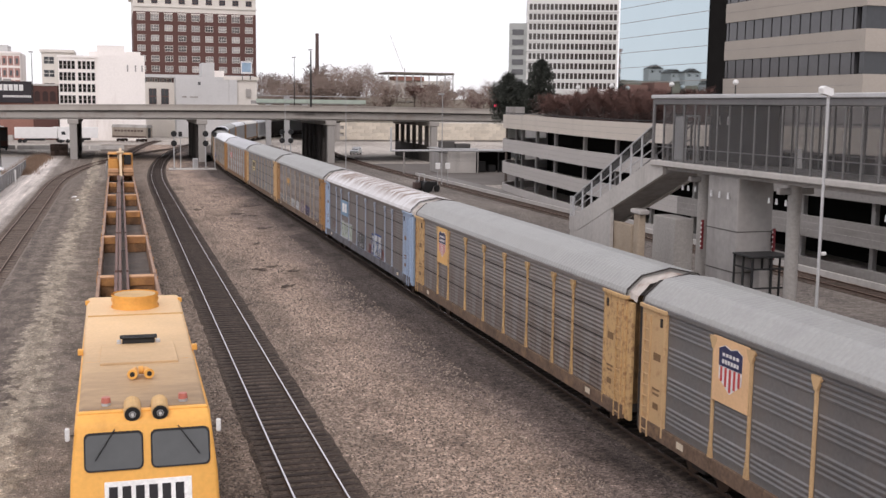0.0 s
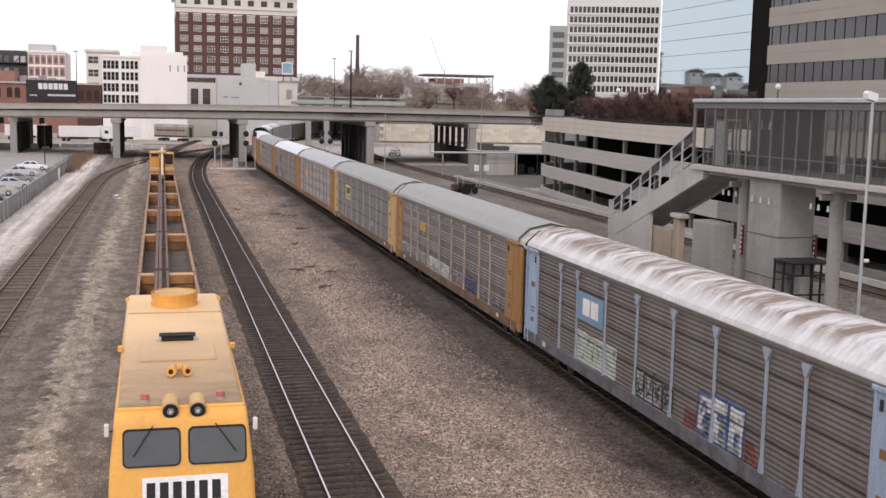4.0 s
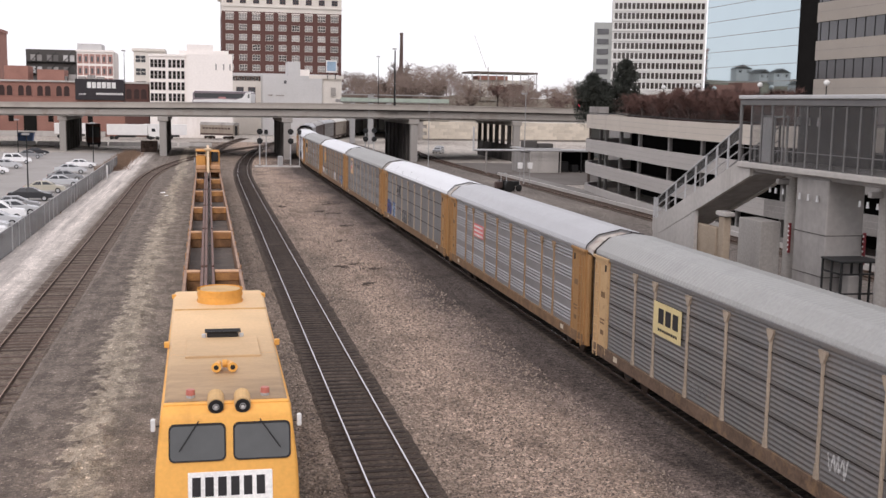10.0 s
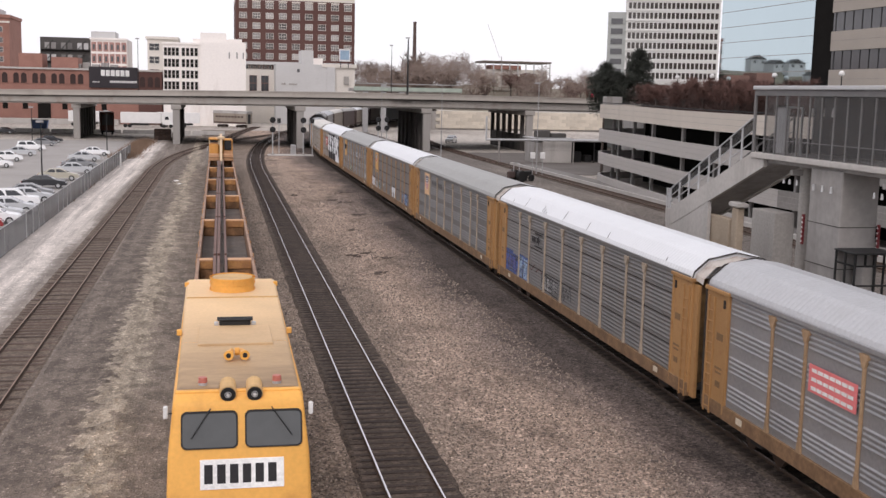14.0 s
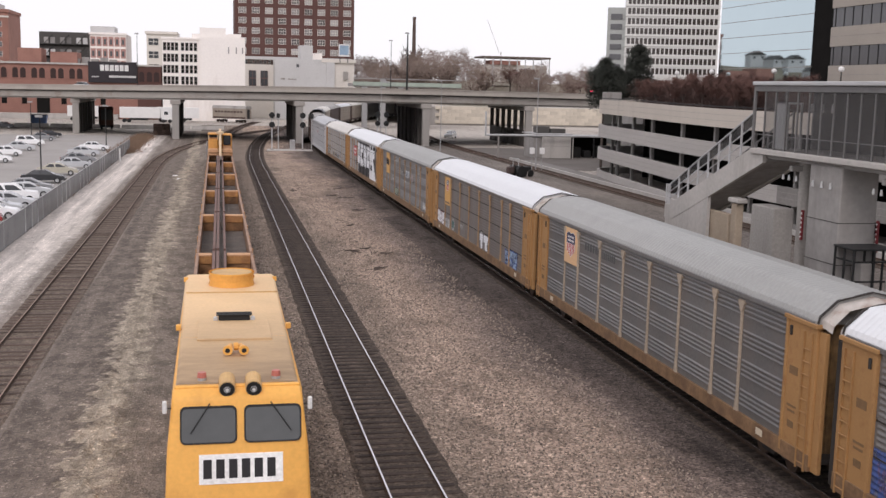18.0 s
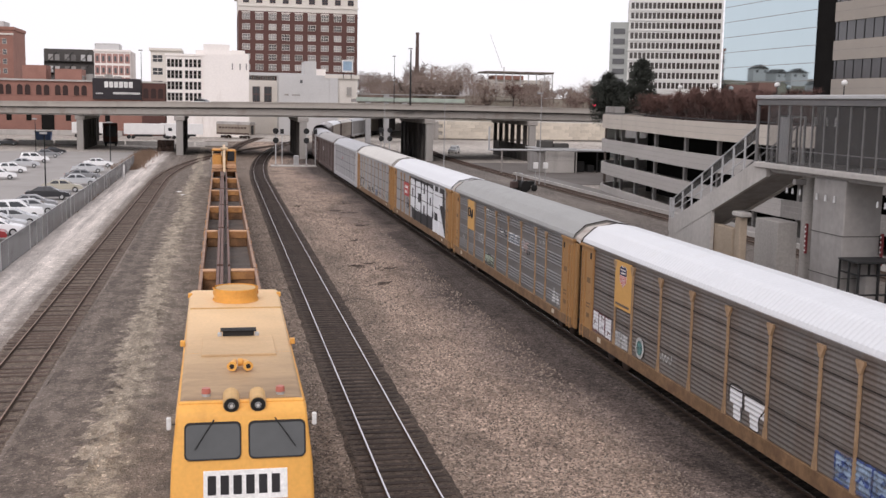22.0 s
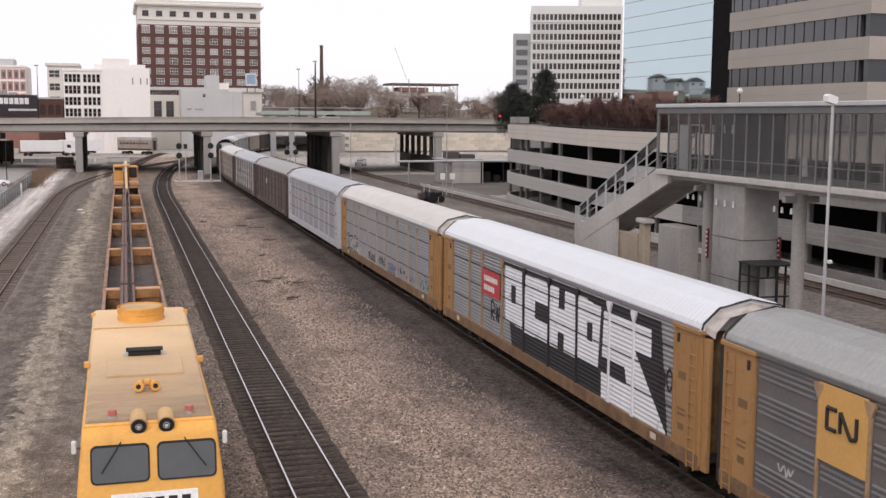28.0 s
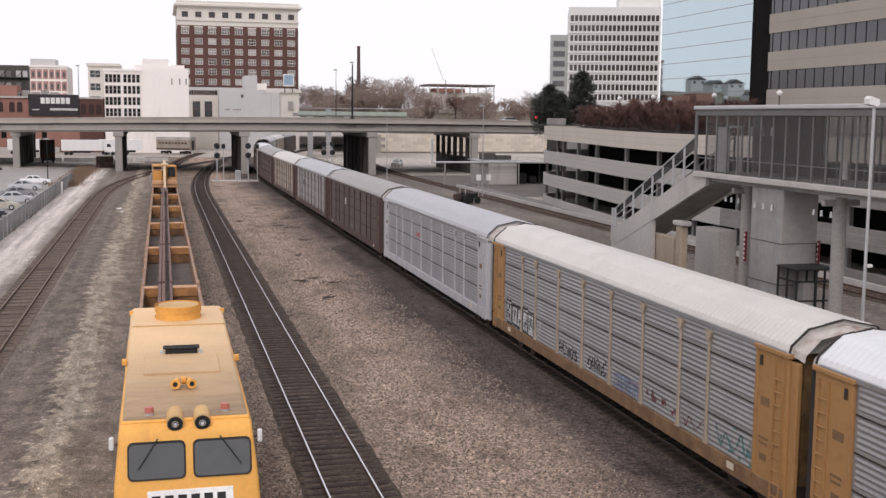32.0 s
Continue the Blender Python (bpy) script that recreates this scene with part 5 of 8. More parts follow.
def front_quad(x0, x1, z0, z1, out, th=0.03, r=0.06):
    """A plate with rounded corners that lies on the leaning front."""
    o = []
    for cx, cz, q in ((x1 - r, z0 + r, 3), (x1 - r, z1 - r, 0), (x0 + r, z1 - r, 1), (x0 + r, z0 + r, 2)):
        o += [(cx + r * math.cos((q + k / 4) * math.pi / 2), cz + r * math.sin((q + k / 4) * math.pi / 2)) for k in range(5)]
    m = M()
    n = len(o)
    m.add([on_front(x, z, out) for x, z in o] + [on_front(x, z, out - th) for x, z in o],
          [(i, (i + 1) % n, n + (i + 1) % n, n + i) for i in range(n)] + [tuple(range(n)), tuple(range(2 * n - 1, n - 1, -1))])
    return m


def roof_loft(rows):
    """A roof skin with rounded shoulders through rows of (y, half width, z)."""
    m = M()
    m.sheet([[(s * (w + a), y, z + h) for s, a, h in ((-1, 0.16, -1.3), (-1, 0.02, -0.34), (-1, 0.01, -0.14), (-1, -0.03, -0.05), (-1, -0.12, 0), (1, -0.12, 0), (1, -0.03, -0.05), (1, 0.01, -0.14), (1, 0.02, -0.34), (1, 0.16, -1.3))] for y, w, z in rows])
    return m


def soiled(name, clean, dirt, y0, y1):
    """Paint under soot that thins out from y0 to y1, with creases across."""
    m = mat(name, clean, 0.6, 0, 0.9, 1.08, 0.7, 10, 0.04)
    N, Lk = m.node_tree.nodes, m.node_tree.links
    b = N["Principled BSDF"]
    old = b.inputs["Base Color"].links[0].from_socket
    co, xyz, mp, n = N.new("ShaderNodeTexCoord"), N.new("ShaderNodeSeparateXYZ"), N.new("ShaderNodeMapping"), N.new("ShaderNodeTexNoise")
    Lk.new(co.outputs["Object"], xyz.inputs[0])
    Lk.new(co.outputs["Object"], mp.inputs["Vector"])
    mp.inputs["Scale"].default_value = (0.5, 1.6, 1)
    Lk.new(mp.outputs["Vector"], n.inputs["Vector"])
    n.inputs["Scale"].default_value, n.inputs["Detail"].default_value, n.inputs["Roughness"].default_value = 1.1, 8, 0.68
    r = N.new("ShaderNodeMapRange")
    r.inputs["From Min"].default_value, r.inputs["From Max"].default_value = y1, y0
    Lk.new(xyz.outputs["Y"], r.inputs["Value"])
    k = N.new("ShaderNodeMapRange")
    k.inputs["From Min"].default_value, k.inputs["From Max"].default_value = 0.25, 0.7
    k.inputs["To Min"].default_value, k.inputs["To Max"].default_value = 0.62, 1.15
    Lk.new(n.outputs["Fac"], k.inputs["Value"])
    u = N.new("ShaderNodeMath")
    u.operation, u.use_clamp = "MULTIPLY", True
    Lk.new(r.outputs["Result"], u.inputs[0])
    Lk.new(k.outputs["Result"], u.inputs[1])
    mx = N.new("ShaderNodeMix")
    mx.data_type = "RGBA"
    mx.inputs["B"].default_value = (*dirt, 1)
    Lk.new(u.outputs[0], mx.inputs["Factor"])
    Lk.new(old, mx.inputs["A"])
    Lk.new(mx.outputs["Result"], b.inputs["Base Color"])
    return m


SOIL = soiled("sooty_yellow_roof", (0.76, 0.52, 0.285), (0.25, 0.165, 0.095), CF + 0.0, CF + 9.5)
def roof_row(y):
    f = (y - CF - 0.45) / (CB - CF - 0.45)
    return (y, 1.40 + 0.13 * f, 4.53 + 0.10 * f)
part("roof", smooth_mesh(roof_loft([roof_row(CF + 5.2), roof_row(CF + 9), roof_row(CB + 0.02)]), SOIL), None, machine, "dusty pale yellow roof")
part("front_roof", smooth_mesh(roof_loft([roof_row(CF + 0.62), roof_row(CF + 3), roof_row(CF + 5.18)]), SOIL), None, machine, "soiled front of the roof")
part("roof_lip", M().cbox(-1.40, 1.40, CF + 0.45, CF + 0.60, 4.44, 4.535, 0.03), MY, machine)
for x0, x1 in ((-1.27, -0.03), (0.13, 1.40)):
    wdw = part("windscreen", front_quad(x0, x1, 3.36, 4.15, 0.035, 0.05, 0.12), BLACK, machine, "black rubber window frame")
    part("pane", front_quad(x0 + 0.035, x1 - 0.035, 3.395, 4.115, 0.042, 0.02, 0.10), glass("windscreen_glass", (0.085, 0.088, 0.086), 0.10), wdw, "grey tinted glass")
for x, dx in ((-0.62, -0.42), (0.72, 0.45)):
    a, b = on_front(x + dx * 0.0, 4.24, 0.08), on_front(x + dx, 3.62, 0.08)
    part("wiper", M().tube(a, b, 0.016, 6), BLACK, machine)
sg = part("sign", front_quad(-0.86, 0.98, 2.50, 3.12, 0.02, 0.02, 0.01), mat("sign_white", (0.92, 0.91, 0.88), 0.5), machine, "white sign with dark bars")
for i in range(6):
    x = -0.77 + i * 0.28
    q = M()
    q.add([on_front(xx, zz, 0.026) for xx, zz in ((x, 2.62), (x + 0.185, 2.62), (x + 0.185, 3.02), (x, 3.02))] + [on_front(xx, zz, 0.0) for xx, zz in ((x, 2.62), (x + 0.185, 2.62), (x + 0.185, 3.02), (x, 3.02))],
          [(0, 1, 2, 3), (4, 5, 1, 0), (5, 6, 2, 1), (6, 7, 3, 2), (7, 4, 0, 3)])
    part("bar", q, G_BLACK, sg)
for x in (-0.24, 0.35):
    h = part("headlight", M().tube((x, CF + 0.80, 4.58), (x, CF + 0.22, 4.50), 0.185, 16), MYD, machine, "round hooded headlight")
    part("bezel", M().tube((x, CF + 0.23, 4.50), (x, CF + 0.20, 4.495), 0.165, 20), BLACK, h)
    part("reflector", M().tube((x, CF + 0.215, 4.495), (x, CF + 0.19, 4.492), 0.075, 16), GALV, h)
    part("inner_ring", M().tube((x, CF + 0.205, 4.495), (x, CF + 0.186, 4.491), 0.058, 16), BLACK, h)
    part("lens", M().tube((x, CF + 0.205, 4.495), (x, CF + 0.180, 4.49), 0.042, 12), P_WHITE, h)
for x in (-0.80, 0.88):
    bc = part("beacon", M().tube((x, CF + 0.95, 4.5), (x, CF + 0.95, 4.60), 0.10, 12), GALV, machine)
    part("dome", M().tube((x, CF + 0.95, 4.60), (x, CF + 0.95, 4.72), 0.11, 14, 0.095), mat("red_lens", (0.52, 0.17, 0.13), 0.4), bc, "red beacon dome")
horn = part("horn", M().tube((-0.05, CF + 3.4, 4.72), (0.07, CF + 3.4, 4.72), 0.10, 10), MY, machine, "yellow twin air horn")
for x in (-0.20, 0.20):
    part("trumpet", M().tube((x * 0.6, CF + 3.6, 4.70), (x, CF + 3.05, 4.70), 0.06, 12, 0.125), MY, horn)
    part("trumpet_mouth", M().tube((x, CF + 3.052, 4.70), (x, CF + 3.042, 4.70), 0.062, 12), BLACK, horn)
part("hatch", M().cbox(-0.98, 0.98, 28.95, 31.3, 4.54, 4.62, 0.015), SOIL, machine, "flat roof hatch")
vent = part("roof_vent", M().cbox(-0.42, 0.46, 31.2, 31.6, 4.58, 4.78, 0.04), BLACK, machine, "black slatted roof vent")
for i in range(3):
    part("slat", M().cbox(-0.48, 0.52, 31.16 + i * 0.16, 31.24 + i * 0.16, 4.76, 4.80, 0.01), BLACK, vent)
for x in (-0.50, 0.54):
    part("vent_bracket", M().cbox(x - 0.06, x + 0.06, 31.22, 31.42, 4.58, 4.70, 0.015), GALV, vent, "bright metal bracket")
ring = part("exhaust_ring", M().tube((0.02, 37.0, 4.6), (0.02, 37.0, 5.05), 0.72, 32, caps=False), MY, machine, "round yellow exhaust housing")
part("ring_inside", M().tube((0.02, 37.0, 5.04), (0.02, 37.0, 4.75), 0.66, 32, 0.60), MYD, ring)
for z in (4.62, 4.84, 5.0):
    part("band", M().tube((0.02, 37.0, z), (0.02, 37.0, z + 0.06), 0.75, 32, caps=False), MY, ring)
part("seam", M().box(-1.42, 1.46, 35.5, 35.53, 4.6, 4.645), MYD, machine)
for sx in (-1, 1):
    mi = part("mirror", M().cbox(sx * 1.60 - 0.05, sx * 1.60 + 0.05, CF + 0.05, CF + 0.17, 4.02, 4.30, 0.02), P_WHITE, machine, "white mirror back")
    part("arm", M().tube((sx * 1.42, CF + 0.25, 4.1), (sx * 1.60, CF + 0.12, 4.12), 0.015, 6), BLACK, mi)
    for y in (30.6, 38.2):
        part("lifting_lug", M().cbox(sx * 1.50 - 0.07, sx * 1.50 + 0.07, y - 0.09, y + 0.09, 4.50, 4.66, 0.02), MY, machine)
    part("skirt", M().box(sx * 1.42 - 0.05, sx * 1.42 + 0.05, CF - 0.4, CB, 0.75, 1.15), ORS, machine)
for y in (27.0, 36.0):
    bogie(machine, y).location.z = 0.18
part("coupler", M().box(-0.12, 0.12, CF - 1.0, CF - 0.4, 0.85, 1.1), UNDER, machine)
part("stripe", front_quad(-1.52, 1.52, 1.86, 2.05, 0.012, 0.012, 0.01), mat("red_oxide_stripe", (0.45, 0.13, 0.05), 0.6), machine, "red oxide stripe along the foot")


STRG = mat("old_stringer_steel", (0.17, 0.10, 0.082), 0.7, 0, 0.75, 1.2, 0.9, 9, 0.05)
ORGP = mat("faded_orange_paint", (0.60, 0.345, 0.19), 0.65, 0, 0.8, 1.12, 1.2, 12, 0.05, (0.40, 0.19, 0.08), 0.4, 1.2)
RUSTW = mat("rust_stained_orange", (0.36, 0.195, 0.095), 0.7, 0, 0.65, 1.2, 1.0, 10, 0.06, (0.10, 0.058, 0.035), 0.6, 0.8)


def work_gondola(y0, y1, first):
    """A low open car with cross walls and long steel stringers along its middle."""
    g = thing("work_gondola", "long rusty orange gondola car with cross walls", "freight car", "cars of the work train", loc=(0.35, 0, 0.18))
    part("floor", M().cbox(-1.38, 1.38, y0, y1, 0.82, 0.95, 0.02), mat("gondola_floor", (0.15, 0.13, 0.115), 0.85, 0, 0.6, 1.4, 0.6, 6, 0.1, (0.20, 0.145, 0.11), 0.4, 0.5), g)
    for sx in (-1, 1):
        w = part("side_wall", M().cbox(sx * 1.40 - 0.03, sx * 1.40 + 0.03, y0, y1, 0.85, 1.9, 0.012), ORS, g)
        part("top_rail", M().cbox(sx * 1.42 - 0.08, sx * 1.42 + 0.08, y0, y1, 1.88, 2.02, 0.02), ORS, w)
    y = y1 - 1.0
    for a, b in ((-1.36, -0.66 + 0.2 * first), (0.10 + 0.1 * first, 1.36)):
        ew = part("end_wall", M().cbox(a, b, y + 0.08, y + 0.62, 0.95, 1.98, 0.04), RUSTW, g)
        part("flange", M().cbox(a, b, y, y + 0.70, 1.98, 2.06, 0.02), ORGP, ew, "pale orange flange")
        part("stiffener", M().cbox(a, b, y + 0.02, y + 0.10, 1.55, 1.98, 0.02), ORG, ew)
    for i in range(4):
        yy = y0 + 1.0 + i * (y1 - y0 - 2.0) / 3
        for sx in (-1, 1):
            part("bracket", M().cbox(sx * 1.51 - 0.05, sx * 1.51 + 0.05, yy + 0.1, yy + 0.5, 1.5, 1.98, 0.015), ORG, g)
    for x, w in ((-0.30, 0.075), (-0.10, 0.075), (0.27, 0.06)):
        xa, xb = x - 0.32 + 0.3 * (y0 - 40) / 100, x - 0.32 + 0.3 * (y1 - 40) / 100
        part("stringer", M().add([(xx + e, yy, z) for z in (1.5, 2.16) for xx, e, yy in ((xa, -w, y0 + 0.2), (xa, w, y0 + 0.2), (xb, w, y1 - 0.2), (xb, -w, y1 - 0.2))],
                                 [(0, 1, 2, 3), (4, 5, 6, 7), (0, 1, 5, 4), (1, 2, 6, 5), (2, 3, 7, 6), (3, 0, 4, 7)]), STRG, g)
    for y in (y0 + 2.2, y1 - 2.2):
        bogie(g, y)
    return g


for a, b in ((40.0, 60.0), (60.4, 77.9), (78.3, 95.4), (95.8, 112.4), (112.8, 129.1), (129.5, 148.5)):
    work_gondola(a, b, (a - 40) / 100)

loader = thing("rail_loader", "orange crawler loader with cab and pale boom on the work train", "excavator", loc=(0.35, 0, 0.18))
LORG = mat("loader_orange", (0.66, 0.32, 0.085), 0.6, 0, 0.85, 1.1, 1, 8, 0.03, (0.42, 0.2, 0.07), 0.35, 1.2)
CRM = mat("pale_boom", (0.74, 0.56, 0.36), 0.6)
for x0, x1 in ((-1.50, -0.16), (0.16, 1.50)):
    part("front_plate", M().cbox(x0, x1, 140.0, 140.5, 2.02, 2.95, 0.12), ORGP, loader)
    part("bumper_bar", M().cbox(x0, x1, 139.9, 140.1, 2.42, 2.50, 0.02), RUSTW, loader)
part("carriage", M().cbox(-1.45, 1.45, 140.5, 145.5, 2.0, 2.6, 0.05), ORG, loader)
part("house", M().cbox(-1.45, -0.2, 140.9, 145.0, 2.6, 4.1, 0.15), LORG, loader, "dull yellow engine house")
part("house_roof", M().cbox(-1.50, -0.15, 140.8, 145.1, 4.6, 4.78, 0.06), LORG, loader)
for x in (-1.40, -0.28):
    part("roof_post", M().cbox(x - 0.06, x + 0.06, 140.9, 141.05, 4.05, 4.62, 0.02), CRM, loader)
cb = part("cab", M().cbox(0.22, 1.45, 141.0, 143.4, 2.6, 4.75, 0.16), LORG, loader)
part("window", M().cbox(0.40, 1.28, 140.92, 141.02, 3.35, 4.58, 0.10), GLASSD, cb)
part("lower_door", M().cbox(0.34, 1.34, 140.93, 141.02, 2.65, 3.25, 0.05), ORGP, cb)
part("boom", M().prism([(138.8, 2.1), (139.2, 2.1), (140.6, 4.9), (143.5, 5.3), (143.5, 5.0), (140.4, 4.5)], "x", -0.15, 0.15), CRM, loader)
part("boom_head", M().cbox(-0.45, 0.45, 140.4, 140.8, 4.75, 5.05, 0.06), CRM, loader)
part("tail", M().cbox(-1.3, 1.3, 145.0, 146.5, 2.35, 3.6, 0.1), ORG, loader)
end_car = thing("grey_gondola", "weathered grey gondola car at the work train's end", "freight car", "cars of the work train", loc=(0.0, 0, 0.18))
part("floor", M().cbox(-1.4, 1.4, 150, 163, 0.85, 1.0, 0.02), UNDER, end_car)
for x0, x1 in ((-1.5, -1.4), (1.4, 1.5)):
    part("side_wall", M().cbox(x0, x1, 150, 163, 0.9, 2.7, 0.02), CONC_D, end_car)
for y in (150, 163):
    part("end_wall", M().cbox(-1.4, 1.4, y - 0.05, y + 0.05, 0.9, 2.7, 0.02), CONC_D, end_car)
for y in (152, 161):
    bogie(end_car, y)

# ---------------------------------------------------------------- car park building
GX = 50.0
CREAMC = mat("cream_concrete", (0.56, 0.505, 0.44), 0.85, 0, 0.9, 1.07, 0.4, 8, 0.08, (0.42, 0.37, 0.32), 0.2, 0.5, 0, True)
# the dimness of the open decks is put into this floor colour
DECK_SHADE = mat("shade_dark_deck_concrete", (0.09, 0.085, 0.08), 0.9, 0, 0.7, 1.3)
CREAMG = mat("pale_grey_concrete", (0.44, 0.415, 0.39), 0.85, 0, 0.88, 1.08, 0.3, 4, 0.05, (0.35, 0.325, 0.30), 0.25, 0.4, stretch=(1, 0.15, 1))
garage = thing("parking_garage", "pale concrete multi-storey parking garage with open decks", "building", kind="structure")


def garage_line(off=0.0):
    """Outline of the garage's front in plan: along the tracks, a gentle bend, then a rounded far corner."""
    base = [(GX - 2.8, 10), (GX - 2.8, 60), (GX - 2.8, 70), (GX - 2.8, 87), (GX - 2.8, 100), (GX - 2.6, 110), (GX - 2.1, 120), (GX - 1.3, 130), (GX - 0.4, 138), (GX + 0.3, 142),
            (GX + 1.2, 144.2), (GX + 2.6, 145.6), (GX + 4.6, 146.4), (GX + 8, 146.8), (GX + 30, 147), (GX + 60, 147)]
    out = []
    for i, (x, y) in enumerate(base):
        a, b = base[max(0, i - 1)], base[min(len(base) - 1, i + 1)]
        d = Vector((b[0] - a[0], b[1] - a[1])).normalized()
        out.append((x + d.y * off, y - d.x * off))
    return out


def garage_band(z0, z1, off0, off1, near=True, far=True):
    a, b = garage_line(off0), garage_line(off1)
    if not (near and far):
        a, b = (a[:4], b[:4]) if near else (a[3:], b[3:])
    m = M()
    def fall(y):
        """The decks dip a little half-way along."""
        return float(np.interp(y, (62, 70, 87, 105, 125), (0.0, -0.05, -0.27, -0.25, 0.0)))
    m.sheet([[(*p, z0 + fall(p[1])), (*p, z1 + fall(p[1])), (*q, z1 + fall(p[1])), (*q, z0 + fall(p[1])), (*p, z0 + fall(p[1]))] for p, q in zip(a, b)])
    return m


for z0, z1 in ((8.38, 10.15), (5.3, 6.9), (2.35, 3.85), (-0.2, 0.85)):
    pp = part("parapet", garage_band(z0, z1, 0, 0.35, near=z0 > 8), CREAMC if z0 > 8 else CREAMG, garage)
    # the near section of the lower parapets has a darker concrete
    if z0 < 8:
        part("ramp_parapet", garage_band(z0, z1, 0, 0.35, far=False), mat("dark_concrete", (0.255, 0.24, 0.225), 0.88, 0, 0.8, 1.1, 0.4, 4, 0.06, (0.17, 0.155, 0.14), 0.4, 0.5, stretch=(1, 0.2, 1)), garage, "dark concrete ramp parapet")
    for f in (0.36, 0.68):
        if z0 > 0:
            part("joint", garage_band(z0 + (z1 - z0) * f, z0 + (z1 - z0) * f + 0.025, -0.006, 0.01), CONC, pp)
# floors and back wall carry the interior's shade in their colours
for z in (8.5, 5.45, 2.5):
    part("deck_floor", garage_band(z - 0.1, z + 0.2, 0.36, 6.5), DECK_SHADE, garage)
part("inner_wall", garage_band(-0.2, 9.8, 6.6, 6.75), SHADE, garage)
part("roof_rail", garage_band(10.32, 10.42, 0.12, 0.20), BLACK, garage)
for i, (x, y) in enumerate([(GX - 1.6, y) for y in range(14, 112, 8)] + [(GX - 0.9, 120), (GX - 0.1, 128), (GX + 1.0, 136), (GX + 2.4, 142)]):
    part("column", MESHES.setdefault("gcol", M().cbox(-0.2, 0.2, -0.2, 0.2, -0.2, 9.6, 0.04).mesh("column", CONC_D)), None, garage, "", (x, y, 0))
part("roof_kiosk", M().cbox(GX + 1.2, GX + 3.4, 142.0, 143.6, 9.3, 11.2, 0.05), CONC_D, garage)

# ---------------------------------------------------------------- covered footbridge
FX = 25.0
MULL = mat("mid_grey_paint", (0.175, 0.17, 0.167), 0.6)
SCREEN = mat("tinted_screen", (0.098, 0.093, 0.09), 0.4, 0, 0.9, 1.08, 0.5, 6, 0.0, spec=0.3)
SCREEN.node_tree.nodes["Principled BSDF"].inputs["Alpha"].default_value = 0.26
foot = thing("covered_footbridge", "grey glazed covered footbridge on concrete columns", "footbridge", kind="structure")
FY0, FY1 = 6.0, 48.7
part("roof", M().cbox(FX - 0.15, FX + 3.4, FY0, FY1 + 0.1, 11.74, 11.92, 0.03), GALV, foot)
part("edge_beam", M().cbox(FX - 0.14, FX + 0.25, FY0, FY1, 8.55, 8.80, 0.03), CONC_L, foot)
part("lower_beam", M().cbox(FX + 0.22, FX + 0.5, FY0, FY1, 8.36, 8.54, 0.03), CONC_D, foot)
part("floor_slab", M().cbox(FX + 0.3, FX + 3.0, FY0, FY1, 8.45, 8.75, 0.03), CONC_D, foot)
part("far_beam", M().cbox(FX + 3.0, FX + 3.3, FY0, FY1, 8.36, 8.8, 0.03), CONC_D, foot)
mul = M().cbox(-0.035, 0.055, -0.032, 0.032, 8.80, 11.46, 0.01).mesh("mullion", MULL)
pan = M().box(-0.008, 0.008, -0.44, 0.44, 8.82, 11.44).mesh("screen_panel", SCREEN)
for sx in (FX, FX + 3.1):
    part("roof_beam", M().cbox(sx - 0.05, sx + 0.12, FY0, FY1, 11.46, 11.73, 0.02), MULL, foot)
    part("mid_rail", M().cbox(sx - 0.02, sx + 0.05, FY0, FY1, 9.45, 9.48, 0.008), MULL, foot)
    for i in range(43):
        y = FY1 - 0.05 - i * 0.98
        part("mullion", mul, None, foot, "", (sx, y, 0))
        if i and not (i == 1 and sx == FX):
            part("screen_panel", pan, None, foot, "", (sx, y + 0.49, 0))
part("inner_wall", M().cbox(FX + 2.92, FX + 3.0, 42.6, 48.4, 8.8, 11.46, 0.02), mat("grey_inner_panel", (0.11, 0.106, 0.102), 0.7, 0, 0.8, 1.15, 0.8, 5, 0.03), foot, "dark grey panel wall inside the footbridge")
for y in (48.0, 47.1, 46.2):
    part("hanging_lamp", M().tube((FX + 2.6, y, 10.55), (FX + 2.6, y, 10.95), 0.10, 10, 0.07), WHITEP, foot)
for x in (FX + 0.0, FX + 1.6, FX + 3.1):
    part("end_post", M().cbox(x - 0.06, x + 0.06, FY1 - 0.08, FY1 + 0.06, 8.8, 11.7, 0.015), MULL, foot)
part("doorway", M().cbox(FX + 0.9, FX + 1.0, 47.2, 48.4, 8.8, 11.0, 0.02).cbox(FX + 0.9, FX + 1.0, 46.0, 46.1, 8.8, 11.0, 0.02).cbox(FX + 0.9, FX + 1.0, 46.1, 48.4, 10.9, 11.0, 0.02), GALV, foot)
for y in (38.0, 29.5):
    part("wall_lamp", M().tube((FX + 0.9, y, 9.0), (FX + 0.9, y, 9.75), 0.16, 12, 0.12), WHITEP, foot, "white lamp inside the footbridge")
col = part("column", M().cbox(FX + 0.1, FX + 1.82, 41.0, 43.5, -0.1, 8.42, 0.05), CONC_D, foot, "square concrete column")
for z in (2.6, 4.35, 6.1):
    part("joint", M().box(FX + 0.088, FX + 1.832, 40.988, 43.512, z, z + 0.035), DARK_CONC, col)
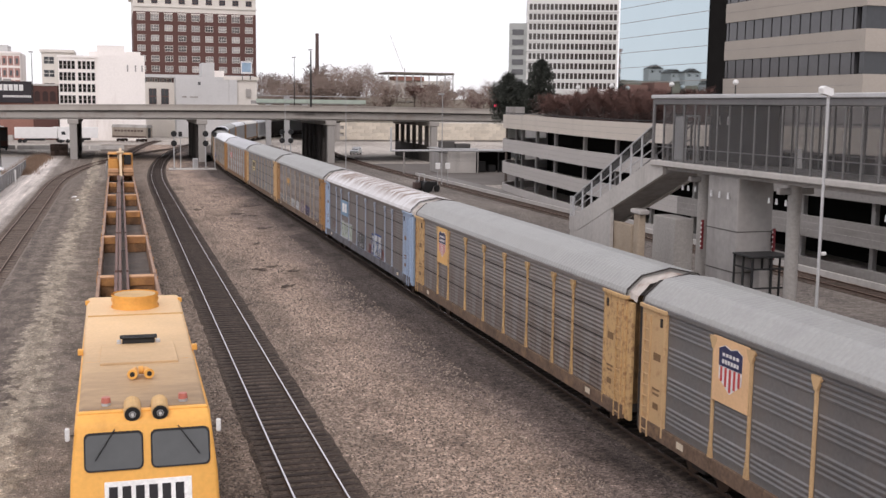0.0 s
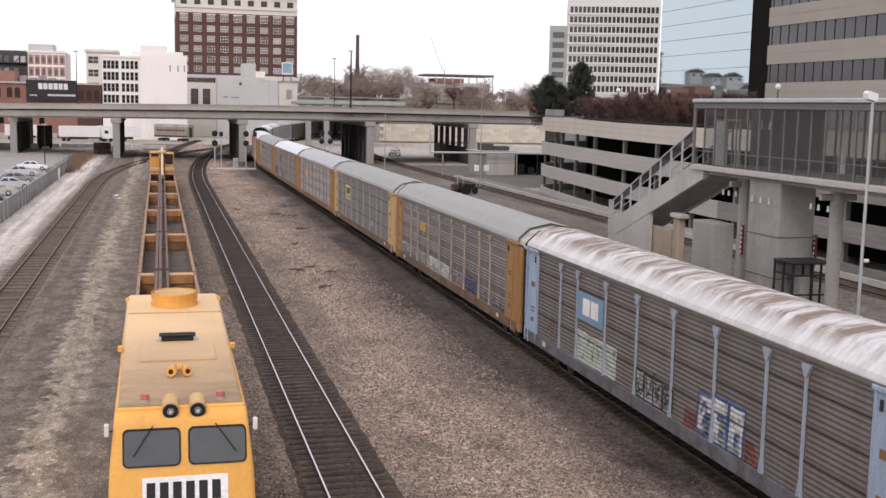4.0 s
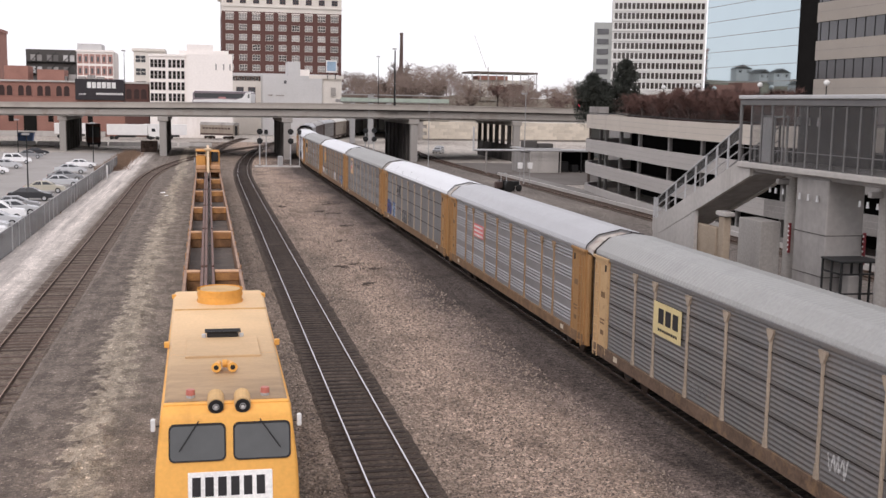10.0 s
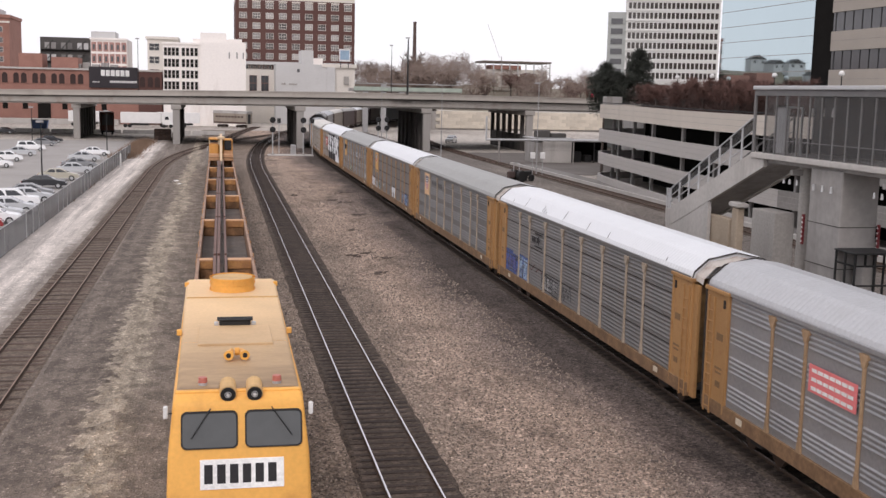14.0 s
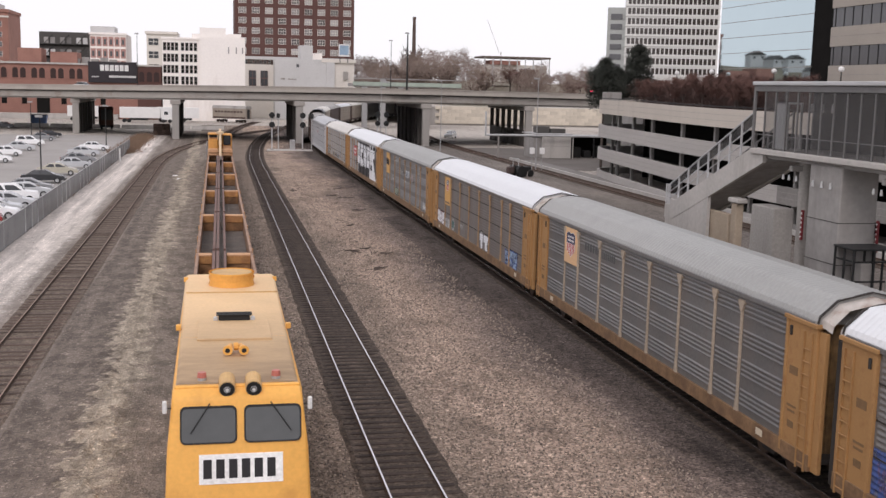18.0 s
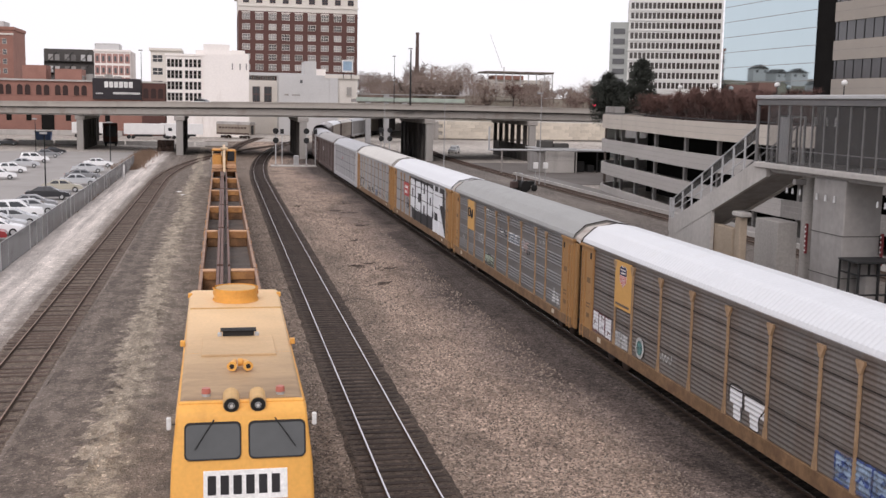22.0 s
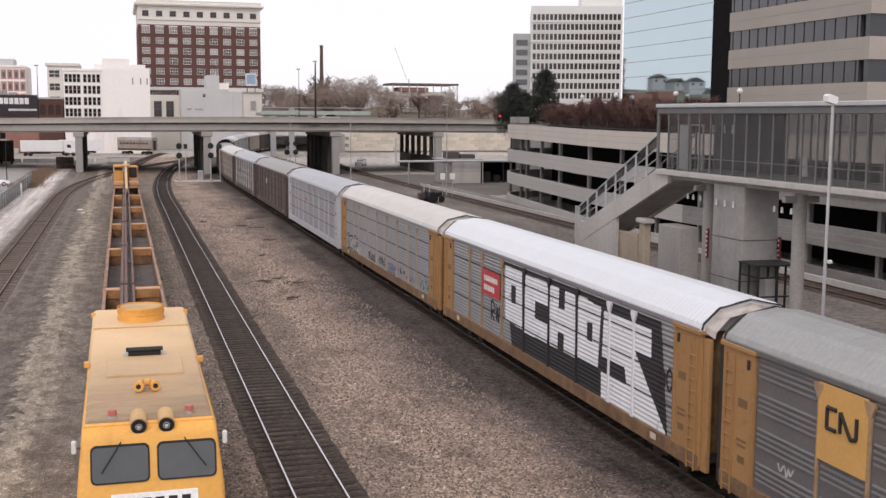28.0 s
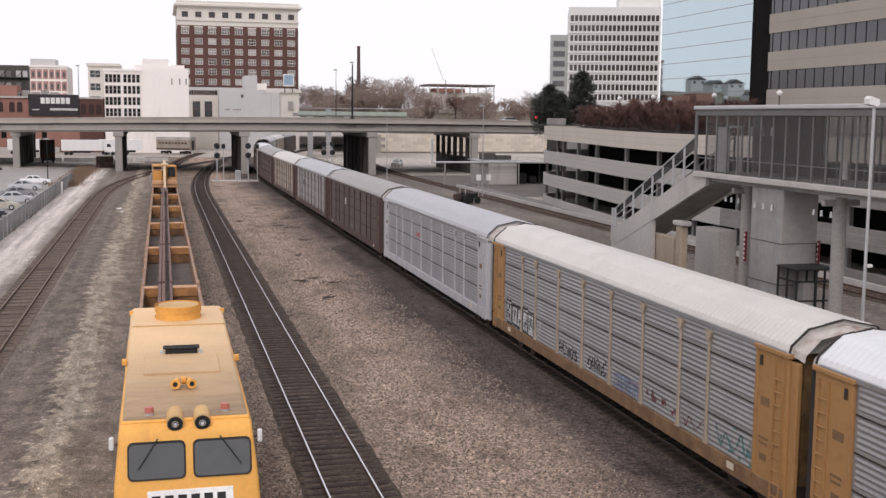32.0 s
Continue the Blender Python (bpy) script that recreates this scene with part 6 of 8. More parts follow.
for y in (45.2, 38.1, 31.0, 24.0, 17.0, 10.0):
    rc = part("column", M().tube((FX + 0.88, y, -0.1), (FX + 0.88, y, 8.42), 0.27, 24), CONC, foot, "round concrete column")
    smooth(rc)
    part("bearing", M().cbox(FX + 0.1, FX + 1.7, y - 0.12, y + 0.12, 7.95, 8.2, 0.03), CONC_D, rc)
    for e in (-0.55, 0.1, 0.62):
        part("flood_lamp", M().tube((FX + 0.12, y + e, 7.55), (FX + 0.12, y + e, 7.78), 0.06, 10, 0.04), GALV, rc)
for y in (41.6, 42.3, 43.0):
    part("flood_lamp", M().tube((FX - 0.02, y, 7.48), (FX - 0.02, y, 7.75), 0.065, 10, 0.04), GALV, col)
REDM = mat("dark_red_paint", (0.20, 0.03, 0.035), 0.6)
for x, y, z in ((FX + 0.66, 44.82, 5.6), (FX + 1.86, 40.9, 5.6)):
    mk = part("marker", M().cbox(x - 0.07, x + 0.03, y - 0.08, y + 0.04, z - 0.7, z + 0.65, 0.01), REDM, foot, "dark red marker with white dots")
    for i in range(6):
        part("dot", M().tube((x - 0.085, y - 0.02, z - 0.55 + i * 0.21), (x - 0.065, y - 0.02, z - 0.55 + i * 0.21), 0.045, 8), WHITEP, mk)
blk = thing("concrete_enclosure", "grey concrete block enclosure beside the footbridge", "enclosure", kind="structure")
for z in (0, 2.05, 4.1):
    part("block", M().cbox(FX + 0.1, FX + 1.1, 46.4, 48.6, z - 0.05, z + 2.03, 0.03), CONC, blk)
cage = thing("steel_cage", "black steel cage beside the square column", "cage")
for x in (FX + 0.0, FX + 0.9, FX + 1.75):
    for y in (39.5, 40.2, 40.9):
        part("bar", M().cbox(x - 0.04, x + 0.04, y - 0.04, y + 0.04, 0, 5.2, 0.01), BLACK, cage)
part("top", M().cbox(FX - 0.08, FX + 1.85, 39.4, 40.96, 5.2, 5.28, 0.02), BLACK, cage)
for z in (3.0, 3.9, 4.7):
    part("rail", M().cbox(FX - 0.02, FX + 0.02, 39.5, 40.9, z, z + 0.07, 0.01), BLACK, cage)
    part("rail", M().cbox(FX + 0.0, FX + 1.75, 39.46, 39.54, z, z + 0.07, 0.01), BLACK, cage)
part("box", M().cbox(FX + 0.6, FX + 1.1, 39.9, 40.5, 0, 4.6, 0.03), CONC_D, cage)

stair = thing("outdoor_stair", "grey concrete stair with steel railing down from the footbridge", "stair", kind="structure")
SY0, SZ0, SY1, SZ1 = 48.8, 8.78, 58.3, 5.05
for x in (FX, FX + 2.0):
    part("stringer", M().prism([(SY0, SZ0), (SY1, SZ1), (SY1 + 0.5, SZ1), (SY1 + 0.5, SZ1 - 0.75), (SY1 - 0.6, SZ1 - 0.75), (SY0 - 1.2, SZ0 - 0.62), (SY0 - 1.2, SZ0)], "x", x, x + 0.18), CONC_L, stair)
part("soffit", M().prism([(SY0 - 1.2, SZ0 - 0.55), (SY1 - 0.4, SZ1 - 0.7), (SY1 + 0.45, SZ1 - 0.7), (SY1 + 0.45, SZ1 - 0.5), (SY1 - 0.4, SZ1 - 0.5), (SY0 - 1.2, SZ0 - 0.35)], "x", FX + 0.18, FX + 2.0), CONC_D, stair)
n = 23
for i in range(n):
    y, z = SY0 + (SY1 - SY0) * i / n, SZ0 - (SZ0 - SZ1) * (i + 1) / n
    part("step", MESHES.setdefault("step", M().cbox(FX + 0.18, FX + 2.0, 0, 0.42, -0.10, 0.0, 0.01).mesh("step", CONC)), None, stair, "", (0, y, z))
part("landing", M().cbox(FX + 0.18, FX + 2.0, SY1, SY1 + 0.5, SZ1 - 0.2, SZ1 - 0.02, 0.02), CONC, stair)
for x in (FX + 0.06, FX + 2.1):
    RAILM = GALV if x < FX + 1 else MULL
    rl = part("railing", M().tube((x, SY0 - 0.1, SZ0 + 1.75), (x, SY1, SZ1 + 1.15), 0.045, 8), RAILM, stair)
    for h in (0.45, 0.85):
        part("rail", M().tube((x, SY0 - 0.1, SZ0 + h * 1.3), (x, SY1, SZ1 + h * 0.85), 0.03, 8), RAILM, rl)
    for i in range(9):
        f = i / 8
        y, z = SY0 + (SY1 - SY0) * f, SZ0 + (SZ1 - SZ0) * f
        part("post", M().cbox(x - 0.04, x + 0.04, y - 0.05, y + 0.05, z - 0.35, z + 1.75 - 0.6 * f, 0.01), RAILM, rl)
    for e in (0.0, 0.25, 0.5):
        part("post", M().cbox(x - 0.03, x + 0.03, SY1 + e - 0.03, SY1 + e + 0.03, SZ1 - 0.1, SZ1 + 1.15, 0.008), RAILM, rl)
    for h in (0.4, 0.78, 1.13):
        part("rail", M().tube((x, SY1, SZ1 + h), (x, SY1 + 0.5, SZ1 + h), 0.022, 6), RAILM, rl)
INFILL = mat("dark_mesh_infill", (0.05, 0.048, 0.046), 0.7)
INFILL.node_tree.nodes["Principled BSDF"].inputs["Alpha"].default_value = 0.72
part("mesh_infill", M().prism([(SY0, SZ0 + 1.15), (SY1, SZ1 + 0.74), (SY1, SZ1 + 1.12), (SY0, SZ0 + 1.72)], "x", FX + 0.10, FX + 0.112), INFILL, stair, "dark mesh infill of the railing")
TANC = mat("tan_concrete", (0.40, 0.325, 0.245), 0.85, 0, 0.85, 1.1, 0.6, 8, 0.1, (0.28, 0.22, 0.165), 0.3, 0.8)
part("pier", M().cbox(FX + 0.25, FX + 0.6, 51.3, 53.8, -0.1, 5.3, 0.04), TANC, stair, "tan concrete pier wall")
cp = part("pier", M().cbox(FX + 0.2, FX + 0.6, 50.35, 50.95, -0.1, 5.95, 0.05), TANC, stair)
part("capital", M().cbox(FX + 0.12, FX + 0.68, 50.1, 51.2, 5.95, 6.2, 0.05), CONC_L, cp)
part("side_wall", M().prism([(53.3, -0.1), (58.75, -0.1), (58.75, 4.6), (57.6, 4.6), (53.3, 6.25)], "x", FX + 0.02, FX + 0.2), CONC_L, stair, "pale wall below the lower flight")

lamp = thing("street_lamp", "tall grey lamp post with a boxy white head", "street lamp", loc=(22.78, 31.95, 0))
part("pole", M().tube((0, 0, 0), (0, 0, 11.8), 0.06, 14, 0.05), GALV, lamp)
part("head", M().prism([(-0.28, 11.84), (0.04, 11.76), (0.11, 11.82), (0.10, 12.0), (-0.22, 12.10), (-0.30, 12.02)], "y", -0.14, 0.14), WHITEP, lamp, "white lamp head")
part("base", M().cbox(-0.25, 0.25, -0.25, 0.25, 0, 0.3, 0.03), CONC, lamp)
part("camera_box", M().cbox(0.06, 0.26, -0.05, 0.05, 6.4, 6.52, 0.02), WHITEP, lamp)

# ---------------------------------------------------------------- towers
BEIGE = mat("beige_precast", (0.385, 0.345, 0.30), 0.85, 0, 0.93, 1.06, 0.3, 6, 0.05)
SKYG = mat("sky_mirror_glass", (0.50, 0.60, 0.635), 0.02, 1.0, 0.985, 1.015, 0.05, 0.3, 0.0)
RIB = glass("ribbon_glass", (0.075, 0.074, 0.078), 0.15)
tower = thing("office_tower", "beige office tower with dark ribbon windows and a mirror-glass wing", "building", kind="structure")
TX = 62.5
part("core", M().box(TX + 0.6, TX + 40, 83.9, 132, 0, 62), SHADE, tower)
for i in range(26):
    z = 10.66 + 1.88 * i
    part("glass_row", M().box(TX + 0.1, TX + 0.6, 109.9, 132.4, z + 0.03, z + 1.85), SKYG, tower, "sky-blue mirror glass")
    part("joint", M().box(TX + 0.08, TX + 0.5, 109.9, 132.4, z - 0.03, z + 0.03), CONC_D, tower)
part("glass_base", M().box(TX + 0.2, TX + 0.6, 109.9, 132.4, 0, 10.6), SHADE, tower)
part("dark_wall", M().box(TX + 0.2, TX + 0.6, 106.2, 109.9, 0, 60), SHADE, tower)
part("podium", M().box(TX, TX + 0.6, 60.0, 106.2, 0, 12.5), CONC_D, tower)
for i in range(13):
    z = 12.5 + 3.92 * i
    sp = part("spandrel", M().box(TX, TX + 0.6, 83.5, 106.2, z, z + 1.97), BEIGE, tower)
    part("joint", M().box(TX - 0.015, TX + 0.1, 83.5, 106.2, z + 1.0, z + 1.04), CONC_D, sp)
    rw = part("ribbon_window", M().box(TX + 0.18, TX + 0.6, 84.5, 106.2, z + 1.97, z + 3.92), RIB, tower)
    for k in range(14):
        part("frame_bar", MESHES.setdefault("fbar", M().box(TX + 0.13, TX + 0.2, -0.04, 0.04, 1.97, 3.92).mesh("frame_bar", BLACK)), None, rw, "", (0, 84.9 + k * 1.6, z))
    part("end_spandrel", M().box(TX, TX + 30, 82.9, 83.5, z, z + 1.97), BEIGE, tower)
    part("end_window", M().box(TX + 0.2, TX + 30, 83.2, 83.8, z + 1.97, z + 3.92), GLASSD, tower)

WHITEC = mat("white_precast", (0.72, 0.715, 0.685), 0.85, 0, 0.95, 1.05, 0.2, 4, 0.0)
off = thing("white_office_block", "white office block with rows of dark windows", "building", kind="structure", loc=(86.6, 230, 0), rz=-20)
part("body", M().box(0, 19.8, 0, 22, 0, 35.2), WHITEC, off)
part("roof_plant", M().box(11, 20, 4, 16, 35.2, 38.6), WHITEC, off)
wm = M().box(-0.33, 0.33, -0.06, 0.15, 0, 1.28).mesh("window", glass("bronze_glass", (0.062, 0.052, 0.047), 0.15))
for r in range(9):
    for c in range(21):
        part("window", wm, None, off, "", (0.75 + c * 0.915, 0, 15.2 + r * 2.12))
    part("ledge", M().box(-0.1, 19.9, -0.2, 0.05, 14.75 + r * 2.12, 15.0 + r * 2.12), WHITEC, off)
part("wing", M().box(-3.9, 0, 0.6, 12, 0, 29.3), mat("grey_green_panel", (0.41, 0.425, 0.405), 0.8, 0, 0.93, 1.05, 0.2, 3, 0.0), off)
for r in range(6):
    part("window", M().box(-3.2, -0.7, 0.5, 0.8, 16.0 + r * 2.15, 17.2 + r * 2.15), GLASSG, off)

# terrace behind the garage
terr = M().prism([(59, 148), (74, 196), (240, 196), (240, 148)], "z", -0.1, 9.4)
solid("terrace", terr, CONC_D, "raised planted terrace beside the garage", kind="structure")
# ---------------------------------------------------------------- far buildings
BRICK = mat("dark_red_brick", (0.115, 0.058, 0.049), 0.85, 0, 0.85, 1.12, 0.1, 3, 0.0)
BRICK2 = mat("warm_red_brick", (0.32, 0.165, 0.13), 0.85, 0, 0.8, 1.12, 0.25, 3, 0.0, (0.24, 0.12, 0.095), 0.3, 0.1)
PINKB = mat("pale_pink_brick", (0.43, 0.25, 0.215), 0.85, 0, 0.9, 1.08, 0.15, 3, 0.0)
DARKB = mat("soot_grey_wall", (0.085, 0.08, 0.075), 0.85, 0, 0.85, 1.1, 0.15, 3, 0.0)
WHITEB = mat("white_washed_wall", (0.92, 0.87, 0.82), 0.8, 0, 0.94, 1.04, 0.12, 2, 0.0, (0.62, 0.54, 0.48), 0.25, 0.15, 0, True)
GREYB = mat("pale_grey_render", (0.55, 0.545, 0.535), 0.8, 0, 0.93, 1.05, 0.12, 2, 0.0, (0.47, 0.465, 0.455), 0.25, 0.2)
BLIND = mat("blind_glass", (0.22, 0.21, 0.20), 0.4, 0, 0.9, 1.1, 0.3, 3, 0.0, per_object=0.85)
STONE = mat("cream_stone", (0.68, 0.64, 0.58), 0.8, 0, 0.92, 1.06, 0.2, 2, 0.0)


def sash(name, w, h, frame_mat, pane_mat, split=1):
    """Meshes of a window's frame and of its panes, facing -y, base at z = 0."""
    f, p = M(), M()
    t = 0.11
    f.box(-w / 2, w / 2, -0.12, 0.1, 0, t).box(-w / 2, w / 2, -0.12, 0.1, h - t, h)
    f.box(-w / 2, w / 2, -0.10, 0.1, h * 0.47, h * 0.53)
    for i in range(split + 1):
        x = -w / 2 + (w - t) * i / split
        f.box(x, x + t, -0.12, 0.1, t, h - t)
    p.box(-w / 2 + 0.05, w / 2 - 0.05, -0.05, 0.12, 0.05, h - 0.05)
    return f.mesh("window", frame_mat), p.mesh("pane", pane_mat)


def put_windows(b, ms, xs, zs, y):
    for x in xs:
        for z in zs:
            o = part("window", ms[0], None, b, "", (x, y, z))
            part("pane", ms[1], None, o)


hotel = thing("brick_hotel", "tall dark red brick building with white top storeys", "building", kind="structure")
part("wall", M().box(6.3, 48.2, 400, 440, 0, 42.0), BRICK, hotel)
part("top_storeys", M().box(6.3, 48.2, 400, 440, 42.0, 48.4), STONE, hotel)
part("cornice", M().cbox(5.2, 49.4, 398.6, 441, 48.4, 49.5, 0.3), STONE, hotel)
part("parapet", M().box(6.0, 48.6, 399.6, 440, 49.5, 50.4), STONE, hotel)
part("string_course", M().box(6.0, 48.5, 399.6, 400.1, 43.6, 44.1), STONE, hotel)
hw = sash("w", 2.7, 2.1, STONE, BLIND, 3)
hs = [8.9 + i * 4.6 for i in range(9)]
put_windows(hotel, hw, hs, [11.0 + i * 3.5 for i in range(9)], 400)
put_windows(hotel, sash("w2", 2.1, 1.9, BRICK, GLASSD, 2), hs, [44.8], 400)
for x in hs:
    part("brick_head", M().box(x - 1.5, x + 1.5, 399.85, 400.05, 41.3, 41.7), STONE, hotel)
base = thing("stone_annex", "cream stone annex with tall dark windows", "building", kind="structure")
part("wall", M().box(8.5, 20, 370, 398, 0, 17.4), STONE, base)
part("roof_band", M().box(8.2, 44, 372, 398, 19.0, 20.0), GREYB, base)
part("upper", M().box(8.5, 44, 374, 398, 17.4, 19.0), BRICK, base)
put_windows(base, sash("w3", 2.4, 5.0, BRICK, GLASSD, 2), (11.4, 15.2), (10.4,), 370)
put_windows(base, sash("w4", 1.0, 1.2, STONE, GLASSD, 1), [9.6 + i * 1.5 for i in range(6)], (17.6,), 374)
grey = thing("grey_rendered_building", "pale grey rendered building with stepped roof", "building", kind="structure")
part("wall", M().box(18.2, 36.5, 360, 385, 0, 19.2), GREYB, grey)
part("tower_step", M().box(26.3, 30.2, 360.2, 372, 19.2, 23.6), GREYB, grey)
part("roof_step", M().box(30.2, 33.2, 360.2, 372, 19.2, 21.2), WHITEB, grey)
part("wing", M().box(36.5, 43.6, 360.5, 385, 0, 18.4), STONE, grey)
part("coping", M().box(33.0, 44.2, 359.8, 385, 18.4, 19.5), STONE, grey)
part("pilaster", M().box(34.6, 37.2, 359.6, 361, 0, 18.4), GREYB, grey)
for x, z, w, h in ((25.0, 16.6, 0.8, 1.0), (20.0, 12.6, 1.4, 0.5), (22.4, 12.6, 2.6, 0.4), (40.0, 13.0, 1.6, 2.6)):
    part("blocked_window", M().box(x, x + w, 359.9, 360.1, z, z + h), GLASSG if z > 16 else CONC, grey)
bb = thing("billboard", "small blue and white billboard on a roof", "billboard")
part("panel", M().box(38.4, 41.9, 359.2, 359.6, 20.4, 24.3), P_WHITE, bb)
part("blue_field", M().box(38.7, 41.6, 359.15, 359.22, 20.9, 23.9), mat("billboard_blue", (0.30, 0.42, 0.54), 0.5), bb)
bars(bb, 0, 0.01, 0, 0.01, 1, P_WHITE, 39.0)
for x in (38.9, 41.4):
    part("leg", M().box(x - 0.1, x + 0.1, 359.4, 359.7, 18.4, 20.4), BLACK, bb)
white = thing("white_building", "white painted building with stepped roof and small windows", "building", kind="structure")
part("wall", M().box(-15.3, -5.4, 330, 352, 0, 23.6), WHITEB, white)
part("side_wall", M().box(-5.4, 8.1, 330.4, 352, 0, 24.2), WHITEB, white)
part("roof_step", M().box(-7.0, 4.0, 330.6, 345, 23.6, 25.0), WHITEB, white)
part("roof_step", M().box(-4.8, 2.6, 330.8, 345, 25.0, 26.8), WHITEB, white)
part("roof_step", M().box(3.2, 7.0, 330.8, 345, 24.2, 25.2), WHITEB, white)
part("cornice", M().box(-15.6, -5.2, 329.7, 331, 23.2, 23.8), WHITEB, white)
ww = sash("w5", 0.95, 2.3, CONC, SHADE, 1)
put_windows(white, ww, [-14.6, -13.5, -12.4, -11.3], [10.4 + i * 3.2 for i in range(4)], 330)
put_windows(white, ww, [-9.6, -8.4, -7.2, -6.0], [10.4 + i * 3.2 for i in range(4)], 330)
for x in (3.2, 5.4, 7.2):
    part("slot", M().box(x, x + 0.35, 330.3, 330.5, 19.6, 21.4), CONC_D, white)
tan = thing("tan_building", "tan brick building behind the white one", "building", kind="structure")
part("wall", M().box(-21.5, -12, 362, 380, 0, 25.8), STONE, tan)
part("cornice", M().box(-22, -12, 361.4, 381, 25.8, 26.6), STONE, tan)
put_windows(tan, sash("w6", 3.2, 2.3, STONE, GLASSD, 2), (-19.4,), (14.2, 18.2, 22.2), 362)
ware = thing("brick_warehouse", "long red brick warehouse with arched windows and a roof sign", "building", kind="structure")
part("wall", M().box(-150, -16.0, 335, 362, 0, 15.3), BRICK2, ware)
part("side_wall", M().box(-22.6, -15.9, 334.8, 335.0, 0, 15.3), BRICK, ware)
part("coping", M().box(-150, -15.7, 334.5, 362, 15.3, 15.8), CONC_L, ware)


def arched(w, h, material):
    """An arched window recess, facing -y."""
    pts = [(-w / 2, 0), (w / 2, 0)] + [(w / 2 * math.cos(k * math.pi / 8), h - w / 2 + w / 2 * math.sin(k * math.pi / 8)) for k in range(9)]
    return M().prism(pts, "y", -0.08, 0.1).mesh("window", material)


aw, ah = arched(1.5, 2.9, mat("brown_window_board", (0.045, 0.025, 0.022), 0.6)), arched(2.0, 3.25, BRICK2)
for i in range(26):
    x = -38.6 - (i // 2) * 5.15 - (i % 2) * 2.1
    hd = part("window_arch", ah, None, ware, "", (x, 334.95, 11.2))
    part("window", aw, None, hd, "", (0, -0.06, 0.15))
for x in (-21.4, -19.2, -17.2):
    part("window", aw, None, ware, "", (x, 334.75, 10.9))
for i in range(12):
    part("low_window", M().box(-33 - i * 5.4, -31.6 - i * 5.4, 334.9, 335.1, 4.0, 5.8), SHADE, ware)
part("door", M().box(-50.5, -47.0, 334.8, 335.2, 1.2, 6.4), SHADE, ware)
part("dock", M().box(-120, -28, 331, 334.8, 0, 1.4), CONC_L, ware)
part("roof_shed", M().box(-47.5, -40.0, 342, 352, 15.8, 19.0), BRICK2, ware)
part("roof_shed", M().box(-56.5, -50.0, 342, 352, 15.8, 19.9), BRICK2, ware)
for i in range(5):
    part("roof_unit", M().cbox(-41.5 + i * 2.6, -39.4 + i * 2.6, 343, 346, 15.8, 17.2 + 0.5 * (i % 2), 0.1), CONC_D, ware)
sign = thing("roof_sign", "black warehouse sign with white lettering bars", "sign")
part("board", M().cbox(-36.2, -22.7, 334.2, 334.6, 10.4, 16.4, 0.05), mat("sign_black", (0.035, 0.03, 0.034), 0.6), sign)
for i in range(6):
    part("letter_bar", M().box(-32.9 + i * 1.36, -31.8 + i * 1.36, 334.14, 334.2, 13.8, 15.5), P_WHITE, sign)
for i in range(14):
    part("letter_bar", M().box(-30.4 + i * 0.54, -30.0 + i * 0.54, 334.14, 334.2, 11.9, 12.5), P_WHITE, sign)
for i in range(4):
    part("letter_bar", M().box(-35.2 + i * 0.5, -34.85 + i * 0.5, 334.14, 334.2, 11.9, 12.25), P_WHITE, sign)
dk = thing("dark_loft_building", "soot-dark loft building with a pale pink side", "building", kind="structure")
part("wall", M().box(-59, -42.5, 400, 425, 0, 27.0), DARKB, dk)
part("side_wall", M().box(-42.5, -30.6, 399.6, 425, 0, 27.0), WHITEB, dk, "white-washed frame of the side wall")
part("roof_house", M().box(-42.5, -34.5, 402, 415, 27.0, 29.4), GREYB, dk)
part("cornice", M().box(-42.8, -30.3, 399.2, 400, 26.5, 27.2), WHITEB, dk)
infill = M().box(-0.84, 0.84, -0.06, 0.1, 0, 3.2).mesh("brick_infill", PINKB)
lofty = sash("w9", 0.85, 1.9, WHITEB, GLASSG, 1)
for z in (14.6, 18.6, 22.6):
    for i in range(6):
        o = part("brick_infill", infill, None, dk, "", (-41.45 + i * 1.98, 399.6, z))
        part("window", lofty[1], None, o, "", (0, -0.08, 0.55))
for z in (14.8, 18.8, 22.8):
    part("balcony", M().box(-58.8, -42.8, 399.4, 400, z - 0.5, z), SHADE, dk)
    for i in range(3):
        x = -58.0 + i * 5.3
        part("stair_flight", M().add([(x, 399.2, z - 0.4), (x + 0.3, 399.2, z - 0.4), (x + 3.6, 399.2, z + 3.2), (x + 3.3, 399.2, z + 3.2), (x, 399.35, z - 0.4), (x + 0.3, 399.35, z - 0.4), (x + 3.6, 399.35, z + 3.2), (x + 3.3, 399.35, z + 3.2)],
                                     [(0, 1, 2, 3), (7, 6, 5, 4), (0, 1, 5, 4), (1, 2, 6, 5), (2, 3, 7, 6), (3, 0, 4, 7)]), BLACK, dk)
        for e in (0.5, 2.6):
            part("opening", M().box(x + e, x + e + 1.5, 399.8, 400.1, z + 0.3, z + 2.4), BLIND if (i + int(z)) % 3 else GREYB, dk)
bt = thing("brick_tower_block", "red brick tower block with few windows", "building", kind="structure")
part("wall", M().box(-112, -86.0, 500, 530, 0, 38.3), BRICK2, bt)
part("parapet", M().box(-112.5, -85.5, 499.5, 530, 38.3, 39.6), BRICK2, bt)
part("roof_house", M().box(-97.0, -90.5, 506, 520, 39.6, 42.2), GREYB, bt)
part("string_course", M().box(-112.2, -85.7, 499.7, 500.2, 36.2, 36.9), STONE, bt)
bw_ = sash("w10", 1.7, 2.2, STONE, GLASSG, 1)
put_windows(bt, bw_, (-111.5, -109.0, -103.0, -100.5, -94.2, -92.2, -89.4), (16.0, 20.0, 24.0, 28.0, 32.4), 500)
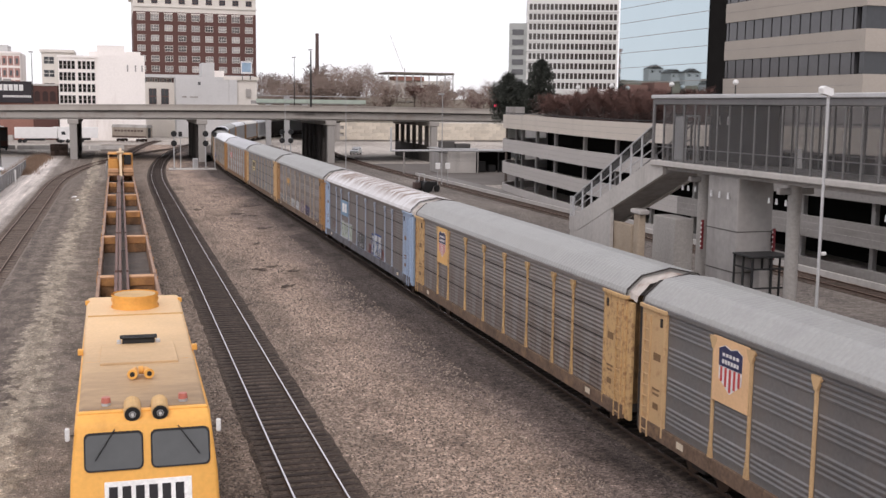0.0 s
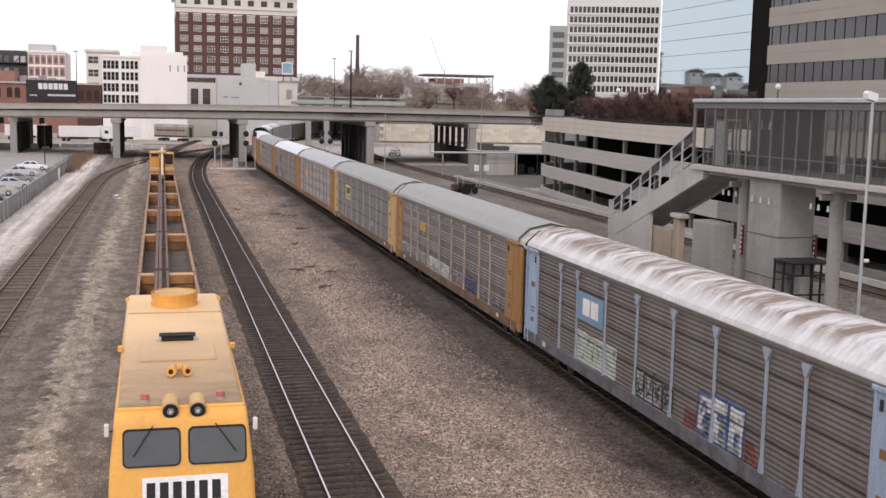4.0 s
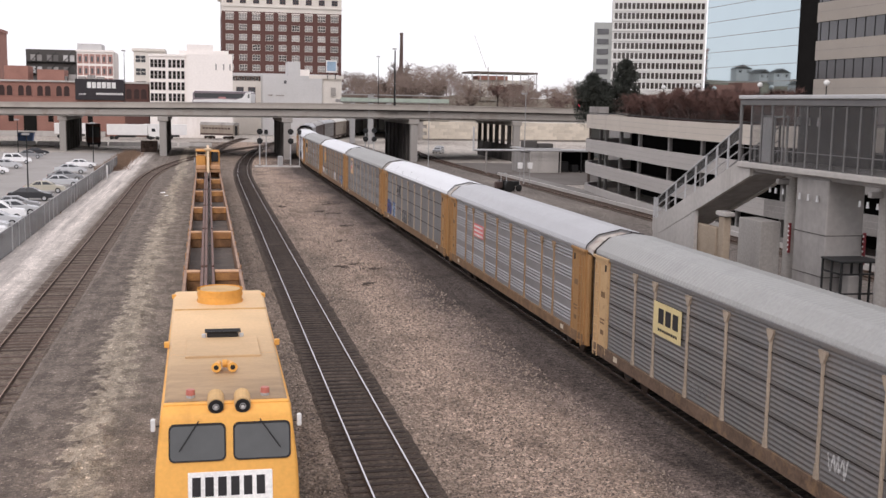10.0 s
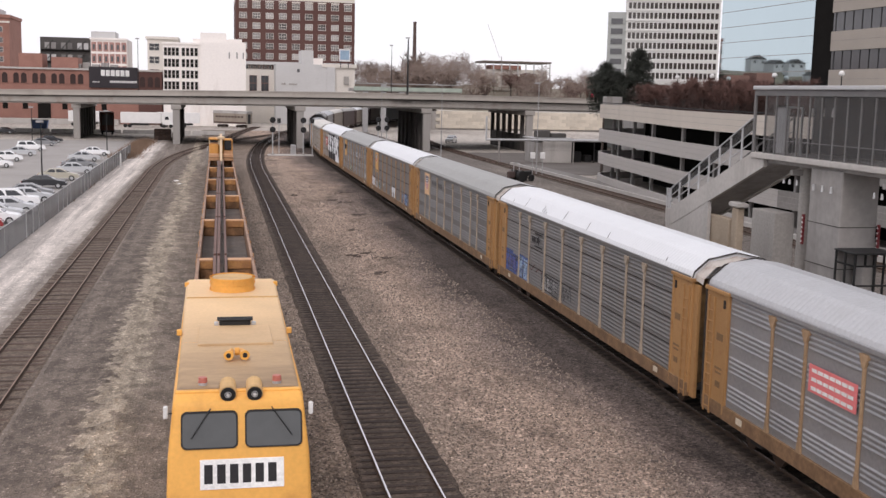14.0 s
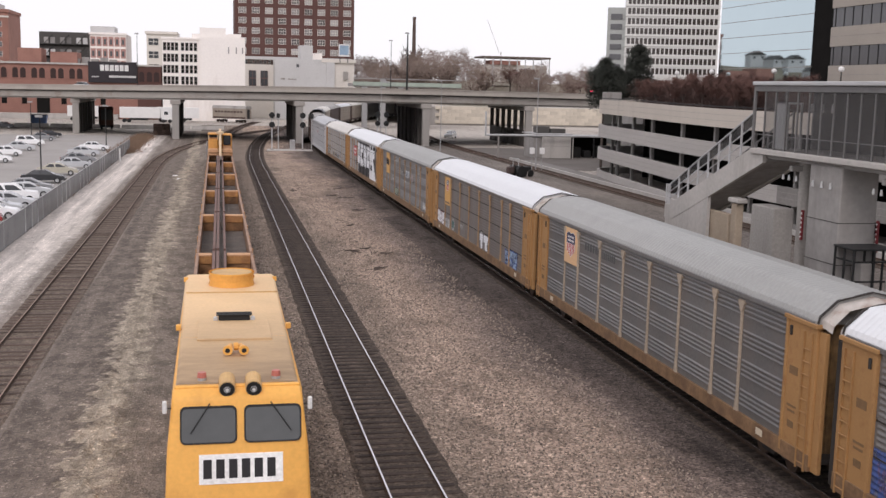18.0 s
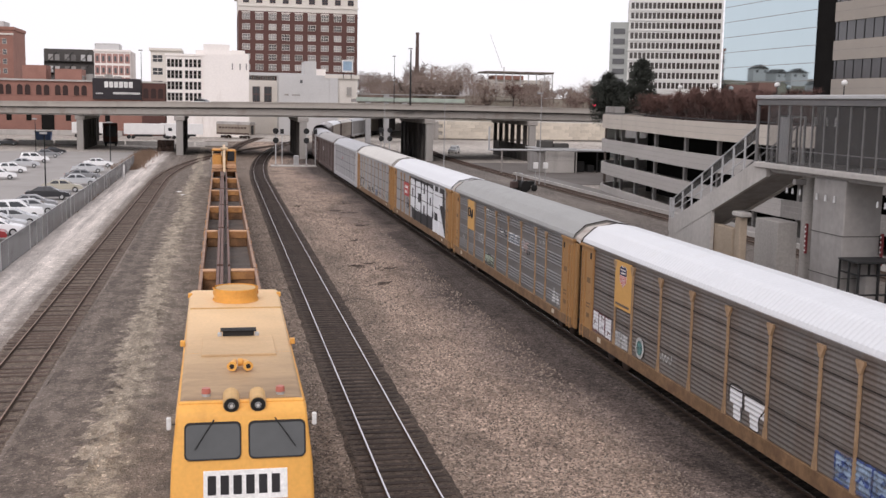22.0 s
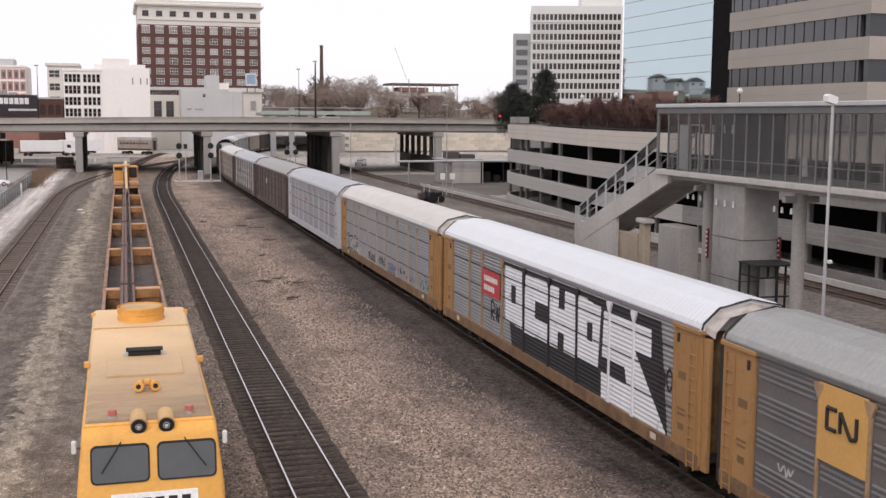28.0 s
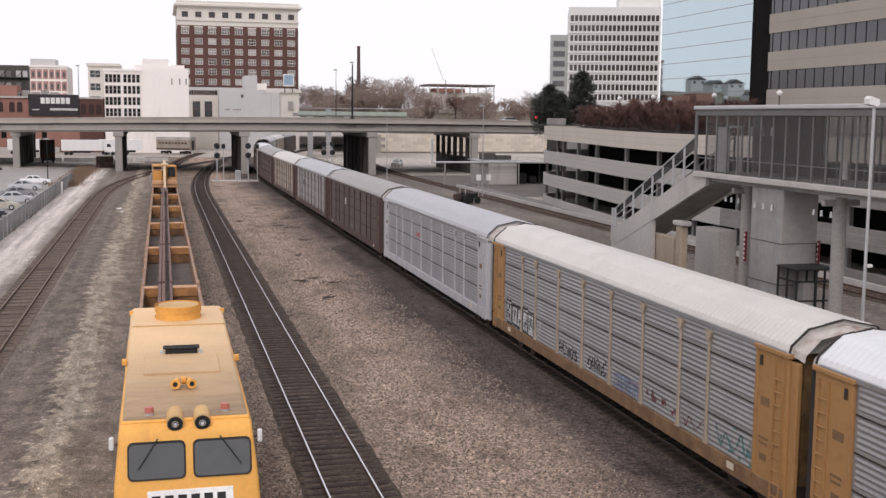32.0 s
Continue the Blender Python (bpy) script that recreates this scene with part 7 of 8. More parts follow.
chim = thing("brick_chimney", "tall slender brick chimney", "chimney")
part("shaft", M().tube((78.8, 450, 0), (78.8, 450, 39.0), 1.15, 14, 0.62), mat("sooty_brick", (0.12, 0.085, 0.075), 0.9, 0, 0.8, 1.2, 0.2, 2, 0.0), chim)
part("cap", M().tube((78.8, 450, 38.4), (78.8, 450, 39.4), 0.72, 14), MATS["sooty_brick"], chim)

# ---------------------------------------------------------------- hill, trees, far road
TWIG = mat("bare_twigs", (0.195, 0.147, 0.122), 0.95, 0, 0.5, 1.5, 0.07, 0.5, 0.0)
TWIGR = mat("reddish_twigs", (0.155, 0.088, 0.074), 0.95, 0, 0.7, 1.3, 0.3, 2, 0.0)
BARK = mat("tree_bark", (0.10, 0.08, 0.07), 0.95)
PINE = mat("dark_pine_needles", (0.055, 0.06, 0.05), 0.9, 0, 0.6, 1.5, 0.8, 5, 0.0)
DRY = mat("dry_weeds", (0.20, 0.135, 0.095), 0.95, 0, 0.6, 1.4, 0.8, 5, 0.0)
GRASS = mat("dormant_grass", (0.20, 0.175, 0.13), 0.95, 0, 0.8, 1.2, 0.05, 1, 0.0)
hill = M()
hill.sheet([[(x, y, z + 1.5 * noise.noise((x * 0.02, y * 0.02, 1))) for x in range(48, 420, 12)] for y, z in ((338, 6.2), (360, 8.5), (400, 11), (480, 14), (600, 15))])
solid("hill", hill, GRASS, "dormant grassy hill beyond the overpass", kind="structure")


def bare_tree_mesh(seed, h, spread, twigs, tw=0.05):
    """Limbs and crown of a leafless tree; the crown is many short thin twigs."""
    rnd = random.Random(seed)
    limbs, crown = M(), M()
    limbs.tube((0, 0, 0), (0, 0, h * 0.4), h * 0.03, 6, h * 0.02)
    tips = []
    for i in range(7):
        a = i * 0.9 + rnd.random()
        e = Vector((math.cos(a) * spread * rnd.uniform(0.3, 0.7), math.sin(a) * spread * rnd.uniform(0.3, 0.7), h * rnd.uniform(0.6, 0.9)))
        s = Vector((0, 0, h * rnd.uniform(0.2, 0.4)))
        limbs.tube(s, e, h * 0.014, 5, h * 0.005)
        tips += [s.lerp(e, f) for f in (0.4, 0.6, 0.8, 1.0)]
    for i in range(twigs):
        p = rnd.choice(tips)
        d = Vector((rnd.gauss(0, 1), rnd.gauss(0, 1), rnd.gauss(0.5, 0.7))).normalized()
        q = p + d * h * rnd.uniform(0.08, 0.26)
        side = d.orthogonal().normalized() * tw
        up = d.cross(side)
        crown.add([p + side, p - side, p + up, q], [(0, 1, 3), (1, 2, 3), (2, 0, 3)])
    return limbs, crown


TREES = {}


def bare_tree(name, x, y, z, h, kind_, label, twig, s=1.0):
    if kind_ not in TREES:
        limbs, crown = bare_tree_mesh(kind_[0], 6.0, 3.0, kind_[1], kind_[2])
        TREES[kind_] = (limbs.mesh("trunk", BARK), crown.mesh("crown", twig))
    t = thing(name, label, "tree", "bare trees", loc=(x, y, z), rz=(x * 37) % 360)
    k = h / 6.0
    t.scale = (k * s, k * s, k)
    part("trunk", TREES[kind_][0], None, t)
    part("crown", TREES[kind_][1], None, t)
    return t


rnd = random.Random(11)
for i in range(70):
    x = rnd.uniform(52, 165)
    y = rnd.uniform(345, 420)
    near_red = x > 92
    bare_tree("bare_tree", x, y, 6.2 + (y - 338) * 0.085, rnd.uniform(4.5, 8.5) + (2.0 if 66 < x * 400 / y < 84 else 0), (20 + i % 4, 420, 0.055) if not near_red else (30 + i % 4, 420, 0.055),
              "leafless brown tree on the hill" if not near_red else "leafless reddish-brown tree on the hill", TWIG if not near_red else TWIGR, 1.25)
woods = M()
for i in range(70000):
    x = rnd.uniform(46, 190)
    y = rnd.uniform(342, 425)
    s = x * 380 / y
    if s > 90 and noise.noise((s * 0.12, y * 0.04, 7.7)) < 0.05:
        continue
    top = 8.0 + 2.2 * noise.noise((s * 0.09, 2.0, 0.5)) + 1.6 * noise.noise((s * 0.3, y * 0.05, 4.5)) + (3.0 if 62 < s < 86 else 0.0)
    p = Vector((x, y, 6.0 + (y - 338) * 0.085 + max(1.0, top) * rnd.random() ** 0.6))
    d = Vector((rnd.gauss(0, 1), rnd.gauss(0, 1), rnd.gauss(0.9, 0.8))).normalized() * rnd.uniform(0.6, 1.8)
    e = d.orthogonal().normalized() * 0.09
    woods.add([p + e, p - e, p + d], [(0, 1, 2)])
solid("far_woods", woods, TWIG, "dense leafless brown thicket on the hill", kind="stuff")
bare_tree("bare_tree", 75.5, 430, 12.5, 15.0, (40, 500, 0.05), "tall leafless tree beside the chimney", TWIG, 0.9)
# shrubs on the garage terrace
for i in range(24):
    y = 105 + (i % 12) * 3.4 + rnd.uniform(-1.5, 1.5)
    x = 56.5 + (i // 12) * 3.2 + rnd.uniform(-1, 1)
    bare_tree("bare_tree", x, y, 9.3, rnd.uniform(3.3, 4.5), (50 + i % 3, 1900, 0.035), "leafless reddish shrub tree on the terrace", TWIGR, 1.15)
for i in range(14):
    x, y = 64 + i * 2.6 + rnd.uniform(-1, 1), 150 + rnd.uniform(-3, 6)
    bare_tree("bare_tree", x, y, 9.4, rnd.uniform(3.5, 5.0), (50 + i % 3, 1900, 0.035), "leafless reddish shrub tree on the terrace", TWIGR, 1.15)
thick = M()
for i in range(26000):
    y = rnd.uniform(100, 151)
    x = rnd.uniform(56.2, 62.2) + max(0.0, y - 144) * rnd.uniform(0, 1.6)
    top = 2.4 + 1.7 * noise.noise((x * 0.4, y * 0.28, 3.3)) + 0.5 * noise.noise((x, y * 1.1, 8.1))
    p = Vector((x, y, 9.25 + max(0.4, top) * rnd.random() ** 0.7))
    d = Vector((rnd.gauss(0, 1), rnd.gauss(0, 1), rnd.gauss(0.8, 0.7))).normalized() * rnd.uniform(0.25, 0.75)
    e = d.orthogonal().normalized() * 0.035
    thick.add([p + e, p - e, p + d], [(0, 1, 2)])
solid("terrace_thicket", thick, mat("dark_reddish_twigs", (0.092, 0.056, 0.048), 0.95, 0, 0.6, 1.4, 0.3, 2, 0.0), "dense leafless reddish shrubs on the terrace", kind="stuff")
pl_deck = M().box(GX + 0.9, 62.4, 20, 144.5, 9.0, 9.2)
solid("plaza_deck", pl_deck, CONC_D, "paved plaza deck on the garage", kind="structure")


def pine(x, y, z, h, rad, seed, label):
    t = thing("pine_tree", label, "tree", "evergreens", loc=(x, y, z))
    r = random.Random(seed)
    part("trunk", M().tube((0, 0, 0), (0, 0, h * 0.92), 0.22, 7, 0.05), BARK, t)
    c = M()
    for k in range(115):
        f = 0.60 + 0.38 * r.random()
        g = min(1.0, (f - 0.60) / 0.38)
        wide = rad * (0.55 + 0.45 * math.sin(min(1.0, g * 1.6) * math.pi / 2)) * math.cos(min(1.0, g) ** 1.8 * math.pi / 2) ** 0.6
        a, q = r.random() * 6.283, r.random() ** 0.5 * 0.85
        o = Vector((math.cos(a) * wide * q, math.sin(a) * wide * q, h * f))
        size = rad * r.uniform(0.2, 0.4)
        if r.random() < 0.7:
            c.tube((0, 0, o.z - size), o, 0.04, 4, 0.015)
        for i in range(90):
            d = Vector((r.gauss(0, 1), r.gauss(0, 1), r.gauss(0.15, 0.8))).normalized()
            p = o + d * size * r.uniform(0.3, 0.95)
            d = (d + Vector((0, 0, 0.35))).normalized() * r.uniform(0.18, 0.42)
            s = d.orthogonal().normalized() * 0.075
            u = d.cross(s).normalized() * 0.05
            c.add([p + s, p - s, p + u, p + d], [(0, 1, 3), (1, 2, 3), (2, 0, 3)])
    part("crown", c, PINE, t)


pine(54.6, 152.5, 0, 15.6, 3.1, 1, "broad dark evergreen tree behind the garage")
pine(57.3, 155.0, 0, 14.6, 2.4, 4, "dark evergreen tree behind the garage")
pine(59.4, 152.0, 0, 17.9, 2.5, 2, "tall dark evergreen tree behind the garage")
for x, y in ((59.0, 137.0), (57.8, 124.0), (58.5, 97.0), (59.5, 112)):
    g = thing("globe_lamp", "black post lamp with a white globe", "lamp", "plaza lamps", loc=(x, y, 9.25))
    part("post", M().tube((0, 0, 0), (0, 0, 4.4), 0.07, 8, 0.05), BLACK, g)
    gl = part("globe", M().tube((0, 0, 4.4), (0, 0, 4.55), 0.16, 12, 0.30).tube((0, 0, 4.55), (0, 0, 4.75), 0.30, 12).tube((0, 0, 4.75), (0, 0, 4.92), 0.30, 12, 0.12), WHITEP, g)

# houses on a far hillside, seen in the mirror glass
def slope(x, y):
    return 26.0 * math.exp(-((y - 530) / 95) ** 2) + 2.6 * noise.noise((x * 0.02, y * 0.02, 6)) - 0.5


side = M()
side.sheet([[(x, y, slope(x, y)) for y in range(380, 712, 16)] for x in range(-330, -101, 16)])
solid("far_hillside", side, GRASS, "low hillside with scattered houses", kind="structure")
for i in range(22):
    hx, hy, hh = -118 - (i * 37) % 150, 440 + (i * 29) % 100, 3.5 + (i * 7) % 5
    hs_ = thing("far_house", "small pale house on the far hillside", "house", "hillside houses", loc=(hx, hy, slope(hx, hy)), rz=(i * 31) % 50 - 25)
    hs_.scale = (0.85, 0.85, 0.85)
    part("wall", M().box(-5, 5, -4, 4, -3, hh), (STONE, GREYB, BRICK2, WHITEB)[i % 4], hs_)
    part("roof", M().prism([(-5.4, hh), (5.4, hh), (0, hh + 2.6)], "y", -4.3, 4.3), DARKB, hs_)
    for k in (-2.6, 2.6):
        part("window", M().box(k - 0.7, k + 0.7, -4.08, -3.95, hh - 2.2, hh - 0.8), GLASSD, hs_)

# elevated road behind, roof frame and stone wall
road2 = thing("far_viaduct", "distant elevated road with a pale railing", "viaduct", kind="structure")
part("deck", M().box(36, 66, 300, 312, 11.0, 11.9), CONC_D, road2)
part("railing", M().box(36, 66, 299.8, 300, 13.1, 13.3), GREYP, road2)
part("girder", M().box(36, 66, 299.7, 299.98, 11.3, 12.35), mat("pale_green_rail", (0.36, 0.42, 0.36), 0.7), road2)
for i in range(3):
    part("pier", M().box(40 + i * 5, 38.6 + i * 5, 300, 301, 0, 13.3 if i % 2 else 11.0), GREYP, road2)
fr = thing("hilltop_pavilion", "long flat-roofed frame building on the hill", "building", kind="structure")
part("roof", M().box(101, 128, 420, 436, 23.1, 23.8), mat("brown_fascia", (0.16, 0.13, 0.11), 0.85), fr)
part("body", M().box(102, 127, 422, 434, 14, 20.6), STONE, fr)
part("block", M().box(104, 116, 421, 430, 20.6, 22.2), BRICK2, fr)
for i in range(9):
    part("post", M().box(101.4 + i * 3.25, 101.8 + i * 3.25, 420.2, 420.6, 14, 23.1), GREYB, fr)
wallm = thing("stone_retaining_wall", "pale stone block retaining wall below the hill", "wall", kind="structure")
SB = mat("tan_stone_block", (0.60, 0.54, 0.45), 0.85, 0, 0.85, 1.12, 0.4, 3, 0.1, (0.45, 0.39, 0.31), 0.35, 0.3, 0.12)
part("wall", M().box(55, 130, 330.4, 334, -0.1, 5.5), CONC, wallm)
bk = M().cbox(-1.24, 1.24, -0.4, 0.1, 0, 1.04, 0.04).mesh("stone", SB)
for r in range(5):
    for c in range(26):
        part("stone", bk, None, wallm, "", (66 + c * 2.5 + (1.25 if r % 2 else 0), 330.4, 0.5 + r * 1.05))
crane = thing("tower_crane", "slender pale crane boom far behind the hill", "crane")
part("boom", M().tube((152.9, 600, 31.0), (145.8, 600, 48.9), 0.16, 6, 0.10), GREYB, crane)
part("mast", M().tube((154.0, 600, 0), (154.0, 600, 31.5), 0.3, 6), GREYB, crane)
# ---------------------------------------------------------------- under and on the overpass
def street_pole(x, y, z, h, label, arm=0.0, r=0.09):
    t = thing("street_lamp", label, "street lamp", "poles by the overpass", loc=(x, y, z))
    part("pole", M().tube((0, 0, 0), (0, 0, h), r, 8, r * 0.6), GREYP if arm else BLACK, t)
    if arm:
        part("arm", M().tube((0, 0, h - 0.05), (arm, 0, h + 0.25), 0.05, 6), GREYP, t)
    part("head", M().cbox(arm - 0.5, arm + 0.3, -0.16, 0.16, h + 0.1, h + 0.35, 0.04), GREYP, t)


street_pole(-15.9, 236.0, 9.3, 11.2, "slim dark street lamp on the overpass")
street_pole(36.9, 239.0, 9.7, 11.1, "slim grey street lamp beyond the overpass")
street_pole(35.5, 209.6, 10.7, 10.4, "dark street lamp on the overpass parapet", 0.0, 0.2)
street_pole(29.2, 200.0, 0.0, 11.8, "grey street lamp before the overpass", 1.2)
street_pole(36.3, 180.0, 0.0, 12.2, "grey street lamp beside the yard", -0.3)
street_pole(44.05, 150.0, 0.0, 12.6, "grey street lamp beside the garage track", -0.1)
for x, y in ((-19.1, 128.2), (-17.6, 186.0), (-32.0, 205.0)):
    street_pole(x, y, 0.0, 6.9, "dark lamp post in the car park")


def signal_mast(x, y, label, faces=2):
    s = thing("railway_signal", label, "railway signal", "signals at the junction", loc=(x, y, 0))
    part("base", M().cbox(-0.3, 0.3, -0.3, 0.3, 0, 0.35, 0.03), CONC, s)
    part("mast", M().tube((0, 0, 0.3), (0, 0, 6.4), 0.10, 10), GALV, s)
    for i in range(faces):
        z = 6.0 - i * 1.6
        h = part("target", M().tube((0, -0.28, z), (0, -0.22, z), 0.50, 20), BLACK, s, "round black signal target")
        part("hood", M().tube((0, -0.55, z), (0, -0.28, z), 0.17, 12), BLACK, h)
        part("lens", M().tube((0, -0.57, z), (0, -0.55, z), 0.10, 10), GLASSD, h)
    return s


signal_mast(9.1, 190.0, "silver railway signal mast with two round targets")
signal_mast(14.3, 190.2, "silver railway signal mast with two round targets")
for x, y in ((10.2, 190.6), (15.9, 191)):
    s = thing("relay_mast", "slim silver mast beside the signals", "mast", loc=(x, y, 0))
    part("pole", M().tube((0, 0, 0), (0, 0, 6.2), 0.07, 8), GALV, s)
    part("box", M().cbox(-0.3, 0.3, -0.25, 0.25, 5.5, 6.3, 0.05), BLACK, s)
pad = M().cbox(8.3, 16.0, 189.0, 192.0, -0.02, 0.16, 0.05)
solid("signal_pad", pad, CONC_L, "pale concrete pad under the signals", kind="structure")
rb = thing("relay_box", "grey railway relay cabinet", "cabinet", loc=(12.6, 190.6, 0.14))
part("body", M().cbox(-0.42, 0.42, -0.4, 0.4, 0, 1.7, 0.04), GALV, rb)
part("door", M().cbox(-0.36, 0.36, -0.44, -0.39, 0.1, 1.6, 0.02), GREYP, rb)
for x in (29.3, 30.9):
    signal_mast(x, 205.0, "railway signal beyond the freight train", 2)

tl = thing("traffic_light", "traffic light showing red beside the overpass", "traffic light", loc=(74.9, 217, 0))
part("pole", M().tube((0, 0, 9.2), (0, 0, 11.6), 0.09, 8), BLACK, tl)
part("housing", M().cbox(-0.2, 0.2, -0.25, 0.05, 10.5, 11.7, 0.04), BLACK, tl)
RED = bpy.data.materials.new("red_signal_light")
RED.use_nodes = True
rbs = RED.node_tree.nodes["Principled BSDF"]
rbs.inputs["Base Color"].default_value = (0.6, 0.02, 0.03, 1)
rbs.inputs["Emission Color"].default_value = (1.0, 0.03, 0.08, 1)
rbs.inputs["Emission Strength"].default_value = 4.0
part("red_lens", M().tube((0, -0.34, 11.35), (0, -0.25, 11.35), 0.24, 12), RED, tl)


def pad_wheel(parent, x, y, r=0.32, w=0.2):
    if "tyre" not in MESHES:
        MESHES["tyre"] = M().tube((-0.1, 0, 0), (0.1, 0, 0), 0.32, 16).mesh("tyre", BLACK)
        MESHES["rim"] = M().tube((-0.11, 0, 0), (0.11, 0, 0), 0.19, 12).mesh("rim", GALV)
    wh = part("tyre", MESHES["tyre"], None, parent, "", (x, y, r))
    part("rim", MESHES["rim"], None, wh)


CAR_MODELS = {}


def car_paint(name, col, metal=0.0):
    return mat("car_paint_" + name, col, 0.25, metal, 0.95, 1.05, 1, 10, 0.0, spec=0.5)


def parked_car(style, paint_name, col):
    """A car along y, its front towards +y, centred on the ground."""
    key = (style, paint_name)
    if key in CAR_MODELS:
        return CAR_MODELS[key]
    pm = car_paint(paint_name, col)
    if style == "sedan":
        low = [(-2.3, 0.35), (-2.32, 0.72), (-2.2, 0.92), (-1.35, 0.98), (1.05, 0.95), (2.1, 0.78), (2.3, 0.6), (2.3, 0.35)]
        cab = [(-1.75, 0.95), (-1.0, 1.40), (0.25, 1.44), (1.25, 0.94)]
    elif style == "suv":
        low = [(-2.3, 0.42), (-2.35, 0.85), (-2.3, 1.05), (-1.5, 1.08), (1.1, 1.06), (2.15, 0.95), (2.3, 0.7), (2.3, 0.42)]
        cab = [(-2.25, 1.05), (-2.05, 1.68), (0.3, 1.72), (1.15, 1.05)]
    else:
        low = [(-1.9, 0.35), (-1.98, 0.8), (-1.9, 0.98), (-1.2, 1.0), (1.0, 0.97), (1.8, 0.78), (1.95, 0.6), (1.95, 0.35)]
        cab = [(-1.88, 0.97), (-1.5, 1.46), (0.3, 1.5), (1.15, 0.96)]
    c = thing("parked_car", "", "car", "cars in the car park")

    def slab(prof, w0, w1):
        n = len(prof)
        zs = [z for _, z in prof]
        lo, hi = min(zs), max(zs)
        m = M()
        f = [w0 + (w1 - w0) * (z - lo) / (hi - lo) for z in zs]
        m.add([(-w, y, z) for (y, z), w in zip(prof, f)] + [(w, y, z) for (y, z), w in zip(prof, f)],
              [(i, (i + 1) % n, n + (i + 1) % n, n + i) for i in range(n)] + [tuple(range(n)), tuple(range(2 * n - 1, n - 1, -1))])
        return m
    part("body", slab(low, 0.90, 0.84), pm, c)
    part("cabin", slab(cab, 0.82, 0.62), pm, c)
    (ya, za), (yb, zb), (yc, zc), (yd, zd) = cab

    def pane(name, pts, out):
        """A thin glass plate on the cabin."""
        m = M()
        m.add([Vector(p) + Vector(out) * 0.012 for p in pts] + [Vector(p) - Vector(out) * 0.02 for p in pts], [(0, 1, 2, 3), (0, 1, 5, 4), (1, 2, 6, 5), (2, 3, 7, 6), (3, 0, 4, 7)])
        part(name, m, GLASSD, c)

    def at_side(sx, f, g):
        """f runs from the cabin's back to its front, g from its foot to its top."""
        y = (ya + (yd - ya) * f) * (1 - g) + (yb + (yc - yb) * f) * g
        z = za + (zb - za) * g
        return (sx * (0.82 - 0.20 * g), y, z)
    for sx in (-1, 1):
        for f0, f1 in ((0.10, 0.48), (0.52, 0.93)):
            pane("side_window", [at_side(sx, f0, 0.12), at_side(sx, f1, 0.12), at_side(sx, f1 - 0.04, 0.86), at_side(sx, f0 + 0.04, 0.86)], (sx, 0, 0.3))
    for f, sg in ((0.0, -1), (1.0, 1)):
        pane("windscreen" if sg > 0 else "rear_window", [(q[0] * 0.86, q[1], q[2]) for q in (at_side(-1, f, 0.1), at_side(1, f, 0.1), at_side(1, f, 0.9), at_side(-1, f, 0.9))], (0, sg * 0.6, 0.8))
    e = low[0][0]
    for sx in (-1, 1):
        part("tail_light", M().cbox(sx * 0.68 - 0.14, sx * 0.68 + 0.14, e - 0.03, e + 0.06, 0.66, 0.82, 0.02), mat("tail_light_red", (0.35, 0.03, 0.03), 0.3), c)
        part("headlight", M().cbox(sx * 0.66 - 0.16, sx * 0.66 + 0.16, low[-2][0] - 0.1, low[-2][0] + 0.02, 0.58, 0.70, 0.02), GALV, c)
        for y in (e + 0.85, low[-1][0] - 0.85):
            pad_wheel(c, sx * 0.80, y)
    CAR_MODELS[key] = c
    return c


PAINTS = {"white": (0.85, 0.85, 0.85), "silver": (0.50, 0.51, 0.52), "black": (0.02, 0.02, 0.022), "grey": (0.24, 0.245, 0.25), "red": (0.30, 0.03, 0.03), "tan": (0.45, 0.42, 0.34), "blue": (0.14, 0.17, 0.22)}
USED = set()


def place_car(style, pn, x, y, rz, extra="", z=0.036):
    c = parked_car(style, pn, PAINTS[pn])
    lab = "%s %s parked %s" % (pn, {"sedan": "saloon car", "suv": "sport utility car", "hatch": "hatchback car"}[style], extra or "in the asphalt car park")
    if (style, pn) in USED:
        c = copy_thing(c, pose(x, y, z, 0, 0, rz))
    else:
        USED.add((style, pn))
        c.location, c.rotation_euler = (x, y, z), (0, 0, radians(rz))
    return tagged(c, lab, "car", "cars in the car park")


# one row nosed to the fence, one row further in
row = [(74.5, "sedan", "white"), (78.5, "suv", "silver"), (82.4, "sedan", "silver"), (86.0, "sedan", "black"), (89.6, "hatch", "red"), (93.3, "sedan", "white"), (96.9, "sedan", "silver"),
       (101.0, "sedan", "silver"), (106.2, "suv", "white"), (110.6, "sedan", "silver"), (115.2, "sedan", "grey"), (125.8, "sedan", "black"), (136.0, "sedan", "tan"), (146.0, "sedan", "silver"), (155.4, "sedan", "grey")]
for i, (y, st, pn) in enumerate(row):
    place_car(st, pn, -18.1 + 0.3 * math.sin(i * 3) - (0.7 if pn == "black" else 0), y, -84 + 3 * math.sin(i * 5), "nose to the chain-link fence")
place_car("sedan", "silver", -19.4, 170.5, -86, "near the chain-link fence")
place_car("sedan", "white", -19.3, 184, -86, "near the chain-link fence")
for i, (st, pn) in enumerate([("sedan", "white"), ("hatch", "white"), ("sedan", "silver"), ("suv", "white"), ("sedan", "grey"), ("sedan", "black")]):
    place_car(st, pn, -29.2 - 0.5 * i, 156 + i * 13.0 if i < 4 else 212 + (i - 4) * 12, -82 + 4 * math.sin(i * 3), "in the second car park row")
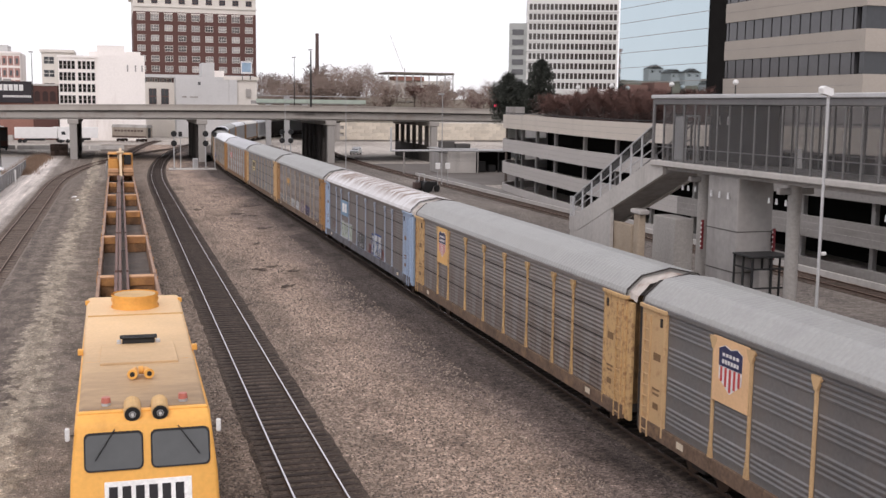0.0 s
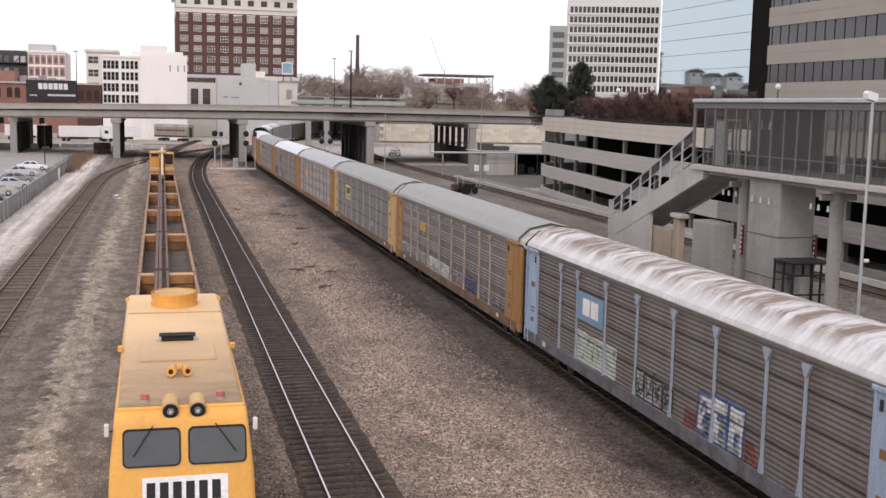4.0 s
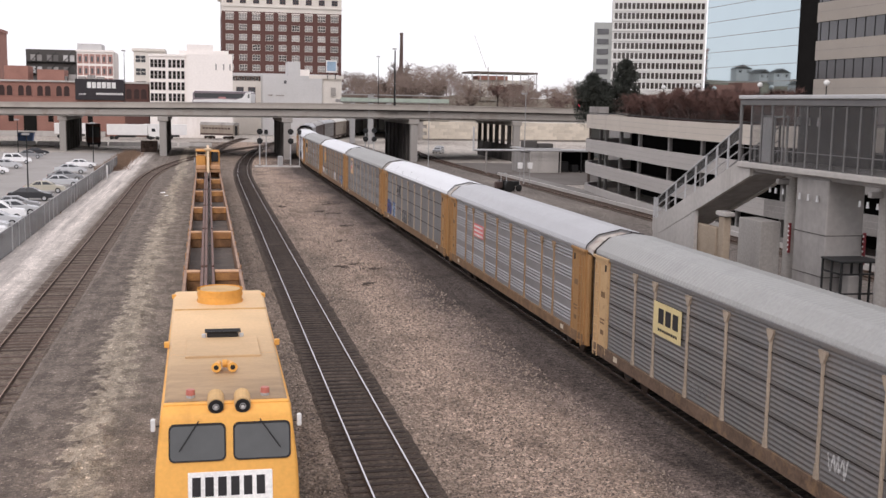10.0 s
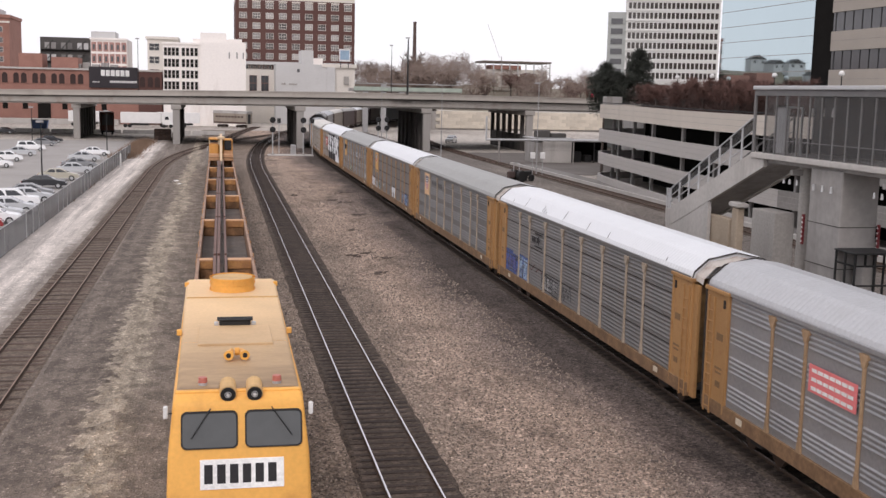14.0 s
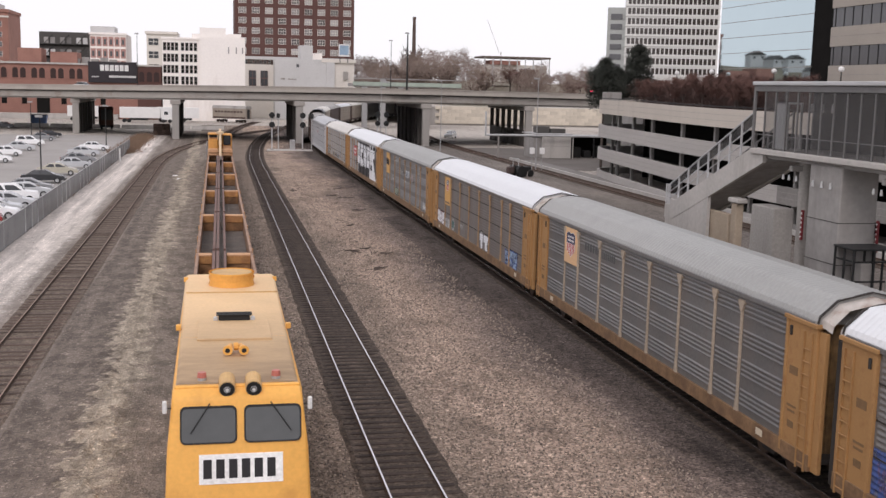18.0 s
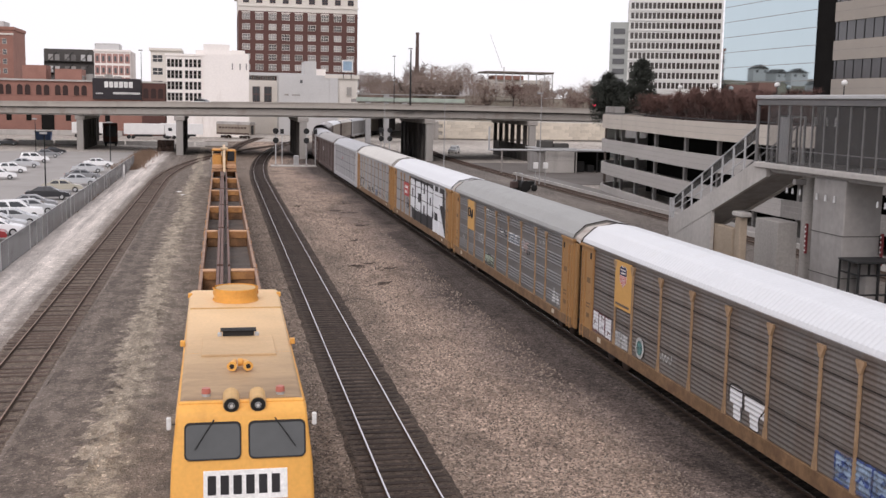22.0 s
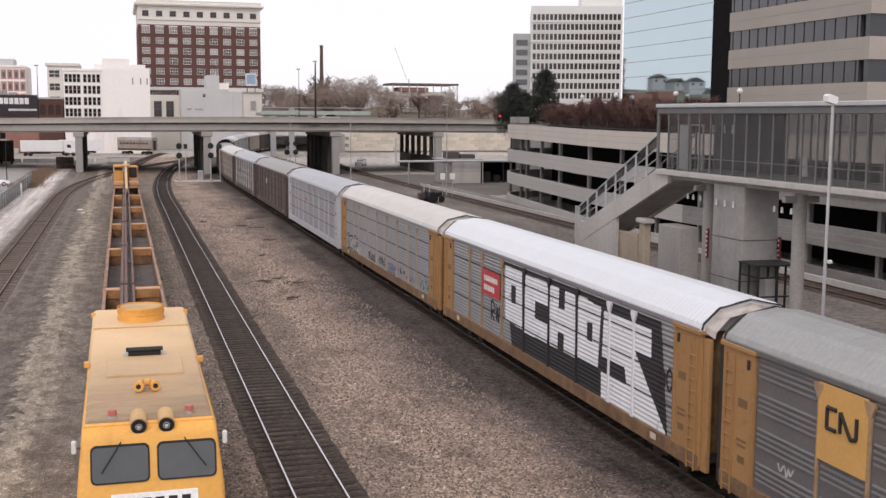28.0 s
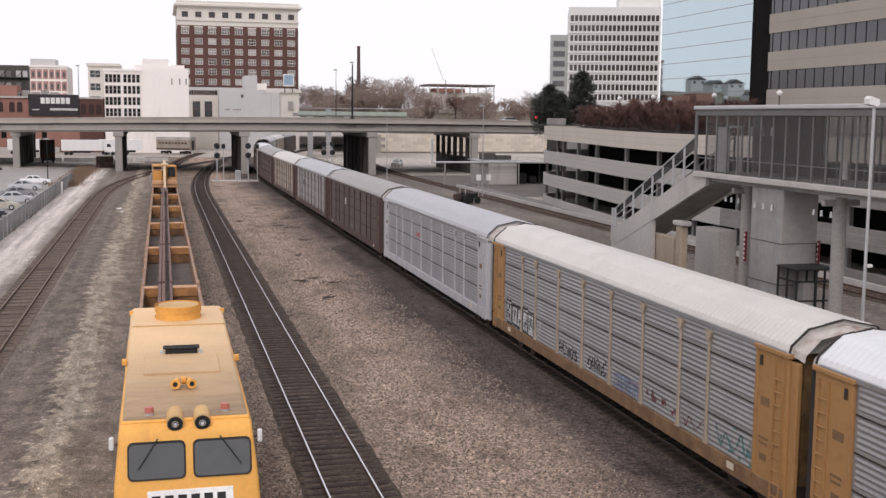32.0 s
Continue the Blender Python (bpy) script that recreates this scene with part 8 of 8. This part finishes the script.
for i, (st, pn) in enumerate([("sedan", "white"), ("suv", "silver"), ("sedan", "white")]):
    place_car(st, pn, -34.5 - i * 0.8, 150 + i * 14, -82, "in the second car park row")
place_car("sedan", "black", -47.0, 262, 92, "beside the brick warehouse")
place_car("suv", "white", 51.6, 244.5, 155, "beneath the far side of the overpass", 0.0)

# fence, weeds, poles
CHAIN = mat("chain_link", (0.25, 0.255, 0.26), 0.6, 0.2)
CHAIN.node_tree.nodes["Principled BSDF"].inputs["Alpha"].default_value = 0.55
fence = thing("chain_link_fence", "grey chain-link fence along the car park", "fence")
fp = M().tube((0, 0, 0), (0, 0, 1.9), 0.035, 6).mesh("post", GALV)
for i in range(52):
    part("post", fp, None, fence, "", (-13.85 - 0.05 * math.sin(i), 40 + i * 2.8, 0.03))
for i in range(13):
    part("mesh_panel", M().box(-13.86, -13.845, 40 + i * 11.2, 51.1 + i * 11.2, 0.06, 1.86), CHAIN, fence)
part("top_rail", M().tube((-13.85, 40, 1.9), (-13.85, 185, 1.9), 0.03, 6), GALV, fence)
marker = thing("fence_marker", "slim white marker post by the fence", "marker post", loc=(-13.4, 160.5, 0.03))
part("post", M().cbox(-0.1, 0.1, -0.1, 0.1, 0, 1.8, 0.02), WHITEP, marker)
weeds = M()
rnd = random.Random(5)
for i in range(5200):
    y = rnd.uniform(176, 232) if i < 3600 else rnd.uniform(95, 176)
    x = -14.4 + rnd.gauss(0, 0.9 if i < 3600 else 0.25)
    h = rnd.uniform(0.2, 1.15) if i < 3600 else rnd.uniform(0.15, 0.5)
    dx, dy = rnd.gauss(0, 0.25), rnd.gauss(0, 0.25)
    weeds.add([(x - 0.05, y, 0), (x + 0.05, y, 0), (x + dx, y + dy, h)], [(0, 1, 2)])
solid("weeds", weeds, DRY, "dry reddish weeds along the fence", kind="stuff")

# ---------------------------------------------------------------- beyond the overpass, at ground level
def trailer_truck(x, y, rz, length, tractor, label):
    t = thing("semi_trailer", label, "truck", "trucks by the warehouse", loc=(x, y, 0), rz=rz)
    part("box", M().cbox(-1.28, 1.28, 0, length, 1.2, 4.1, 0.05), WHITEP, t)
    part("skirt", M().box(-1.1, 1.1, length * 0.25, length * 0.7, 0.6, 1.2), BLACK, t)
    for yy in (1.2, 2.4):
        for sx in (-1, 1):
            part("wheel", M().tube((sx * 1.0 - 0.2, yy, 0.5), (sx * 1.0 + 0.2, yy, 0.5), 0.5, 14), BLACK, t)
    if tractor:
        cab = part("cab", M().prism([(length + 0.4, 0.8), (length + 3.2, 0.8), (length + 3.2, 1.9), (length + 2.4, 2.1), (length + 2.0, 3.3), (length + 0.4, 3.6)], "x", -1.15, 1.15), WHITEP, t, "white truck cab")
        part("window", M().prism([(length + 1.1, 2.2), (length + 2.2, 2.2), (length + 1.95, 3.05), (length + 1.1, 3.05)], "x", -1.17, 1.17), GLASSD, cab)
        for yy in (length + 0.8, length + 2.6):
            for sx in (-1, 1):
                part("wheel", M().tube((sx * 0.95 - 0.2, yy, 0.5), (sx * 0.95 + 0.2, yy, 0.5), 0.5, 14), BLACK, cab)
    return t


trailer_truck(-25.8, 312, -90, 10.6, True, "white semi-trailer truck before the warehouse")
trailer_truck(-16.5, 318, -90, 5.5, False, "short white trailer beside the warehouse")
trailer_truck(-11.5, 317, -90, 6.6, False, "white box trailer beside the warehouse")
trailer_truck(-40.0, 318, -90, 11.0, False, "pale trailer parked behind the truck")
bc = thing("passenger_coach", "old tan railway passenger coach with faded lettering", "railway coach", loc=(8.6, 316, 0), rz=55)
part("body", M().prism([(-1.5, 1.2), (1.5, 1.2), (1.5, 4.1), (1.0, 4.75), (-1.0, 4.75), (-1.5, 4.1)], "y", 0, 11), PAN_T, bc)
part("roof", M().prism([(-1.54, 4.08), (1.54, 4.08), (1.04, 4.82), (-1.04, 4.82)], "y", -0.2, 11.2), CONC, bc)
part("end_door", M().box(-0.6, 0.6, -0.06, 0.02, 1.3, 3.9), BLACK, bc)
for i in range(9):
    part("marking", M().box(-1.53, -1.49, 1.0 + i * 1.05, 1.75 + i * 1.05, 2.9, 3.4), BROWN, bc)
part("lower_band", M().box(-1.52, -1.48, 0.1, 10.9, 1.3, 1.75), BROWN, bc)
for y in (2.5, 8.8):
    bogie(bc, y).location.z = 0.1
for x, y, w, d, h, lab in ((-11.4, 240, 3.4, 2.5, 2.6, "brown timber stack under the overpass"), (-8.6, 243, 2.0, 2.0, 1.5, "low brown timber stack under the overpass")):
    o = thing("timber_stack", lab, "timber stack", loc=(x, y, 0))
    for r in range(int(h / 0.3)):
        for k in range(4):
            ww_ = w / 4
            part("timber", M().cbox(-w / 2 + k * ww_ + 0.02, -w / 2 + (k + 1) * ww_ - 0.02, -d / 2 - 0.15 * ((r * 7 + k * 3) % 3), d / 2, r * 0.3, r * 0.3 + 0.28, 0.02), TIEOLD, o)
rig = thing("box_truck", "dark red box truck parked behind the pier", "truck", "trucks by the warehouse", loc=(-24.6, 262, 0), rz=8)
part("box", M().cbox(-1.5, 1.5, 0, 6, 1.0, 5.2, 0.06), BRICK, rig)
part("door", M().cbox(-1.2, 1.2, -0.05, 0.02, 2.2, 4.6, 0.03), DARKB, rig)
part("bumper", M().cbox(-1.5, 1.5, -0.2, 0, 0.6, 1.0, 0.04), BLACK, rig)
for sx in (-1, 1):
    part("wheel", M().tube((sx * 1.1 - 0.2, 1.2, 0.5), (sx * 1.1 + 0.2, 1.2, 0.5), 0.5, 14), BLACK, rig)
skip = thing("blue_skip", "blue steel waste skip beside the warehouse", "skip", loc=(-42.0, 280, 0))
part("bin", M().prism([(-1.5, 0.2), (1.5, 0.2), (1.9, 2.6), (-1.9, 2.6)], "y", 0, 2.4), mat("skip_blue", (0.10, 0.16, 0.30), 0.6, 0, 0.7, 1.2, 1, 8, 0.1), skip)
part("rim", M().box(-2.0, 2.0, -0.08, 2.48, 2.5, 2.7), GREYP, skip)
for x in range(-46, 0, 8):
    o = thing("road_barrier", "pale concrete road barrier beyond the overpass", "barrier", "road barriers", loc=(x, 271, 0))
    part("wall", M().prism([(-0.4, 0), (0.4, 0), (0.15, 0.9), (-0.15, 0.9)], "x", 0, 7.6), CONC_L, o)

shed = thing("white_shed", "low pale concrete shed under the overpass", "shed", loc=(51.6, 177, 0))
part("wall", M().cbox(1.4, 6.4, 0, 7, 0, 3.9, 0.05), CONC_L, shed)
part("side_bay", M().cbox(0, 1.38, 0.6, 6, 0, 3.4, 0.05), CONC_D, shed)
part("roof", M().cbox(-0.2, 6.7, -0.2, 7.2, 3.92, 4.1, 0.05), GREYP, shed)
part("seam", M().box(1.6, 6.2, -0.015, 0.02, 2.0, 2.05), CONC_D, shed)
for x0, x1, h in ((1.0, 3.2, 1.1), (3.4, 6.0, 0.7)):
    part("roof_unit", M().cbox(x0, x1, 2, 4.5, 4.12, 4.12 + h, 0.06), DARKB, shed)
ls = thing("open_lean_to", "dark open lean-to beside the pale shed", "shed", loc=(58.2, 178, 0))
part("roof", M().cbox(0, 8.5, 0, 6, 3.5, 3.75, 0.04), GREYP, ls)
for x in (0.2, 4.2, 8.2):
    part("post", M().cbox(x - 0.1, x + 0.1, 0.1, 0.3, 0, 3.5, 0.02), BLACK, ls)
part("back_wall", M().box(0, 8.5, 5.8, 6, 0, 3.5), SHADE, ls)
for x, w, h in ((0.8, 1.6, 1.8), (3.0, 1.2, 1.2), (5.2, 2.0, 2.0)):
    part("stored_crate", M().cbox(x, x + w, 1.5, 3.2, 0, h, 0.06), BLACK, ls)
pipe = thing("white_pipe", "white pipe that turns down by the piers", "pipe", loc=(43.0, 176, 0))
part("run", M().tube((0, 0, 3.8), (17.5, 0, 3.8), 0.17, 10), GALV, pipe)
part("riser", M().tube((0, 0, 3.65), (0, 0, 7.6), 0.17, 10), GALV, pipe)
part("leg", M().tube((2.2, 0, 0), (2.2, 0, 3.8), 0.15, 10), CONC, pipe)
part("leg", M().tube((15.0, 0, 0), (15.0, 0, 3.8), 0.10, 10), CONC, pipe)
for x in (46.95, 48.4):
    cb_ = thing("crossing_box", "small white box sign on a post", "sign", loc=(x - 3.6, 149.6, 0))
    part("post", M().tube((0, 0, 0), (0, 0, 2.5), 0.05, 8), GREYP, cb_)
    part("box", M().cbox(-0.32, 0.32, -0.2, 0.2, 2.35, 3.2, 0.03), WHITEP, cb_)
kerb = M()
kerb.sheet([[(x, y, z) for x, z in ((46.1, -0.02), (46.1, 0.4), (46.4, 0.4), (46.4, 0.0))] for y in (30, 60, 90, 120, 150, 172)])
solid("low_wall", kerb, CONC_L, "low concrete wall beside the far track", kind="structure")
strip("garage_lane", 46.4, 50.2, 20, 172, 0.02, mat("lane_asphalt", (0.21, 0.197, 0.183), 0.9, 0, 0.8, 1.12, 0.15, 20, 0.1, (0.15, 0.14, 0.13), 0.4, 0.2), "paved lane between low wall and garage", 0.05)
strip("far_yard", 19.6, 46.1, -20, 215, 0.01, gravel("far_yard_gravel", (0.175, 0.152, 0.135), (0.12, 0.105, 0.093), (0.23, 0.202, 0.175), 8.0, 0.08, 0.45), "grey-brown ground beyond the freight train", 0.3)
strip("service_yard", 46.2, 76, 150, 206, 0.012, mat("dark_asphalt", (0.135, 0.12, 0.108), 0.9, 0, 0.75, 1.2, 0.2, 15, 0.1, (0.19, 0.17, 0.15), 0.3, 0.12), "dark patched asphalt before the overpass", 0.3)

tr = thing("small_tractor", "small dark tractor with roll bar beside the track", "tractor", loc=(38.6, 138.6, 0), rz=-60)
part("body", M().cbox(-0.45, 0.45, -0.2, 1.7, 0.7, 1.35, 0.08), BLACK, tr)
part("seat", M().cbox(-0.3, 0.3, -0.7, -0.25, 0.9, 1.5, 0.05), BLACK, tr)
for sx in (-1, 1):
    part("rear_wheel", M().tube((sx * 0.75 - 0.2, -0.6, 0.75), (sx * 0.75 + 0.2, -0.6, 0.75), 0.75, 18), BLACK, tr)
    part("front_wheel", M().tube((sx * 0.6 - 0.13, 1.4, 0.45), (sx * 0.6 + 0.13, 1.4, 0.45), 0.45, 16), BLACK, tr)
    part("roll_bar", M().tube((sx * 0.5, -0.8, 0.9), (sx * 0.5, -0.8, 2.4), 0.05, 8), GALV, tr)
part("roll_top", M().tube((-0.5, -0.8, 2.4), (0.5, -0.8, 2.4), 0.05, 8), GALV, tr)
part("backhoe", M().cbox(-0.2, 0.2, -2.4, -1.1, 0.5, 1.4, 0.1), PAN_B, tr)

# ---------------------------------------------------------------- traffic on the overpass
bus = thing("coach_bus", "plum-grey coach bus with a sweeping white band on the overpass", "bus")
part("body", M().prism([(-6.5, 0.4), (6.5, 0.4), (6.6, 0.9), (6.5, 2.7), (6.1, 3.15), (-6.2, 3.15), (-6.5, 2.8)], "x", -1.25, 1.25), mat("plum_grey_bus_paint", (0.20, 0.165, 0.18), 0.45), bus)
part("window_band", M().prism([(-4.9, 1.75), (6.0, 1.75), (6.3, 2.75), (-5.3, 2.75)], "x", -1.27, 1.27), GLASSD, bus)
part("roof", M().cbox(-1.24, 1.24, -6.2, 6.1, 3.1, 3.24, 0.05), mat("pale_bus_roof", (0.62, 0.58, 0.62), 0.5), bus)
part("wave_band", M().prism([(-6.5, 0.9), (6.4, 0.9), (6.4, 1.35), (1.0, 1.6), (-3.2, 1.5), (-4.6, 1.9), (-5.4, 3.0), (-6.3, 3.1), (-6.55, 2.6)], "x", -1.285, 1.285), WHITEP, bus, "white sweeping band")
part("rear_window", M().prism([(-6.2, 1.9), (-5.75, 1.9), (-5.95, 2.7), (-6.2, 2.7)], "x", -1.295, 1.295), GLASSD, bus)
part("emblem", M().box(-1.295, 1.295, -0.9, 0.7, 1.6, 2.0), mat("faded_red_mark", (0.45, 0.2, 0.2), 0.5), bus)
for y in (-4.6, -3.2, 4.2):
    for sx in (-1, 1):
        part("wheel", M().tube((sx * 1.05 - 0.15, y, 0.5), (sx * 1.05 + 0.15, y, 0.5), 0.5, 14), BLACK, bus)
auto = thing("moving_car", "white saloon car driving over the overpass", "car")
part("body", M().prism([(-2.3, 0.3), (-2.32, 0.8), (-1.5, 0.98), (1.1, 0.95), (2.2, 0.75), (2.3, 0.3)], "x", -0.88, 0.88), WHITEP, auto)
part("cabin", M().prism([(-1.7, 0.97), (-0.9, 1.42), (0.3, 1.45), (1.3, 0.95)], "x", -0.72, 0.72), GLASSD, auto)
part("roof", M().prism([(-1.0, 1.41), (-0.9, 1.47), (0.3, 1.5), (0.45, 1.42)], "x", -0.70, 0.70), WHITEP, auto)
for y in (-1.4, 1.4):
    for sx in (-1, 1):
        pad_wheel(auto, sx * 0.78, y)


def deck_pose(x, d, heading):
    y = (lerp(DECK, x - 8) + lerp(DECK, x) + lerp(DECK, x + 8)) / 3
    z = (lerp(DECKZ, x - 8) + lerp(DECKZ, x) + lerp(DECKZ, x + 8)) / 3
    sl = (lerp(DECK, x + 4) - lerp(DECK, x - 4)) / 8
    return pose(x, y + d, z - 0.84, 0, 0, heading + math.degrees(math.atan(sl)))


# ---------------------------------------------------------------- litter on the yard
def dead_branch(x, y, size, seed, rz):
    t = thing("dead_branch", "dark dead branch lying on the gravel", "branch", "branches on the yard", loc=(x, y, 0.01), rz=rz)
    r = random.Random(seed)
    for i in range(6):
        a, l = r.gauss(0, 0.5), size * r.uniform(0.3, 1.0)
        o = (r.uniform(-0.5, 0.5) * size, r.uniform(-0.35, 0.35) * size, 0.03)
        part("stick", M().tube(o, (o[0] + math.cos(a) * l, o[1] + math.sin(a) * l, r.uniform(0.02, 0.16)), 0.045, 5, 0.02), BARK, t)


for i, (x, y, sz) in enumerate(((10.9, 113.0, 1.3), (12.3, 111.0, 1.0), (12.2, 99.5, 0.9), (10.4, 88.6, 0.6), (9.9, 75.8, 0.5), (10.6, 73.6, 1.1), (8.9, 74.6, 0.9), (9.9, 67.3, 0.8), (13.0, 121.0, 1.2), (7.9, 118, 0.7))):
    dead_branch(x, y, sz, i + 3, (i * 47) % 40 - 20)
for x, y, rz in ((-5.0, 136, 20), (-4.4, 131.5, 70)):
    o = thing("scrap_sheet", "small pale scrap of sheet on the ground", "scrap", "scraps on the yard", loc=(x, y, 0.03), rz=rz)
    part("sheet", M().add([(-0.3, -0.15, 0), (0.3, -0.18, 0.02), (0.32, 0.15, 0.12), (-0.25, 0.2, 0.04), (-0.3, -0.15, -0.02), (0.3, -0.18, 0), (0.32, 0.15, 0.10), (-0.25, 0.2, 0.02)], [(0, 1, 2, 3), (7, 6, 5, 4), (0, 1, 5, 4), (1, 2, 6, 5), (2, 3, 7, 6), (3, 0, 4, 7)]), WHITEP, o)

# ---------------------------------------------------------------- loose stones on the yard
def scatter(name, x0, x1, y0, y1, count, size, cols, label, seed, keep):
    """Loose stones, each a small irregular four-sided lump, more of them near."""
    r = np.random.default_rng(seed)
    u = r.random(count)
    y = y0 * (y1 / y0) ** u
    x = r.uniform(x0, x1, count)
    ok = keep(x, y)
    x, y = x[ok], y[ok]
    n = len(x)
    s = size * r.uniform(0.5, 1.5, n) * (0.75 + y / 110)
    a = r.uniform(0, 6.283, n)
    pts = np.zeros((n, 4, 3))
    for k in range(3):
        ang = a + k * 2.094 + r.uniform(-0.4, 0.4, n)
        pts[:, k, 0], pts[:, k, 1], pts[:, k, 2] = x + s * np.cos(ang), y + s * np.sin(ang), 0.0
    pts[:, 3, 0], pts[:, 3, 1], pts[:, 3, 2] = x + r.uniform(-0.4, 0.4, n) * s, y + r.uniform(-0.4, 0.4, n) * s, s * r.uniform(0.5, 1.0, n) + 0.015
    idx = np.arange(n)[:, None] * 4
    faces = np.concatenate([idx + np.array([[0, 1, 3]]), idx + np.array([[1, 2, 3]]), idx + np.array([[2, 0, 3]])])
    me = bpy.data.meshes.new(name)
    me.from_pydata(pts.reshape(-1, 3).tolist(), [], faces.tolist())
    m = bpy.data.materials.new(name)
    m.use_nodes = True
    N, Lk = m.node_tree.nodes, m.node_tree.links
    g = N.new("ShaderNodeNewGeometry")
    ramp = N.new("ShaderNodeValToRGB")
    ramp.color_ramp.elements[0].color, ramp.color_ramp.elements[1].color = (*cols[0], 1), (*cols[2], 1)
    ramp.color_ramp.elements.new(0.55).color = (*cols[1], 1)
    Lk.new(g.outputs["Random Per Island"], ramp.inputs["Fac"])
    Lk.new(ramp.outputs["Color"], N["Principled BSDF"].inputs["Base Color"])
    N["Principled BSDF"].inputs["Roughness"].default_value = 0.95
    me.materials.append(m)
    ob = new(name, me)
    return tagged(ob, label, kind="stuff")


def off_tracks(x, y):
    return (np.abs(x - 5.35) > 1.45) & (np.abs(x - 17.55) > 1.4) & (np.abs(x - 0.35) > 1.6)


scatter("yard_stones", -1.4, 14.0, 22, 150, 64000, 0.040, ((0.085, 0.07, 0.062), (0.22, 0.172, 0.138), (0.39, 0.32, 0.26)), "loose brown and pale stones of the yard", 3, lambda x, y: off_tracks(x, y) & (np.sin(x * 91.7 + y * 37.3) > y / 60 - 1.5))
scatter("cinder_stones", -13.0, -1.5, 26, 120, 14000, 0.028, ((0.07, 0.062, 0.057), (0.16, 0.14, 0.125), (0.36, 0.32, 0.28)), "loose dark cinder and pale chips", 4, lambda x, y: (np.abs(x + 8.3) > 1.3) & (np.sin(x * 91.7 + y * 37.3) > y / 50 - 1.5))


def more_motions():
    way = ((0, 210.0), (6.6, 72.0), (8.2, 37.4), (9.6, 11.8), (10.2, 0.2), (29.7, -380.0), (32.5, -380.0))
    walk(bus, [(i * 0.5, deck_pose(lerp(way, i * 0.5), 22.0, 90)) for i in range(65)])
    spots = ((0, -146.0), (18, -28.2), (19, -22.6), (20, -17.6), (26, 24.4), (31.5, 67.6), (32, 71.3))
    walk(auto, [(i * 0.5, deck_pose(lerp(spots, i * 0.5), 8.5, -90)) for i in range(65)])


motions()
